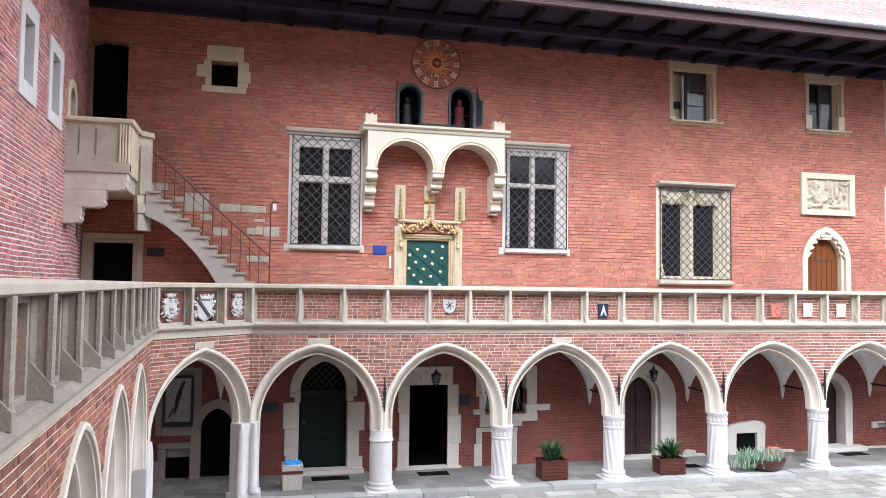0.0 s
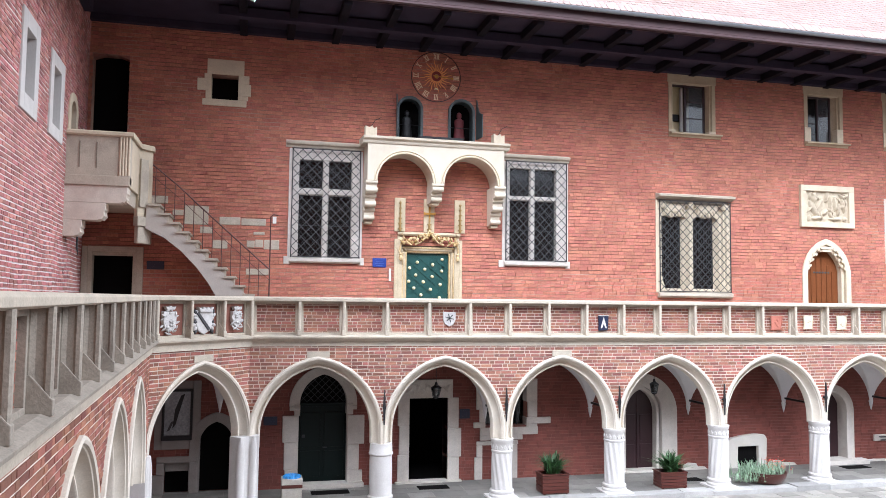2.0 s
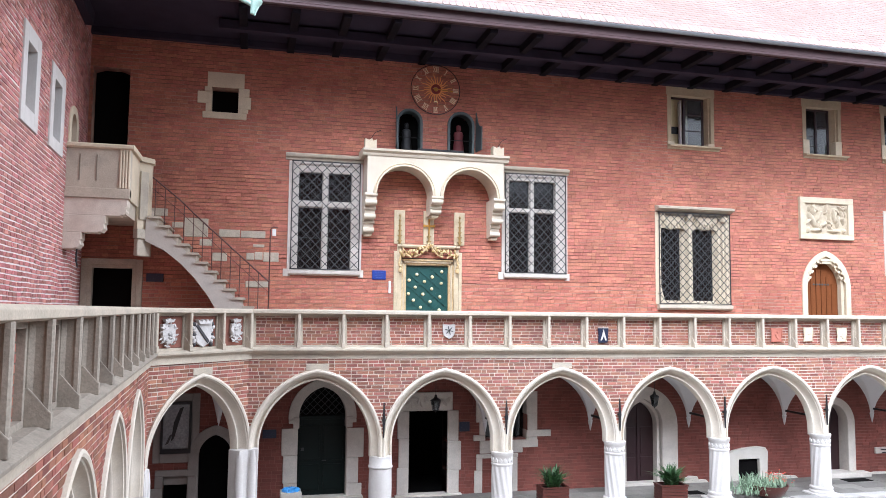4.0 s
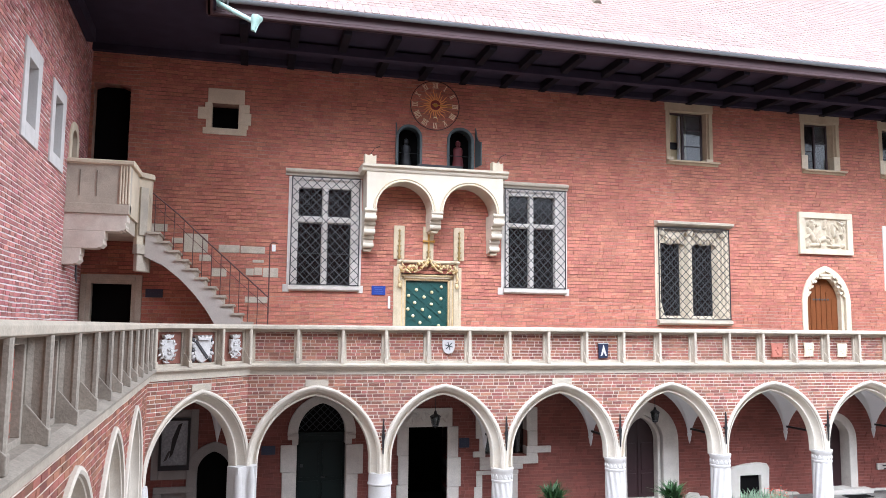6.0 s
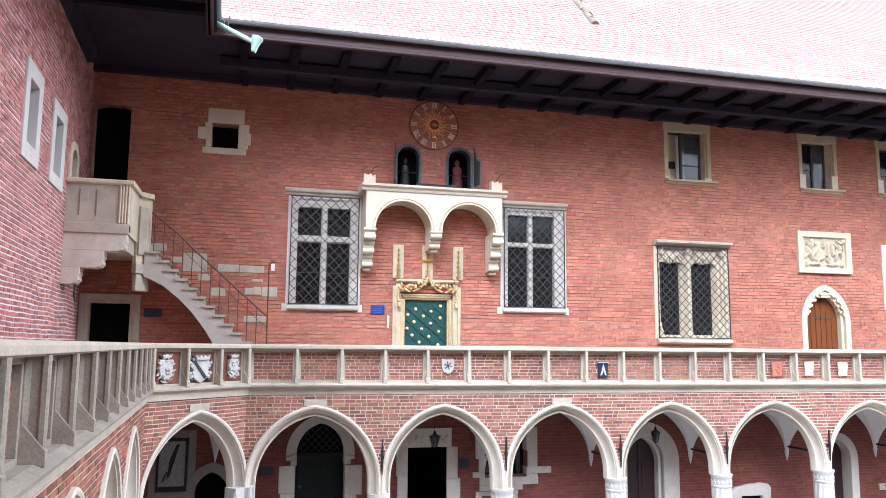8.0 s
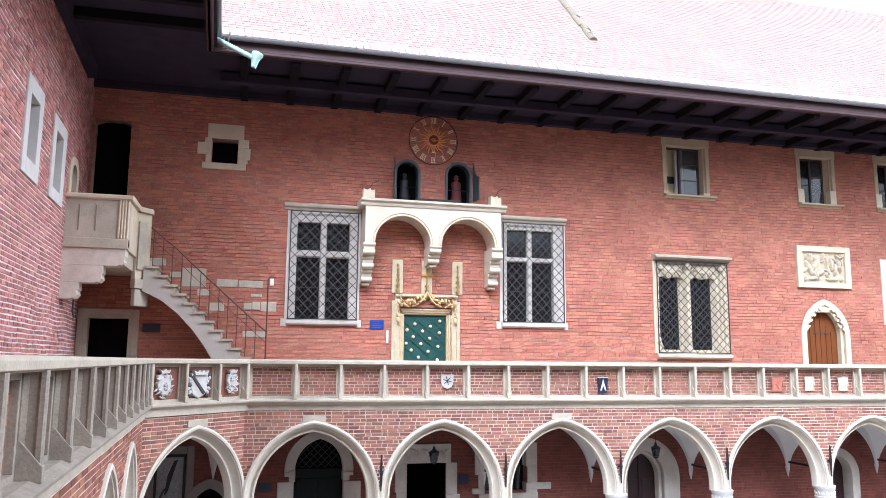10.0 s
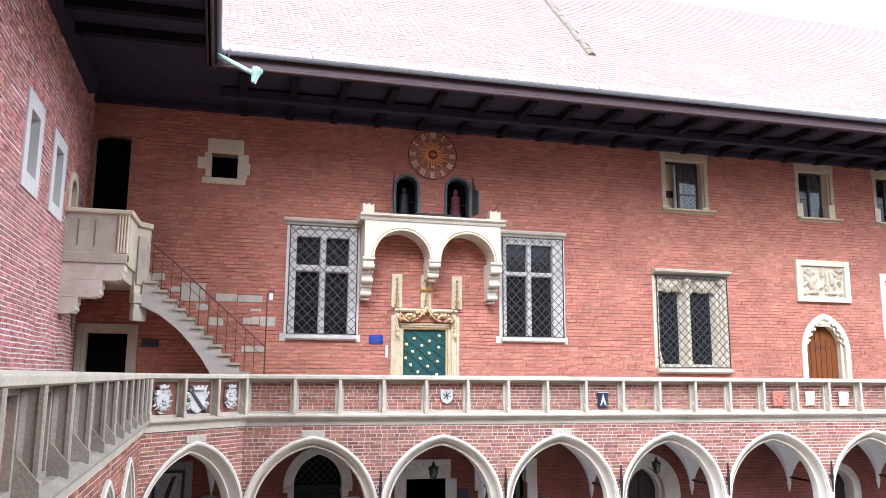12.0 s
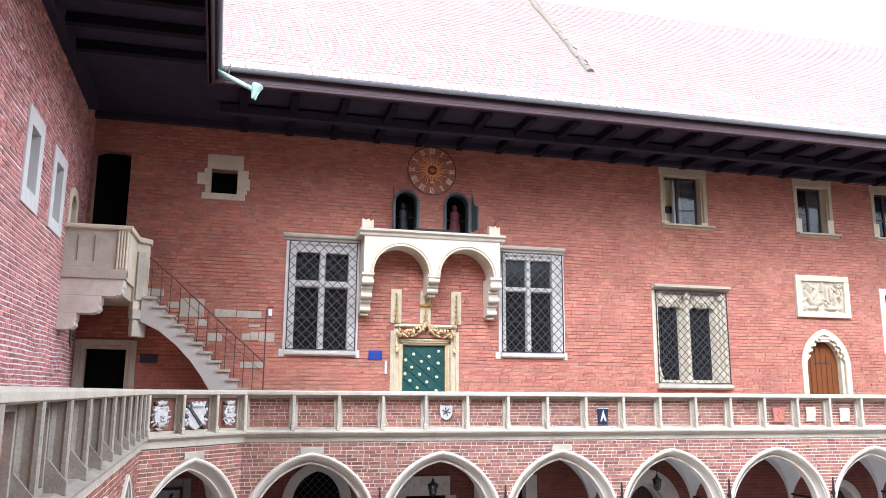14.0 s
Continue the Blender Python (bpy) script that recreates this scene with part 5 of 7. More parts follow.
def oak_door():
    d = thing("door_2", BACK, "small pointed oak door in a pale carved stone frame", "door", "", "structure")
    part("stone_frame", arch_ring(18.28, 0.74, 1.02, 0.93, 1.20, 6.18, 4.24, -0.04, 0.25), STONE, d, bevel=0.012)
    part("inner_order", arch_ring(18.26, 0.64, 0.90, 0.75, 1.03, 6.18, 4.24, 0.05, 0.30), STONE, d, bevel=0.01)
    # two rows of small stepped corbels following the arch
    for row, (a_, h_, y_) in enumerate(((0.74, 1.02, -0.055), (0.66, 0.92, -0.015))):
        for k, (px, pz) in enumerate(pointed(a_, h_, 11)):
            if (k + row) % 2 or pz < 0.22 or px < 0.18:
                continue
            for sg in (1, -1):
                part("stepped_hood", Shape().prism([(-0.055, 0.05), (0.055, 0.05), (0.055, 0.0), (0.0, -0.05), (-0.055, 0.0)], y_, 0.12), STONE, d, m=pose(18.27 + sg * px, 0, 6.18 + pz - 0.02))
    part("stepped_hood", Shape().box(18.27 - 0.24, 18.27 + 0.24, -0.075, 0.1, 7.03, 7.11), STONE, d, bevel=0.008)
    part("stepped_hood", Shape().box(18.27 - 0.17, 18.27 + 0.17, -0.055, 0.1, 6.95, 7.03), STONE, d, bevel=0.008)
    leaf_pts = pointed(0.66, 0.92, 10)
    poly = [(18.24 + 0.66, 4.24)] + [(18.24 + x, 6.18 + z) for x, z in leaf_pts] + [(18.24 - x, 6.18 + z) for x, z in reversed(leaf_pts[:-1])] + [(18.24 - 0.66, 4.24)]
    leaf = part("door_leaf", Shape().prism(poly, 0.22, 0.28), DOOR_WOOD, d, "brown oak plank door")
    for k in range(6):
        x = 17.74 + 0.2 * k
        part("batten", Shape().box(x - 0.085, x + 0.085, 0.195, 0.225, 4.26, 6.25 + 0.6 * (1 - abs(x - 18.24) / 0.56)), DOOR_WOOD, leaf, bevel=0.006)
    sh = Shape()
    for k in range(6):
        sh.prism([(17.92 + 0.11 * k, 6.28), (17.97 + 0.11 * k, 6.24), (18.02 + 0.11 * k, 6.28), (17.97 + 0.11 * k, 6.32)], 0.185, 0.2)
    part("iron_band", sh, GRILLE, leaf)
    part("hinge_strap", Shape().box(17.95, 18.5, 0.18, 0.197, 5.0, 5.04), IRON, leaf)


oak_door()


# ---- dark doorways on the gallery ----
dl = thing("door_3", BACK, "dark open doorway in a moulded pale stone frame", "door", "", "structure")
for q in ((-4.27, -4.13), (-2.94, -2.78)):
    part("frame_moulding", Shape().box(q[0], q[1], -0.06, 0.2, 4.24, 6.52), STONE_RAIL, dl, bevel=0.015)
for q in ((-4.13, -4.02), (-3.04, -2.94)):
    part("frame_moulding", Shape().box(q[0], q[1], -0.02, 0.25, 4.24, 6.40), STONE_RAIL, dl, bevel=0.012)
part("frame_moulding", Shape().box(-4.13, -2.94, -0.06, 0.2, 6.38, 6.53), STONE_RAIL, dl, bevel=0.015)
part("frame_moulding", Shape().box(-4.02, -3.04, -0.02, 0.25, 6.29, 6.38), STONE_RAIL, dl, bevel=0.012)
# No real leaf: a black sheet for the dark beyond the doorway.
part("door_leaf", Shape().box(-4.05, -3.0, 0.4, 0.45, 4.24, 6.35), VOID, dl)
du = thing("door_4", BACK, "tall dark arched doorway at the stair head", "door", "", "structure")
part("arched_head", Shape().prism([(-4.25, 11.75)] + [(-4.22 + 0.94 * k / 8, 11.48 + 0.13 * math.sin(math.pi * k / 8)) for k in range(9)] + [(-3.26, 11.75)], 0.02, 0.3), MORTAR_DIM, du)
# Black sheet in place of a leaf, painting the doorway's shade.
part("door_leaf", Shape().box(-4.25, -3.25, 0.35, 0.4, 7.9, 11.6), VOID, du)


# ---- corner balcony and stair ----
def corner_balcony():
    b = thing("corner_balcony", Matrix.Identity(4), "weathered cream stone balcony on stepped corbels", "balcony")
    y0 = 18.8
    wx = -4.20
    part("landing", Shape().prism([(wx, y0 + 0.05), (-2.86, y0 + 0.05), (-2.86, 20.35), (-2.55, 20.65), (-2.55, 21.38), (wx - 0.12, 21.38)], 7.40, 7.78, "z"), STONE_RAIL, b)
    part("front_panel", Shape().box(wx, -3.02, y0, y0 + 0.16, 7.99, 8.90), STONE_RAIL, b)
    for x in (-3.89, -3.53):
        # Raised dark strip that paints the shade of a groove.
        part("panel_groove", Shape().prism([(x - 0.010, 8.16), (x + 0.010, 8.16), (x + 0.010, 8.76), (x - 0.010, 8.76)], y0 - 0.012, y0 + 0.01), STONE_RAIL_DARK, b)
    for k in range(4):
        x = -3.05 + 0.062 * k
        part("pilaster_reed", Shape().lathe([(0.03, 8.0), (0.03, 8.90)], 10, x + 0.03, y0 - 0.005), STONE, b, smooth=True)
    part("corner_post", Shape().box(-3.06, -2.80, y0 + 0.004, y0 + 0.2, 7.80, 8.905), STONE_RAIL, b, bevel=0.01)
    part("base_course", Shape().box(wx, -2.80, y0 - 0.04, y0 + 0.25, 7.76, 7.99), STONE_RAIL, b, bevel=0.015)
    part("rail", Shape().prism([(y0 - 0.07, 8.93), (y0 - 0.07, 8.99), (y0 - 0.04, 9.02), (y0 + 0.2, 9.02), (y0 + 0.2, 8.90), (y0 - 0.03, 8.90)], wx, -2.74, "x"), STONE, b)
    part("rail", Shape().box(-2.97, -2.73, y0 + 0.2, 20.2, 8.90, 9.02), STONE, b, bevel=0.015)
    part("side_panel", Shape().box(-2.93, -2.80, y0 + 0.2, 20.3, 7.75, 8.90), STONE, b, bevel=0.01)
    part("rail", Shape().prism([(-2.95, 20.15), (-2.74, 20.10), (-2.48, 20.42), (-2.50, 20.72), (-2.70, 20.72)], 8.90, 9.02, "z"), STONE, b)
    part("newel_panel", Shape().prism([(-2.90, 20.26), (-2.80, 20.18), (-2.54, 20.48), (-2.54, 20.72), (-2.68, 20.72)], 7.2, 8.90, "z"), STONE, b, bevel=0.012)
    part("newel_inset", Shape().prism([(-2.785, 20.19), (-2.745, 20.155), (-2.595, 20.345), (-2.60, 20.40)], 7.45, 8.66, "z"), STONE_RAIL, b, bevel=0.01)
    part("newel_bracket", Shape().prism([(-2.90, 20.22), (-2.78, 20.12), (-2.48, 20.46), (-2.48, 20.74), (-2.70, 20.74)], 6.98, 7.22, "z"), STONE_RAIL, b, bevel=0.02)
    part("newel_bracket", Shape().prism([(-2.88, 20.28), (-2.78, 20.20), (-2.52, 20.50), (-2.52, 20.74), (-2.68, 20.74)], 6.55, 6.98, "z"), STONE_RAIL, b, bevel=0.03)
    for x1, za, zb in ((-2.84, 7.36, 7.76), (-3.30, 6.96, 7.36), (-3.79, 6.58, 6.96)):
        h = zb - za
        prof = [(wx - 0.02, za), (x1 - 0.16, za), (x1 - 0.13, za + 0.03), (x1 - 0.08, za + 0.02), (x1 - 0.04, za + 0.07), (x1 - 0.01, za + 0.10), (x1 - 0.03, za + h * 0.5), (x1, za + h * 0.6), (x1, zb), (wx - 0.02, zb)]
        part("corbel_stone", Shape().prism(prof, y0 + 0.0, y0 + 0.42), STONE_CORBEL, b, bevel=0.012)


STONE_CORBEL = mat("worn_corbel_stone", (0.62, 0.55, 0.47), 0.88, 0.18, 4, 45, 0.5, stain=(0.42, 0.30, 0.24), stain_amount=0.5)
corner_balcony()
solid("iron_hook", Shape().tube([(0, 0, 0), (0, 0, -0.25), (0.03, 0, -0.42)], [0.02, 0.025, 0.01], 6), IRON, pose(-3.9, 18.95, 6.58), "short iron hook under the balcony corbel", "hook")


def stair():
    s = thing("stone_stair", Matrix.Identity(4), "stone stair flight rising along the wall to the balcony", "stair")
    run, rise = 0.2345, 0.2225
    y0, y1 = 20.3, 21.38
    n = 15
    tread = Shape()
    tread.prism([(0.0, 0.0), (0.30, 0.0), (0.325, -0.03), (0.30, -0.06), (0.0, -0.06)], y0 - 0.05, y1)
    tm = tread.mesh("tread")
    tm.materials.append(STONE_RAIL)
    for k in range(n):
        x, z = -2.58 + run * k, 7.56 - rise * k
        part("tread", tm, STONE_RAIL, s, m=pose(x, 0, z))
        part("riser", Shape().box(x + 0.02, x + run + 0.03, y0 + 0.02, y1, z - rise - 0.02, z - 0.055), STONE_RAIL, s)
    arc = [(-2.62, 6.93), (-2.18, 6.72), (-1.75, 6.38), (-1.39, 6.0), (-1.10, 5.62), (-0.91, 5.31), (-0.74, 4.9), (-0.64, 4.24)]
    top = [(1.0, 4.24), (0.95, 4.30), (-2.40, 7.40), (-2.62, 7.52)]
    part("stringer", Shape().prism(arc + top, y0, y1 - 0.02), STONE_STAIR, s, "smooth grey rendered underside and side of the stair")


STONE_STAIR = mat("grey_render", (0.50, 0.45, 0.40), 0.9, 0.10, 2, 45, 0.2, stain=(0.40, 0.34, 0.29), stain_amount=0.4)
stair()


def handrail():
    h = thing("stair_handrail", Matrix.Identity(4), "thin rusty iron handrail along the stair", "handrail")
    y = 20.36
    pts = [(-2.50, y, 8.55), (-1.87, y, 8.04), (-1.29, y, 7.50), (-0.55, y, 6.84), (0.42, y, 5.98)]
    part("top_rail", Shape().tube(pts, 0.02, 6), IRON_RED, h)
    part("low_rail", Shape().tube([(p[0], p[1], p[2] - 0.28) for p in pts], 0.008, 6), IRON_RED, h)
    for k in range(12):
        x = -2.42 + 0.2345 * k
        z = 8.55 - (x + 2.50) * (8.55 - 5.98) / 2.92
        foot = 7.56 - 0.2225 * int((x + 2.58) / 0.2345)
        part("baluster", Shape().tube([(x, y, foot), (x, y, z)], 0.011, 6), IRON_RED, h)
    part("end_post", Shape().tube([(0.43, y, 4.6), (0.43, y, 7.34), (0.50, y, 7.40), (0.62, y, 7.38)], 0.018, 6), IRON_RED, h)


handrail()

# pale stone blocks let into the brickwork beside the stair
BLOCKS = [(-1.79, -1.18, 7.17, 7.67), (-0.9, -0.35, 7.19, 7.40), (-0.33, 0.32, 7.19, 7.38), (0.0, 0.3, 6.94, 7.02), (-0.17, 0.04, 6.59, 6.78), (0.05, 0.26, 6.6, 6.81), (0.28, 0.69, 6.55, 6.81), (-1.05, -0.67, 6.54, 6.76), (-1.39, -1.06, 6.94, 7.12), (-0.17, 0.43, 5.85, 6.02), (-2.65, -2.22, 7.70, 7.90), (-2.1, -1.82, 7.40, 7.55)]
for x0, x1, z0, z1 in BLOCKS:
    solid("wall_stone", Shape().box(x0, x1, -0.012, 0.1, z0, z1), STONE_RAIL, BACK, "pale rough stone block set in the brick wall", "stone block", "stone blocks in the wall", bevel=0.014)
solid("switch_box", Shape().box(0.50, 0.60, -0.05, 0.0, 7.26, 7.45), PAINT_WHITE, BACK, "small white electrical box on the wall", "box", bevel=0.01)
solid("switch_box", Shape().box(3.74, 3.80, -0.04, 0.0, 5.75, 6.10), PAINT_WHITE, BACK, "narrow white intercom box beside the green door", "box", bevel=0.01)


BAR_BLUE = mat("faded_blue_lettering", (0.07, 0.11, 0.32), 0.5, 0.1, 5, 60, 0.0)


def plaque(m, x0, x1, z0, z1, mt, label):
    p = thing("wall_plaque", m, label, "plaque", "wall plaques")
    part("plate", Shape().box(x0, x1, -0.03, 0.0, z0, z1), mt, p, bevel=0.008)
    n = 4
    for k in range(n):
        z = z1 - (k + 1) * (z1 - z0) / (n + 1)
        ins = (x1 - x0) * (0.18 + 0.08 * (k % 2))
        part("text_bar", Shape().box(x0 + ins, x1 - ins, -0.033, -0.028, z - 0.006, z + 0.006), BAR_BLUE if mt is BLUE else NAVY, p)


plaque(BACK, 3.27, 3.66, 6.13, 6.39, BLUE, "bright blue enamel plaque with small lettering")
plaque(BACK, -2.69, -2.26, 5.95, 6.17, NAVY, "dark blue plaque under the stair")
plaque(BACK, 0.40, 0.76, 1.82, 2.05, NAVY, "dark blue plaque beside the arched door")
plaque(BACK, 5.85, 6.15, 1.86, 2.13, NAVY, "dark blue plaque beside the doorway")


# ---- windows of the side wall ----
def side_window(name, s0, s1, z0, z1, a, b, c, d, label):
    w = thing(name, LEFT_BACK, label, "window", "side wall windows", "structure")
    for q in ((s0, a, z0, z1), (b, s1, z0, z1), (a, b, d, z1), (a, b, z0, c)):
        part("frame_block", Shape().box(q[0], q[1], -0.035, 0.35, q[2], q[3]), WHITE, w, bevel=0.014)
    part("pane", Shape().box(a - 0.02, b + 0.02, 0.30, 0.308, c - 0.02, d + 0.02), GLASS, w)
    part("casement_frame", Shape().box(a, a + 0.06, 0.26, 0.30, c, d).box(b - 0.06, b, 0.26, 0.30, c, d).box((a + b) / 2 - 0.03, (a + b) / 2 + 0.03, 0.26, 0.30, c, d).box(a, b, 0.261, 0.299, c, c + 0.06).box(a, b, 0.261, 0.299, d - 0.06, d), PAINT_WHITE, w)


side_window("window_9", -6.98, -5.68, 8.50, 10.30, -6.70, -5.98, 8.82, 9.99, "white-framed window in the brick side wall")
side_window("window_10", -4.62, -3.24, 8.52, 10.28, -4.34, -3.58, 8.78, 9.99, "white-framed window in the brick side wall")
aw = thing("window_11", LEFT_BACK, "small arched niche in a pale stone frame", "window", "", "structure")
part("stone_frame", arch_ring(-1.98, 0.32, 0.30, 0.56, 0.48, 9.50, 8.9, -0.03, 0.3), STONE, aw, bevel=0.012)
part("pane", Shape().box(-2.4, -1.55, 0.28, 0.29, 8.85, 9.95), BRICK_GROUND, aw)


# ---- copper rain spout ----
sp = thing("rain_spout", Matrix.Identity(4), "verdigris copper rain spout with a flared head", "rain spout")
A, Bp = Vector((-1.08, 18.02, 12.76)), Vector((-0.12, 17.30, 12.06))
part("pipe", Shape().tube([A, A.lerp(Bp, 0.5), Bp], [0.065, 0.06, 0.055], 12), COPPER, sp, smooth=True)
part("head", Shape().lathe([(0.05, -0.20), (0.07, -0.12), (0.10, 0.02), (0.135, 0.10), (0.13, 0.15), (0.06, 0.18), (0.001, 0.19)], 16), COPPER, sp, smooth=True, m=Matrix.Translation(Bp) @ pose(0, 0, 0, 0, 15, 0))
part("lip", Shape().tube([Bp + Vector((-0.04, -0.03, -0.12)), Bp + Vector((0.0, -0.05, -0.24)), Bp + Vector((0.08, -0.04, -0.02))], 0.014, 6), COPPER, sp)
part("bracket", Shape().tube([A.lerp(Bp, 0.32), A.lerp(Bp, 0.32) + Vector((0.03, 0.25, 0.42))], 0.016, 6), GRILLE, sp)
part("bracket", Shape().tube([A.lerp(Bp, 0.22), A.lerp(Bp, 0.22) + Vector((0.03, 0.2, 0.32))], 0.012, 6), GRILLE, sp)

# verge row on the roof
vg = thing("roof_verge", pose(9.5, EY - 0.10, EZ), "row of weathered ridge tiles climbing the roof slope", "ridge tiles")
rv = random.Random(4)
for k in range(26):
    d = 2.45 + 0.36 * k
    sh = Shape().prism([(0.13 * math.cos(a), 0.11 * math.sin(a)) for a in [math.pi * q / 8 for q in range(9)]], 0.0, 0.40)
    part("ridge_tile", sh, STONE_RAIL_DARK, vg, m=pose(rv.uniform(-0.03, 0.03), d * 0.7071, d * 0.7071 + 0.02, 45, 0, 0) @ pose(0, 0, 0.01, rv.uniform(-3, 3), rv.uniform(-4, 4), 0))

# ---- ground floor behind the arcade ----
def stone_blocks(ob, rows, material=None, y=-0.05, deep=0.3):
    for x0, x1, z0, z1 in rows:
        part("frame_block", Shape().box(x0, x1, y, deep, z0, z1), material or STONE_DOOR, ob, bevel=0.02)


STONE_DOOR = mat("greyish_door_stone", (0.52, 0.47, 0.42), 0.88, 0.18, 3, 45, 0.4, stain=(0.36, 0.30, 0.26), stain_amount=0.5)
# Door stone darkened: the shade of the corner bay is put into it.
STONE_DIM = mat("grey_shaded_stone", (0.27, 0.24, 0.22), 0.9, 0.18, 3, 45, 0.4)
POSTER = mat("grey_poster_paper", (0.30, 0.31, 0.32), 0.35, 0.35, 2.5, 20, 0.0)
BIN_STONE = mat("washed_concrete", (0.42, 0.38, 0.33), 0.9, 0.2, 10, 90, 0.4)
FLOOR = 0.12

a = thing("door_5", BACK, "tall dark green arched door in a rough stone frame", "door", "", "structure")
stone_blocks(a, [(0.95, 1.33, 0.62, 1.35), (0.90, 1.33, 1.35, 2.06), (0.98, 1.33, FLOOR, 0.62), (2.65, 3.08, FLOOR, 0.55), (2.65, 2.98, 0.55, 1.25), (2.65, 3.12, 1.25, 2.04)])
stone_blocks(a, [(1.20, 1.36, 2.06, 2.36), (2.62, 2.80, 2.06, 2.36)], STONE_DOOR, -0.08)
part("stone_arch", arch_ring(1.99, 0.64, 0.80, 0.92, 1.03, 2.36, 2.30, -0.05, 0.3), STONE_DOOR, a, bevel=0.015)
part("impost", Shape().box(1.08, 1.36, -0.10, 0.1, 2.20, 2.30), STONE_DOOR, a, bevel=0.015)
part("impost", Shape().box(2.62, 2.90, -0.10, 0.1, 2.20, 2.30), STONE_DOOR, a, bevel=0.015)
leaf = part("door_leaf", Shape().box(1.30, 2.68, 0.26, 0.33, FLOOR, 2.26), DOOR_DARK, a, "dark green timber door leaf")
for x0, x1 in ((1.40, 1.94), (2.04, 2.58)):
    for z0, z1 in ((0.35, 1.05), (1.15, 2.1)):
        part("raised_panel", Shape().box(x0, x1, 0.235, 0.27, z0, z1), DOOR_DARK, leaf, bevel=0.012)
part("door_handle", Shape().tube([(2.02, 0.22, 1.15), (2.02, 0.18, 1.15), (2.12, 0.18, 1.15)], 0.014, 6), GRILLE, leaf)
part("letter_plate", Shape().box(1.44, 1.52, 0.222, 0.24, 1.42, 1.50), GRILLE, leaf)
part("transom_bar", Shape().box(1.30, 2.68, 0.20, 0.33, 2.26, 2.36), DOOR_DARK, a, bevel=0.01)
# Black sheet behind the grille stands in for the dark inside.
fan = part("fanlight", Shape().box(1.32, 2.66, 0.30, 0.31, 2.36, 3.14), VOID, a)
part("fan_grille", lattice(1.36, 2.62, 2.38, 3.10, 0.2, 0.24, 0.018, 1.0), IRON, fan)
part("door_sill", Shape().box(1.0, 3.1, -0.25, 0.2, 0.118, 0.24), STONE_DOOR, a, bevel=0.015)

b = thing("door_6", BACK, "open doorway to a dark hall in a carved stone frame", "door", "", "structure")
stone_blocks(b, [(4.06, 4.39, FLOOR, 0.9), (4.10, 4.39, 0.9, 1.7), (4.06, 4.39, 1.7, 2.46), (5.50, 5.84, FLOOR, 0.8), (5.50, 5.90, 0.8, 1.6), (5.50, 5.82, 1.6, 2.46)], None, -0.05, 0.56)
lin = part("lintel", Shape().box(4.12, 5.64, -0.06, 0.3, 2.46, 2.98), STONE_DOOR, b, bevel=0.02)
rl = random.Random(9)
for k in range(14):
    part("carved_leaf", Shape().lathe([(0.001, -0.10), (0.04, -0.05), (0.05, 0.0), (0.03, 0.06), (0.001, 0.10)], 8, squash=0.5), STONE_DOOR, lin, smooth=True, m=pose(4.25 + 0.097 * k, -0.07, 2.74 + rl.uniform(-0.10, 0.10), 0, rl.uniform(-80, 80), 0))
# Back and floor sheets put the hall's shade into black colour.
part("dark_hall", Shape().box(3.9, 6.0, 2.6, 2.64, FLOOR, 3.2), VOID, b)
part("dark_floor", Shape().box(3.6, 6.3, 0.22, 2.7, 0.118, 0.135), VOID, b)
part("door_sill", Shape().box(4.0, 5.9, -0.15, 0.2, 0.118, 0.17), STONE_DOOR, b, bevel=0.012)

c = thing("window_12", BACK, "dark ground floor window in stepped stone blocks", "window", "", "structure")
stone_blocks(c, [(7.86, 8.20, 2.30, 2.96), (7.90, 8.20, 1.85, 2.30), (7.86, 8.62, 1.66, 1.85), (7.86, 8.20, 1.56, 1.66), (6.46, 8.22, 1.36, 1.58), (6.46, 7.75, 1.22, 1.36), (6.26, 6.62, 1.58, 1.74), (6.44, 6.62, 1.74, 2.10), (6.34, 6.62, 2.10, 2.96)])
part("pane", Shape().box(6.5, 7.9, 0.28, 0.29, 1.55, 3.0), GLASS, c)
part("bar", Shape().box(7.22, 7.28, 0.2, 0.27, 1.58, 2.96), IRON, c)
part("bar", Shape().box(7.62, 7.66, 0.2, 0.27, 1.58, 2.96), IRON, c)
d = thing("blocked_doorway", BACK, "old stone door frame walled up with brick", "door frame")
stone_blocks(d, [(6.30, 6.54, FLOOR, 0.75), (6.36, 6.54, 0.75, 1.08), (7.44, 7.60, FLOOR, 1.08), (6.36, 7.62, 1.08, 1.20)], None, -0.03, 0.05)

e = thing("door_7", BACK, "dark maroon double door under a pale stone arch", "door", "", "structure")
part("stone_arch", arch_ring(11.64, 0.60, 0.78, 1.12, 1.18, 1.88, FLOOR, -0.04, 0.35), STONE_DOOR, e, bevel=0.02)
part("reveal_order", arch_ring(11.58, 0.52, 0.70, 0.62, 0.80, 1.88, FLOOR, 0.06, 0.38), STONE_DOOR, e, bevel=0.015)
pts = pointed(0.58, 0.74, 10)
lf = part("door_leaf", Shape().prism([(11.58 + 0.58, FLOOR)] + [(11.58 + x, 1.88 + z) for x, z in pts] + [(11.58 - x, 1.88 + z) for x, z in reversed(pts[:-1])] + [(11.0, FLOOR)], 0.30, 0.36), DOOR_MAROON, e, "dark maroon timber double door")
part("meeting_strip", Shape().box(11.55, 11.61, 0.27, 0.31, FLOOR, 2.55), DOOR_MAROON, lf, bevel=0.008)
for x in (11.3, 11.86):
    for z0, z1 in ((0.3, 0.9), (1.0, 1.8)):
        part("raised_panel", Shape().box(x - 0.19, x + 0.19, 0.28, 0.31, z0, z1), DOOR_MAROON, lf, bevel=0.012)
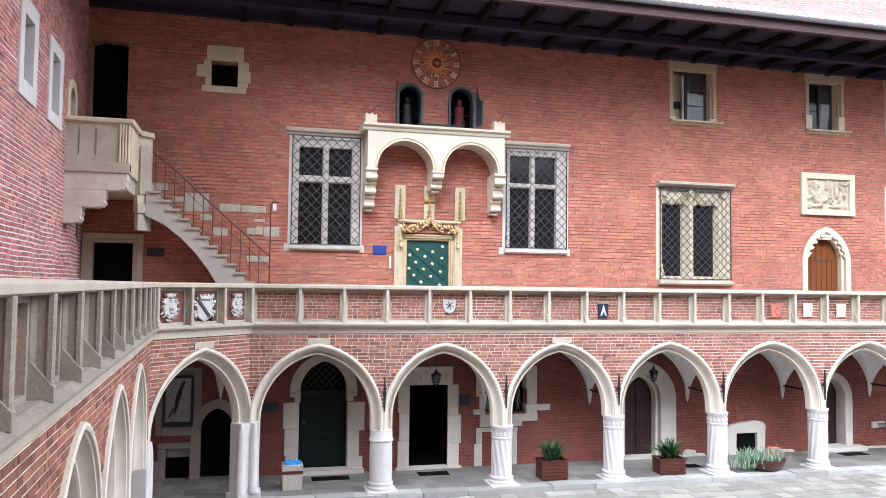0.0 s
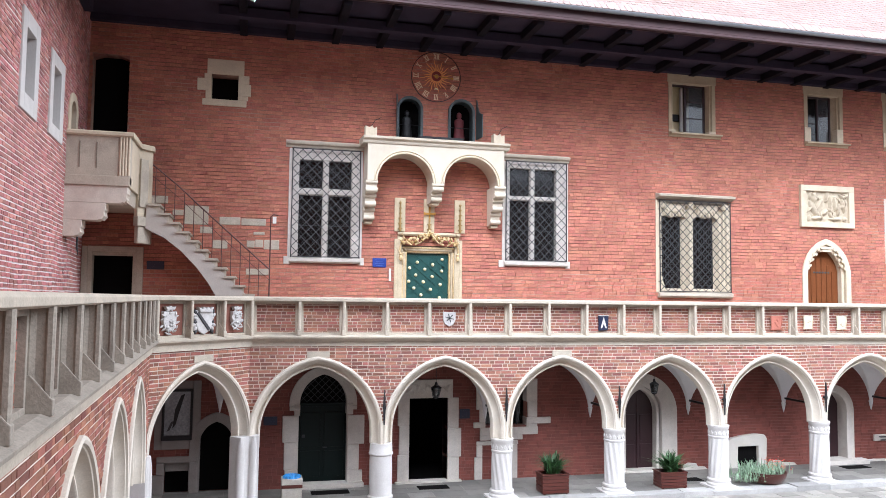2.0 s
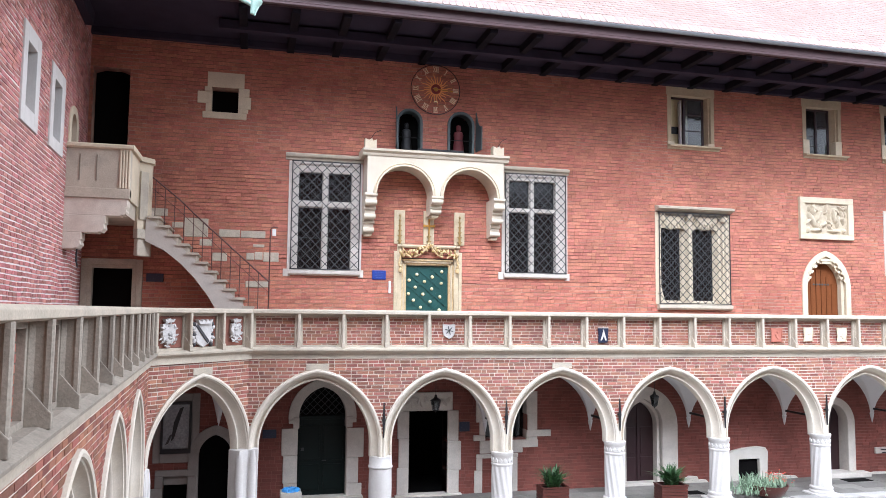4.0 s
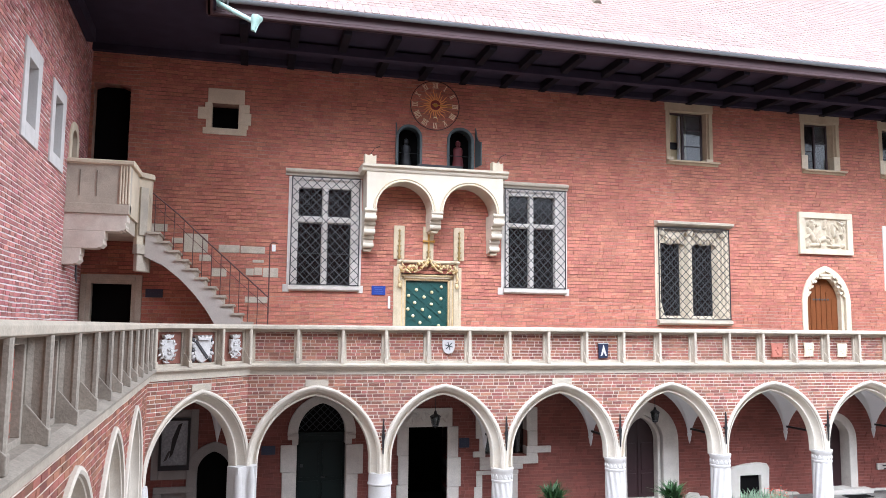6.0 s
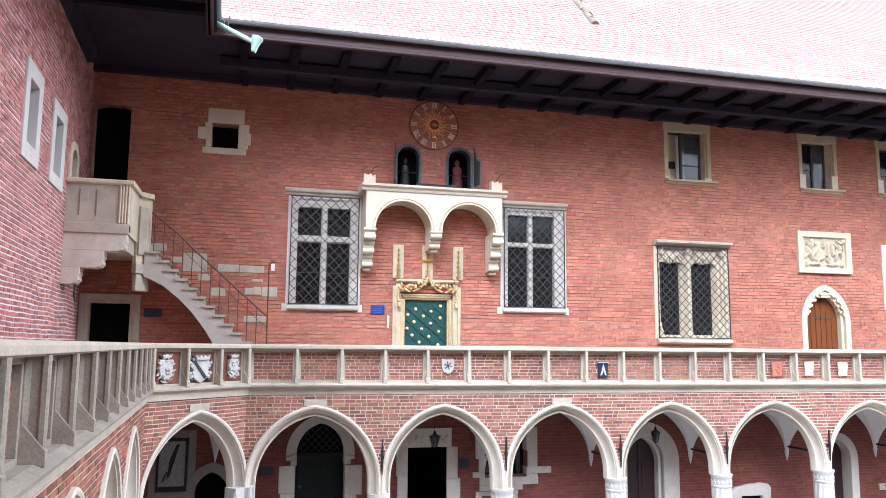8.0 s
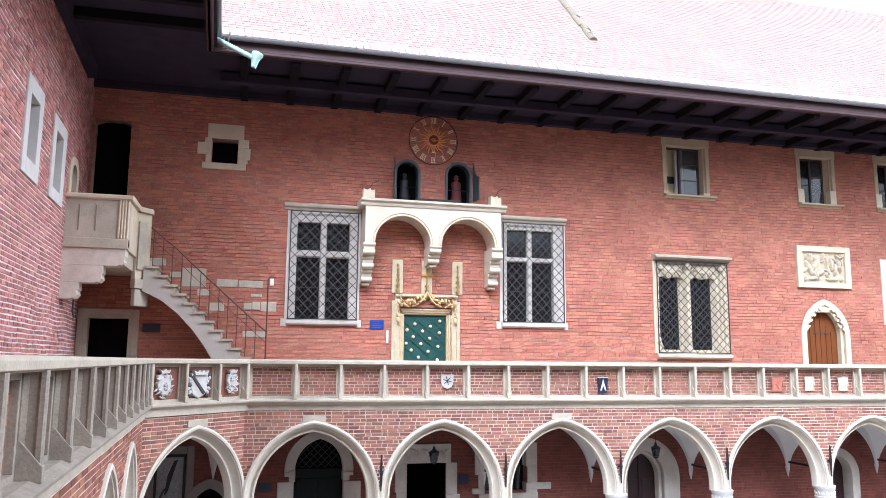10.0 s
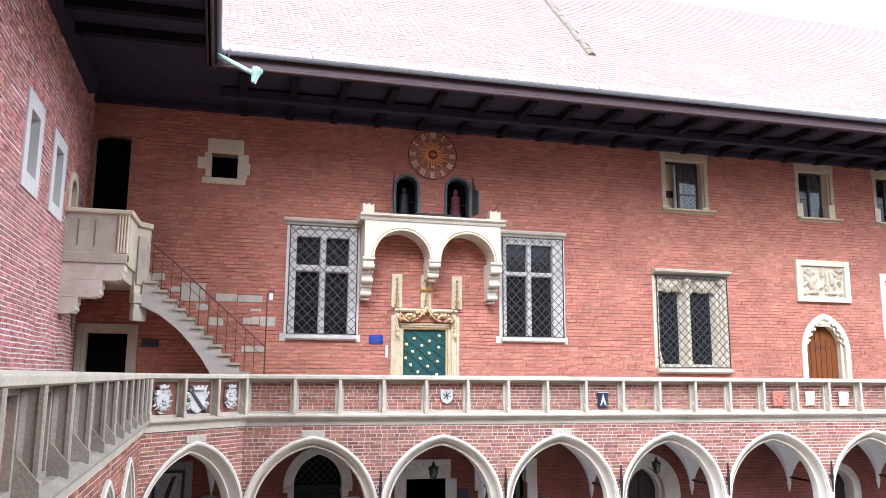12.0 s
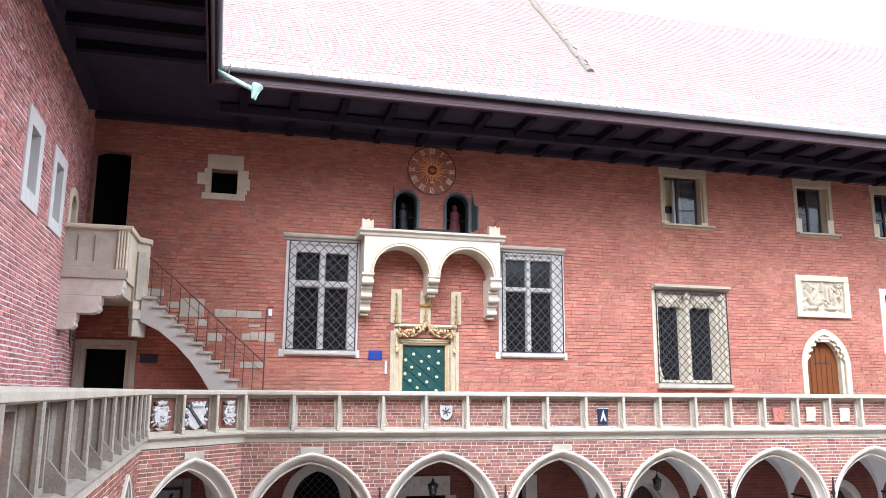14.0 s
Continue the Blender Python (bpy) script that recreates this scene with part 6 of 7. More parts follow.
part("door_sill", Shape().box(10.9, 12.9, -0.12, 0.3, 0.118, 0.19), STONE_DOOR, e, bevel=0.012)

f = thing("fireplace_niche", BACK, "low dark opening in a rounded pale stone surround", "niche", "", "structure")
out = [(14.42, FLOOR), (14.42, 0.55), (14.46, 0.95), (14.62, 1.05), (15.0, 1.12), (15.5, 1.16), (15.78, 1.12), (15.86, 1.0), (15.84, 0.6), (15.84, FLOOR), (15.56, FLOOR), (15.54, 0.78), (14.82, 0.78), (14.80, FLOOR)]
part("surround", Shape().prism(out, -0.12, 0.2), STONE_PALE, f, bevel=0.03)
# Black sheet near the front paints the opening dark.
part("dark_back", Shape().box(14.78, 15.58, 0.0, 0.05, FLOOR, 0.8), VOID, f)

g = thing("door_8", BACK, "maroon door in a wide splayed stone frame", "door", "", "structure")
part("stone_arch", arch_ring(18.42, 0.50, 0.62, 0.78, 0.86, 1.78, FLOOR, -0.04, 0.4), STONE_DOOR, g, bevel=0.02)
part("door_leaf", Shape().box(17.7, 18.9, 0.36, 0.42, FLOOR, 2.5), DOOR_MAROON, g)
part("door_sill", Shape().box(17.6, 19.5, -0.35, 0.3, 0.118, 0.26), STONE_DOOR, g, bevel=0.02)

for q in ((12.95, 13.5, 0.34), (13.4, 13.8, 0.22), (16.2, 17.0, 0.22), (15.95, 16.5, 0.30), (19.6, 20.6, 0.2)):
    solid("base_stone", Shape().prism([(q[0], FLOOR), (q[0] + 0.04, q[2] * 0.8), (q[0] + (q[1] - q[0]) * 0.3, q[2]), (q[1] - 0.1, q[2] * 0.92), (q[1], FLOOR)], -0.06, 0.05), STONE_PALE, BACK, "pale rough stone at the foot of the wall", "stone block", "base stones", bevel=0.015)

hr = thing("grab_rail", BACK, "short iron grab rail on a pale stone block", "grab rail")
part("block", Shape().box(19.95, 20.45, -0.06, 0.02, 0.78, 0.98), STONE_DOOR, hr, bevel=0.015)
part("rail", Shape().tube([(20.15, 0, 0.92), (20.15, -0.12, 0.92), (20.6, -0.12, 0.92), (20.6, -0.12, 0.82), (20.15, -0.12, 0.82)], 0.018, 6), IRON, hr)

# behind the canted arch: display case, low opening, small pointed door
k1 = thing("display_case", BACK, "dark glazed poster case in a stone frame", "display case")
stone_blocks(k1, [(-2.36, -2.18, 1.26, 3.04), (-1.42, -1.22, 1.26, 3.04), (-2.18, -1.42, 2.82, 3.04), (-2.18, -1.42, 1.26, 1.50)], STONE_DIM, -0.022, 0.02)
part("case_frame", Shape().box(-2.18, -2.12, -0.07, 0.0, 1.5, 2.82).box(-1.48, -1.42, -0.07, 0.0, 1.5, 2.82).box(-2.12, -1.48, -0.07, 0.0, 2.76, 2.82).box(-2.12, -1.48, -0.07, 0.0, 1.5, 1.62), IRON, k1)
poster = part("poster", Shape().box(-2.12, -1.48, -0.02, -0.005, 1.62, 2.76), POSTER, k1, "grey poster with dark diagonal shapes")
part("dark_shape", Shape().prism([(-1.92, 1.8), (-1.84, 1.9), (-1.68, 2.5), (-1.62, 2.7), (-1.72, 2.66), (-1.86, 2.3)], -0.026, -0.019), IRON, poster)
part("dark_shape", Shape().prism([(-2.06, 1.72), (-1.98, 1.76), (-1.88, 2.0), (-1.95, 1.98)], -0.026, -0.019), GRILLE, poster)
k2 = thing("cellar_opening", BACK, "low dark cellar opening in a stone frame", "niche", "", "structure")
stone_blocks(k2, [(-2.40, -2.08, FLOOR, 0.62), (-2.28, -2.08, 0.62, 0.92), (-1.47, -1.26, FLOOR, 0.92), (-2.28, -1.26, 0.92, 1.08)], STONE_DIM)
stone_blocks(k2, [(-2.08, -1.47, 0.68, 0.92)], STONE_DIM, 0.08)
# Cellar shade painted as a black sheet.
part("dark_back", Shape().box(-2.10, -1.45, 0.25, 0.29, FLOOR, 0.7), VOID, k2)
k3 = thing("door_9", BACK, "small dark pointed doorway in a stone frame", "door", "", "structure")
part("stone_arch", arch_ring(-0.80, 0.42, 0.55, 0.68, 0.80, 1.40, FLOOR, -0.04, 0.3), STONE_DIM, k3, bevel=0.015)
# Black sheet for the shade in the doorway, not a leaf.
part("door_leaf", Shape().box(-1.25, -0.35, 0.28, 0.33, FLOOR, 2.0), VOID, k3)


# ---- lanterns, anchors and tie rods ----
def lantern(m):
    l = thing("hanging_lantern", m, "black iron hanging lantern with glass sides", "lantern", "arcade lanterns")
    part("chain", Shape().tube([(0, 0, 0.44), (0, 0, 0.9)], 0.008, 5), IRON, l)
    part("cap", Shape().lathe([(0.001, 0.46), (0.03, 0.43), (0.05, 0.36), (0.15, 0.30), (0.15, 0.28)], 6), IRON, l)
    part("base", Shape().lathe([(0.09, 0.05), (0.08, 0.02), (0.02, 0.0), (0.001, -0.05)], 6), IRON, l)
    for k in range(6):
        a = math.pi / 3 * k
        part("frame_bar", Shape().tube([(0.135 * math.cos(a), 0.135 * math.sin(a), 0.29), (0.085 * math.cos(a), 0.085 * math.sin(a), 0.05)], 0.009, 5), IRON, l)
    part("glass", Shape().lathe([(0.12, 0.28), (0.075, 0.06)], 6), GLASS, l)


for x in (4.89, 11.39):
    lantern(pose(x, 20.3, 2.58))
for s in COLS[1:]:
    an = thing("wall_anchor", FRONT @ pose(s + 0.02, 0, 0), "black iron wall anchor between the arches", "wall anchor", "wall anchors")
    part("blade", Shape().prism([(-0.012, 2.98), (-0.03, 2.62), (-0.045, 2.55), (-0.03, 2.48), (-0.012, 2.12), (0.012, 2.12), (0.03, 2.48), (0.045, 2.55), (0.03, 2.62), (0.012, 2.98)], -0.115, -0.085), IRON, an)
    part("pin", Shape().tube([(0, -0.12, 2.55), (0, 0.1, 2.55)], 0.028, 8), IRON, an)
    solid("tie_rod", Shape().box(-0.025, 0.025, 0.4, 1.75, -0.03, 0.03), IRON, FRONT @ pose(s + 0.02, 0, 2.30), "dark iron tie bar across the arcade walk", "tie bar", "tie bars")
    cb = Shape().lathe([(0.001, 1.84), (0.018, 1.88), (0.04, 1.98), (0.07, 2.14)], 12)
    solid("vault_corbel", cb, PLASTER, FRONT @ pose(s, 1.72, 0.02), "white plaster corbel under the vault", "corbel", "vault corbels", "", smooth=True)


solid("vault_springer", Shape().lathe([(0.008, 2.26), (0.03, 2.36), (0.07, 2.55), (0.14, 2.85), (0.26, 3.2), (0.45, 3.64)], 24), PLASTER, pose(-0.72, 20.85, 0), "white plaster vault springer hanging in the arcade corner", "vault springer", smooth=True)

# ---- carved shields on the parapet ----
def shield(m, x, z, w, h, style, label):
    """Carved coat of arms, kept as plain shapes."""
    s = thing("carved_shield", m @ pose(x, 0.085 if m is CHAMFER else 0.11, z), label, "shield", "carved shields")
    body = [(-w / 2, h / 2), (-w / 2 * 0.96, -0.05 * h), (-w / 2 * 0.7, -0.32 * h), (0, -h / 2), (w / 2 * 0.7, -0.32 * h), (w / 2 * 0.96, -0.05 * h), (w / 2, h / 2), (0, h / 2 * 0.94)]
    rs = random.Random(int(abs(x) * 100))
    if style == "carved":
        part("field", Shape().prism([(p[0] * 0.8, p[1] * 0.8) for p in body], -0.10, 0.0), SHIELD_WHITE, s, bevel=0.02)
        for k in range(26):
            a = 2 * math.pi * k / 13 + rs.uniform(-0.2, 0.2)
            q = 0.46 if k < 13 else 0.34
            part("scroll_leaf", Shape().lathe([(0.001, -0.06), (0.016, -0.035), (0.026, 0.0), (0.014, 0.035), (0.001, 0.06)], 7, squash=0.7), SHIELD_WHITE, s, smooth=True, m=pose(w * q * math.cos(a), -0.08 + rs.uniform(-0.03, 0.02), h * q * math.sin(a), rs.uniform(0, 60), rs.uniform(0, 180), 0))
        for k in range(7):
            part("charge", Shape().lathe([(0.001, -0.04), (0.028, -0.02), (0.032, 0.01), (0.001, 0.045)], 8), SHIELD_WHITE, s, smooth=True, m=pose(rs.uniform(-0.08, 0.08), -0.11, rs.uniform(-0.14, 0.16), 0, rs.uniform(0, 180), 0))
        part("crown", Shape().prism([(-0.10, 0), (0.10, 0), (0.14, 0.08), (0.07, 0.05), (0.0, 0.09), (-0.07, 0.05), (-0.14, 0.08)], -0.12, -0.02), SHIELD_WHITE, s, bevel=0.012, m=pose(0, 0, h * 0.46))
    elif style == "band":
        part("field", Shape().prism(body, -0.08, 0.0), SHIELD_WHITE, s, bevel=0.02)
        part("diagonal_band", Shape().prism([(-0.24, 0.20), (-0.19, 0.24), (0.16, -0.14), (0.11, -0.19)], -0.105, -0.07), GRILLE, s, bevel=0.008)
        part("crown", Shape().prism([(-0.17, 0), (0.17, 0), (0.22, 0.12), (0.11, 0.06), (0.06, 0.12), (0.0, 0.06), (-0.06, 0.12), (-0.11, 0.06), (-0.22, 0.12)], -0.14, -0.02), SHIELD_WHITE, s, bevel=0.012, m=pose(0, 0, h * 0.42))
        for sg in (1, -1):
            for k in range(7):
                part("mantling", Shape().lathe([(0.001, -0.07), (0.035, -0.04), (0.045, 0.0), (0.03, 0.04), (0.001, 0.07)], 8), SHIELD_WHITE if k % 3 else GRILLE, s, smooth=True, m=pose(sg * (w * 0.52 + 0.03 * math.sin(k * 2)), -0.05, 0.24 - 0.075 * k, 0, sg * (30 + 20 * k), 0))
    elif style == "star":
        part("field", Shape().prism(body, -0.05, 0.0), SHIELD_WHITE, s, bevel=0.015)
        for k in range(3):
            part("star_arm", Shape().box(-0.11, 0.11, -0.065, -0.045, -0.010, 0.010), GRILLE, s, m=pose(0, 0, 0.03, 0, 60 * k + 15, 0))
    else:
        mt = {"navy": NAVY, "red": SHIELD_RED, "cream": STONE}[style]
        part("field", Shape().prism([(-w / 2, h / 2), (-w / 2 * 0.85, 0), (-w / 2 * 0.9, -h / 2), (w / 2 * 0.8, -h / 2 * 0.95), (w / 2 * 0.9, 0), (w / 2, h / 2)], -0.06, 0.0), mt, s, bevel=0.02)
        if style == "navy":
            part("charge", Shape().prism([(-0.09, -0.14), (0.0, 0.16), (0.09, -0.14), (0.05, -0.14), (0.0, -0.02), (-0.05, -0.14)], -0.075, -0.055), WHITE, s)
            part("border", Shape().prism([(-w / 2, h / 2 - 0.02), (w / 2, h / 2 - 0.02), (w / 2, h / 2), (-w / 2, h / 2)], -0.068, -0.05), WHITE, s)
        else:
            for k in range(4):
                part("charge", Shape().lathe([(0.001, -0.06), (0.04, -0.02), (0.04, 0.02), (0.001, 0.06)], 8, squash=0.5), STONE if style == "cream" else SHIELD_RED, s, smooth=True, m=pose(rs.uniform(-0.07, 0.07), -0.06, rs.uniform(-0.1, 0.1), 0, rs.uniform(0, 180), 0))
            for x_ in (-w / 2, w / 2):
                part("scroll_edge", Shape().tube([(x_, -0.04, -h / 2), (x_ * 0.92, -0.06, 0), (x_, -0.04, h / 2)], 0.02, 6), mt, s, smooth=True)


SHIELD_WHITE = mat("shield_limestone", (0.50, 0.475, 0.46), 0.85, 0.2, 8, 50, 0.4, stain=(0.3, 0.27, 0.26), stain_amount=0.6)
SHIELD_RED = mat("dull_red_stone", (0.38, 0.13, 0.09), 0.8, 0.15, 6, 50, 0.3)
PANEL_RED = mat("red_brown_render", (0.21, 0.082, 0.058), 0.9, 0.18, 3, 45, 0.3, stain=(0.14, 0.06, 0.045), stain_amount=0.5)
for x0, x1 in ((0.112, 0.938), (1.022, 1.898), (1.982, 2.768)):
    solid("shield_panel", Shape().box(x0, x1, 0.085, 0.112, 4.41, 5.08), PANEL_RED, CHAMFER, "plain red-brown rendered panel behind a carved shield", "panel", "shield panels", "structure")
shield(CHAMFER, 0.47, 4.70, 0.44, 0.56, "carved", "white carved coat of arms crowded with scrolls")
shield(CHAMFER, 1.44, 4.67, 0.50, 0.56, "band", "white carved shield with a diagonal band and crown")
shield(CHAMFER, 2.42, 4.72, 0.36, 0.50, "carved", "small white carved coat of arms")
shield(FRONT, 4.97, 4.74, 0.34, 0.38, "star", "plain white stone shield with a star")
shield(FRONT, 9.29, 4.66, 0.31, 0.42, "navy", "dark blue enamel shield with a white figure")
shield(FRONT, 14.72, 4.68, 0.36, 0.40, "red", "dull red carved stone shield")
shield(FRONT, 15.79, 4.70, 0.30, 0.40, "cream", "cream carved stone shield")
shield(FRONT, 16.94, 4.69, 0.32, 0.40, "cream", "cream carved stone shield")


# ---- planters and loose things on the walk ----
def leaf_blade(length, width, bend, n=5):
    pts_l, pts_r = [], []
    for k in range(n + 1):
        t = k / n
        w = width * math.sin(math.pi * (0.12 + 0.88 * t)) * (1 - 0.3 * t)
        y = bend * t * t * length
        z = length * t * (1 - 0.25 * bend * t)
        pts_l.append((-w / 2, y, z))
        pts_r.append((w / 2, y, z))
    return pts_l, pts_r


def planter(m, w, d, h, seed):
    p = thing("planter_box", m, "red-brown slatted wooden planter box with a leafy plant", "planter", "planter boxes")
    for k in range(5):
        z0, z1 = 0.03 + k * (h - 0.03) / 5, 0.03 + (k + 1) * (h - 0.03) / 5 - 0.012
        part("slat", Shape().box(-w / 2, w / 2, -d / 2, -d / 2 + 0.025, z0, z1), PLANTER, p, bevel=0.006)
        part("slat", Shape().box(-w / 2, w / 2, d / 2 - 0.025, d / 2, z0, z1), PLANTER, p, bevel=0.006)
        part("slat", Shape().box(-w / 2, -w / 2 + 0.025, -d / 2 + 0.027, d / 2 - 0.027, z0, z1), PLANTER, p, bevel=0.006)
        part("slat", Shape().box(w / 2 - 0.025, w / 2, -d / 2 + 0.027, d / 2 - 0.027, z0, z1), PLANTER, p, bevel=0.006)
    rim = Shape()
    rim.box(-w / 2 - 0.02, w / 2 + 0.02, -d / 2 - 0.02, -d / 2 + 0.05, h, h + 0.03).box(-w / 2 - 0.02, w / 2 + 0.02, d / 2 - 0.05, d / 2 + 0.02, h, h + 0.03)
    rim.box(-w / 2 - 0.02, -w / 2 + 0.05, -d / 2 + 0.05, d / 2 - 0.05, h, h + 0.03).box(w / 2 - 0.05, w / 2 + 0.02, -d / 2 + 0.05, d / 2 - 0.05, h, h + 0.03)
    part("rim", rim, PLANTER, p)
    part("soil", Shape().box(-w / 2 + 0.026, w / 2 - 0.026, -d / 2 + 0.026, d / 2 - 0.026, 0.05, h - 0.02), SOIL, p)
    for sx in (-1, 1):
        for sy in (-1, 1):
            part("foot", Shape().box(sx * w * 0.42 - 0.03, sx * w * 0.42 + 0.03, sy * d * 0.4 - 0.03, sy * d * 0.4 + 0.03, 0.0, 0.04), PLANTER, p)
    rnd = random.Random(seed)
    pl = thing("potted_plant", m @ pose(0, 0, h - 0.02), "bushy green plant with long arching leaves", "plant", "potted plants")
    sh = Shape()
    for k in range(170):
        L, Wd = rnd.uniform(0.30, 0.68), rnd.uniform(0.06, 0.11)
        l_, r_ = leaf_blade(L, Wd, rnd.uniform(0.15, 1.0))
        rot = pose(rnd.uniform(-0.14, 0.14), rnd.uniform(-0.12, 0.12), 0, rnd.uniform(-26, 10), 0, rnd.uniform(0, 360))
        rows = [[rot @ Vector(q) for q in pair] for pair in zip(l_, r_)]
        sh.strip([[pr[0], (pr[0] + pr[1]) / 2 + rot.to_3x3() @ Vector((0, -0.006, 0)), pr[1]] for pr in rows], False, False)
    fo = part("foliage", sh, LEAF, pl)
    tagged(fo, kind="stuff")


planter(pose(7.97, 19.62, FLOOR), 0.74, 0.50, 0.50, 3)
planter(pose(11.44, 19.55, FLOOR, 0, 0, -4), 0.76, 0.50, 0.42, 8)

bowl = thing("flower_bowl", pose(14.45, 19.45, FLOOR), "wide brown bowl planted with pale succulents and red flowers", "planter")
part("bowl", Shape().lathe([(0.30, 0.0), (0.42, 0.05), (0.52, 0.22), (0.56, 0.34), (0.53, 0.34), (0.48, 0.24), (0.001, 0.22)], 32), PLANTER, bowl, smooth=True)
part("soil", Shape().lathe([(0.50, 0.26), (0.30, 0.30), (0.001, 0.31)], 24), SOIL, bowl)
rnd = random.Random(31)
sh, fl = Shape(), Shape()
for k in range(520):
    L, Wd = rnd.uniform(0.12, 0.34), rnd.uniform(0.02, 0.045)
    l_, r_ = leaf_blade(L, Wd, rnd.uniform(0.4, 1.6), 4)
    a, rr = rnd.uniform(0, 2 * math.pi), rnd.uniform(0, 0.64) ** 0.8
    cx = -0.16 if k % 3 else -0.45
    rot = pose(cx + rr * math.cos(a), rr * 0.7 * math.sin(a), 0.27 - (0.16 if cx < -0.3 else 0), rnd.uniform(0, 50), 0, rnd.uniform(0, 360))
    sh.strip([[rot @ Vector(q) for q in pair] for pair in zip(l_, r_)], False, False)
for k in range(70):
    x, y, z = rnd.uniform(0.0, 0.62), rnd.uniform(-0.35, 0.3), rnd.uniform(0.38, 0.66)
    for j in range(5):
        a = 2 * math.pi * j / 5 + rnd.uniform(0, 1)
        s_ = rnd.uniform(0.018, 0.03)
        fl.add([(x, y, z), (x + s_ * math.cos(a), y + s_ * math.sin(a), z + 0.015), (x + 1.4 * s_ * math.cos(a + 0.4), y + 1.4 * s_ * math.sin(a + 0.4), z + 0.004), (x + s_ * math.cos(a + 0.8), y + s_ * math.sin(a + 0.8), z + 0.015)], [(0, 1, 2, 3)])
    sh.tube([(x, y, 0.3), (x, y, z)], 0.006, 4)
tagged(part("foliage", sh, LEAF_PALE, bowl, "pale grey-green succulent leaves"), kind="stuff")
tagged(part("blossom", fl, FLOWER, bowl, "small red blossoms"), kind="stuff")

bin_ = thing("litter_bin", pose(1.10, 19.95, FLOOR), "square concrete litter bin with a blue liner", "litter bin")
part("body", Shape().prism([(-0.24, 0.0), (0.24, 0.0), (0.25, 0.40), (-0.25, 0.40)], -0.22, 0.22), BIN_STONE, bin_, bevel=0.015)
part("band", Shape().box(-0.258, 0.258, -0.23, 0.23, 0.40, 0.48), PLANTER, bin_, bevel=0.008)
part("top_frame", Shape().box(-0.26, 0.26, -0.235, 0.235, 0.48, 0.62), BIN_STONE, bin_, bevel=0.015)
ln = Shape()
rnd = random.Random(6)
for k in range(18):
    a = 2 * math.pi * k / 18
    ln.lathe([(0.001, 0.60), (0.06, 0.61), (0.05, 0.65 + rnd.uniform(0, 0.03)), (0.001, 0.69 + rnd.uniform(0, 0.02))], 7, 0.17 * math.cos(a), 0.15 * math.sin(a))
part("liner", ln, SIGN_BLUE, bin_, "crumpled bright blue plastic liner", smooth=True)

for x, y, w in ((2.15, 20.75, 1.0), (4.95, 20.75, 0.85), (12.55, 20.2, 0.5), (18.6, 20.7, 0.9)):
    solid("door_mat", Shape().box(-w / 2, w / 2, -0.2, 0.2, 0, 0.015), VOID, pose(x, y, FLOOR + 0.001), "dark rubber door mat on the stone floor", "door mat", "door mats", bevel=0.004)


# ---- kerb stones, walk slabs and courtyard paving, piece by piece ----
walk_ob = bpy.data.objects["floor_arcade"]
rnd = random.Random(14)
kerb_mesh = Shape().box(-0.5, 0.5, -0.5, 0.5, -0.5, 0.5).mesh("kerb_stone", 0.012)
kerb_mesh.materials.append(KERB)
x = -0.1
while x < 26.5:
    w = rnd.uniform(0.7, 1.5)
    ob = new("kerb_stone", kerb_mesh)
    ob.parent = walk_ob
    h = 0.145 + rnd.uniform(-0.02, 0.02)
    ob.matrix_basis = Matrix.LocRotScale((x + w / 2, 18.98 + rnd.uniform(-0.03, 0.03), h / 2 + 0.002), Euler((0, 0, rnd.uniform(-0.012, 0.012))), (w - 0.015, 0.42, h))
    x += w
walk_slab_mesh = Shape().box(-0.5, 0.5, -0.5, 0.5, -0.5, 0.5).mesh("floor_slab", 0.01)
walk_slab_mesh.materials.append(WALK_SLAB)
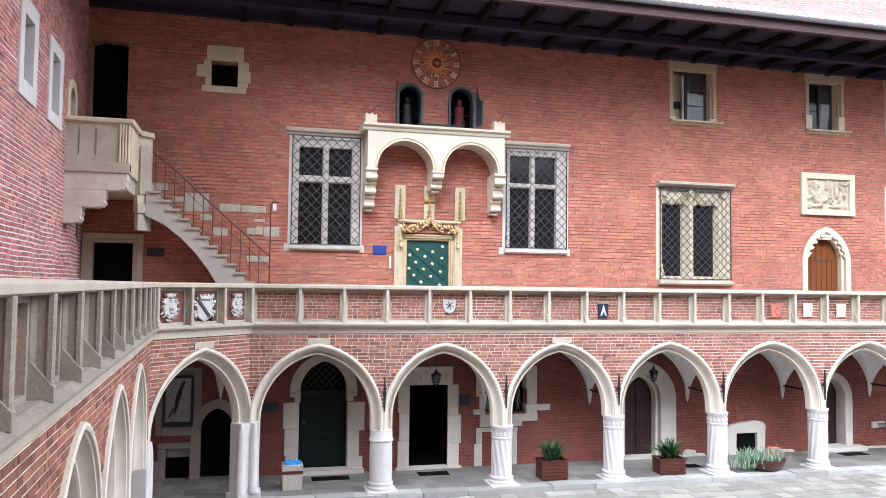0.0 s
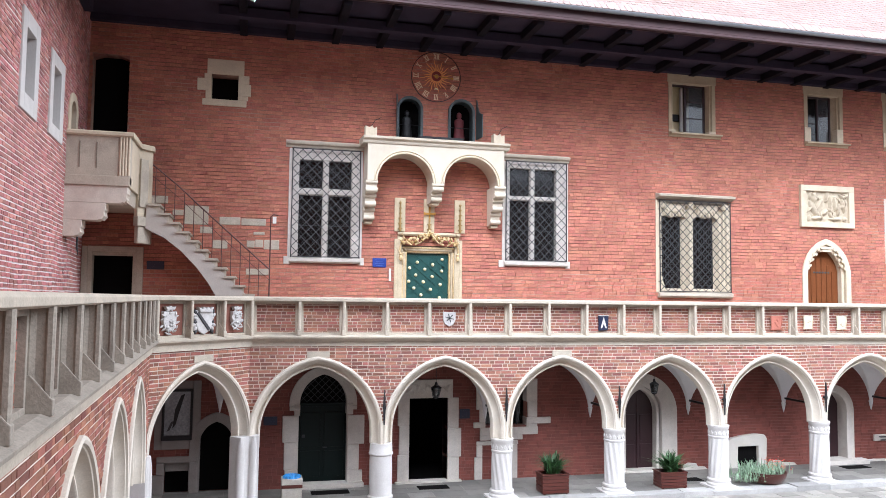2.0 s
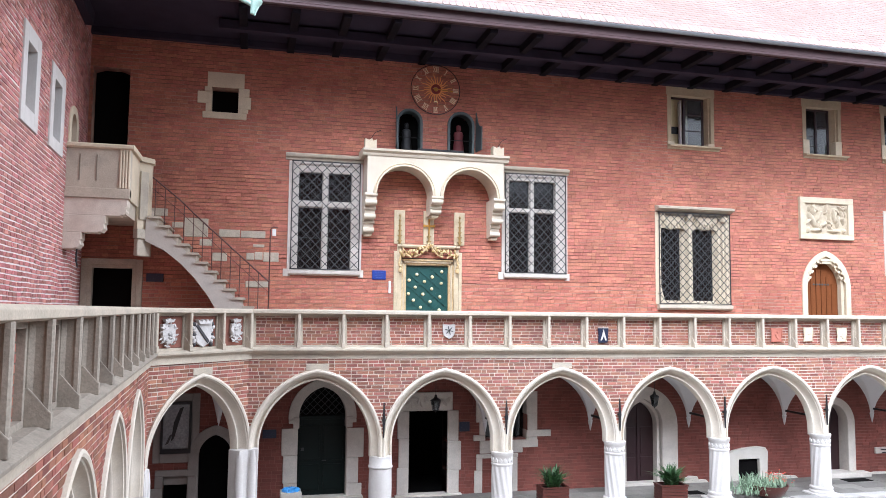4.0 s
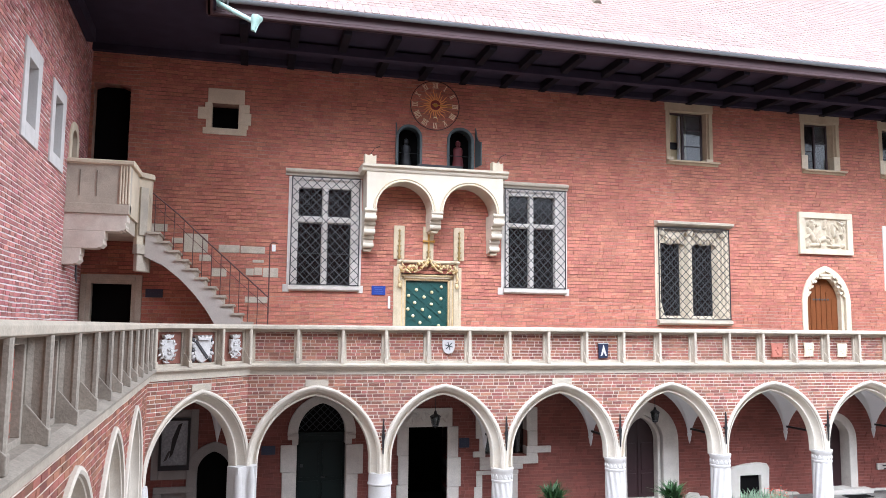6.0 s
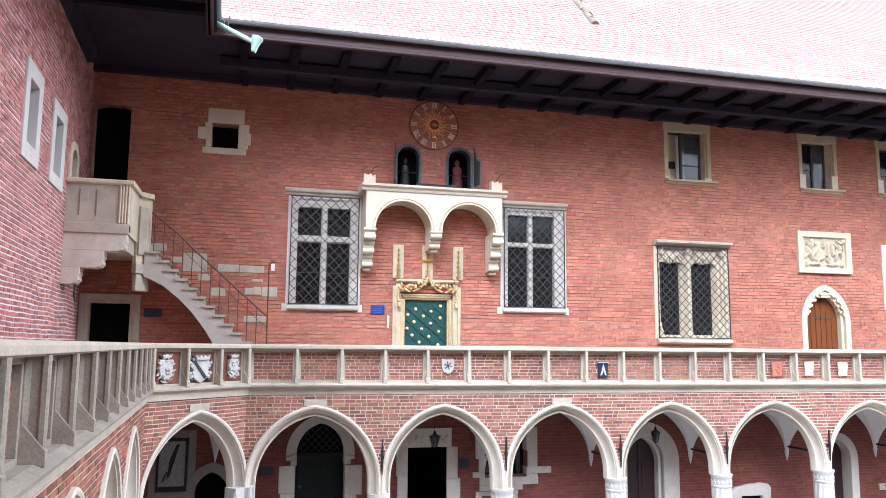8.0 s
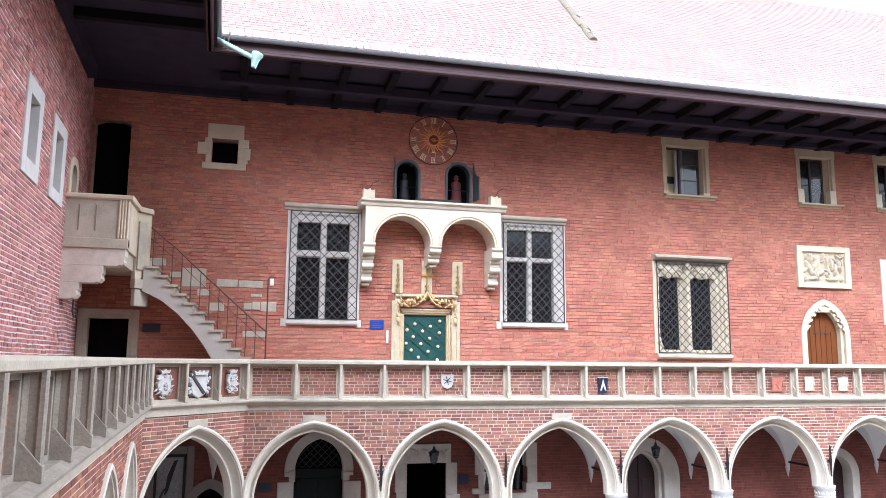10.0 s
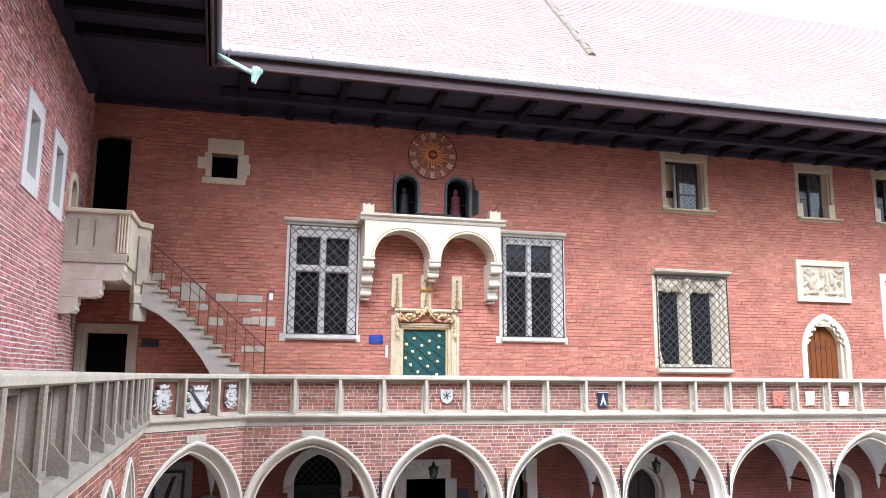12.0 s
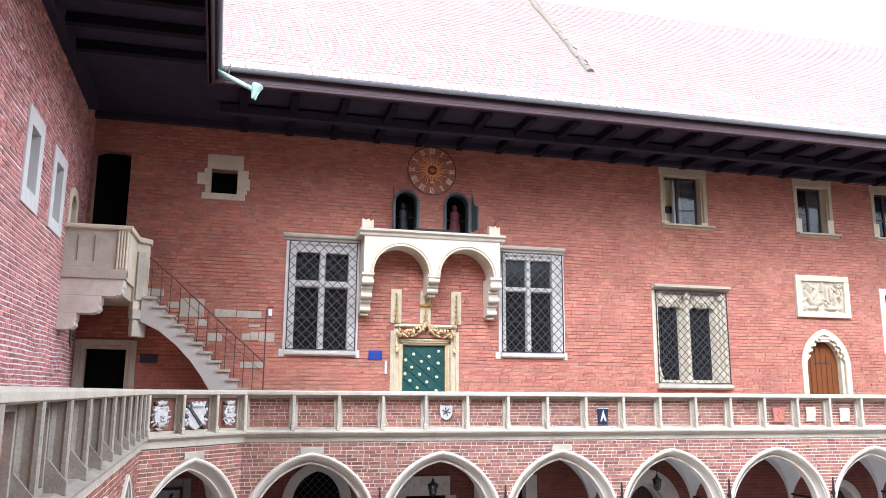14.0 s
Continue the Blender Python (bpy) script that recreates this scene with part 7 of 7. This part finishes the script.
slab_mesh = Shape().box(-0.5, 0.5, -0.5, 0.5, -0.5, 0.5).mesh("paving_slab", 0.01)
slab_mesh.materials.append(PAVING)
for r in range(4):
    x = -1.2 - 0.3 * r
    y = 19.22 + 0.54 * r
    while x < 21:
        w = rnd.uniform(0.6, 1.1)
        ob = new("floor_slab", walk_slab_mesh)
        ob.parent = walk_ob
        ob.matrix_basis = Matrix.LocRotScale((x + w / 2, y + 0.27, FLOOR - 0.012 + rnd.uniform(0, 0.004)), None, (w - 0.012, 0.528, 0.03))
        x += w
ground_ob = bpy.data.objects["ground"]
rest_v, rest_f, count = [], [], 0
for r in range(63):
    y1 = 18.72 - 0.42 * r
    x = -1.0 - rnd.random() * 0.5
    while x < 26.5:
        w = rnd.choice((0.42, 0.55, 0.7, 0.85)) * rnd.uniform(0.9, 1.1)
        cx, cy, z = x + w / 2, y1 - 0.21, 0.004 + rnd.uniform(-0.003, 0.006)
        if count < 300 and 3.0 < x < 20 and r < 14:
            ob = new("paving_slab", slab_mesh)
            ob.parent = ground_ob
            ob.matrix_basis = Matrix.LocRotScale((cx, cy, z), Euler((rnd.uniform(-0.006, 0.006), rnd.uniform(-0.006, 0.006), rnd.uniform(-0.01, 0.01))), (w - 0.015, 0.405, 0.05))
            count += 1
        else:
            i = len(rest_v)
            hw = w / 2 - 0.008
            for zz, s in ((z + 0.025, 0.008), (z - 0.02, 0.0)):
                rest_v += [(cx - hw + s, cy - 0.2 + s, zz), (cx + hw - s, cy - 0.2 + s, zz), (cx + hw - s, cy + 0.2 - s, zz), (cx - hw + s, cy + 0.2 - s, zz)]
            rest_f += [(i, i + 1, i + 2, i + 3)] + [(i + q, i + 4 + q, i + 4 + (q + 1) % 4, i + (q + 1) % 4) for q in range(4)]
        x += w
pm = bpy.data.meshes.new("paving")
pm.from_pydata(rest_v, [], rest_f)
pm.materials.append(PAVING_REST)
po = new("paving", pm)
po.parent = ground_ob
tagged(po, kind="stuff")

# ---- single bricks ----
lay_bricks()
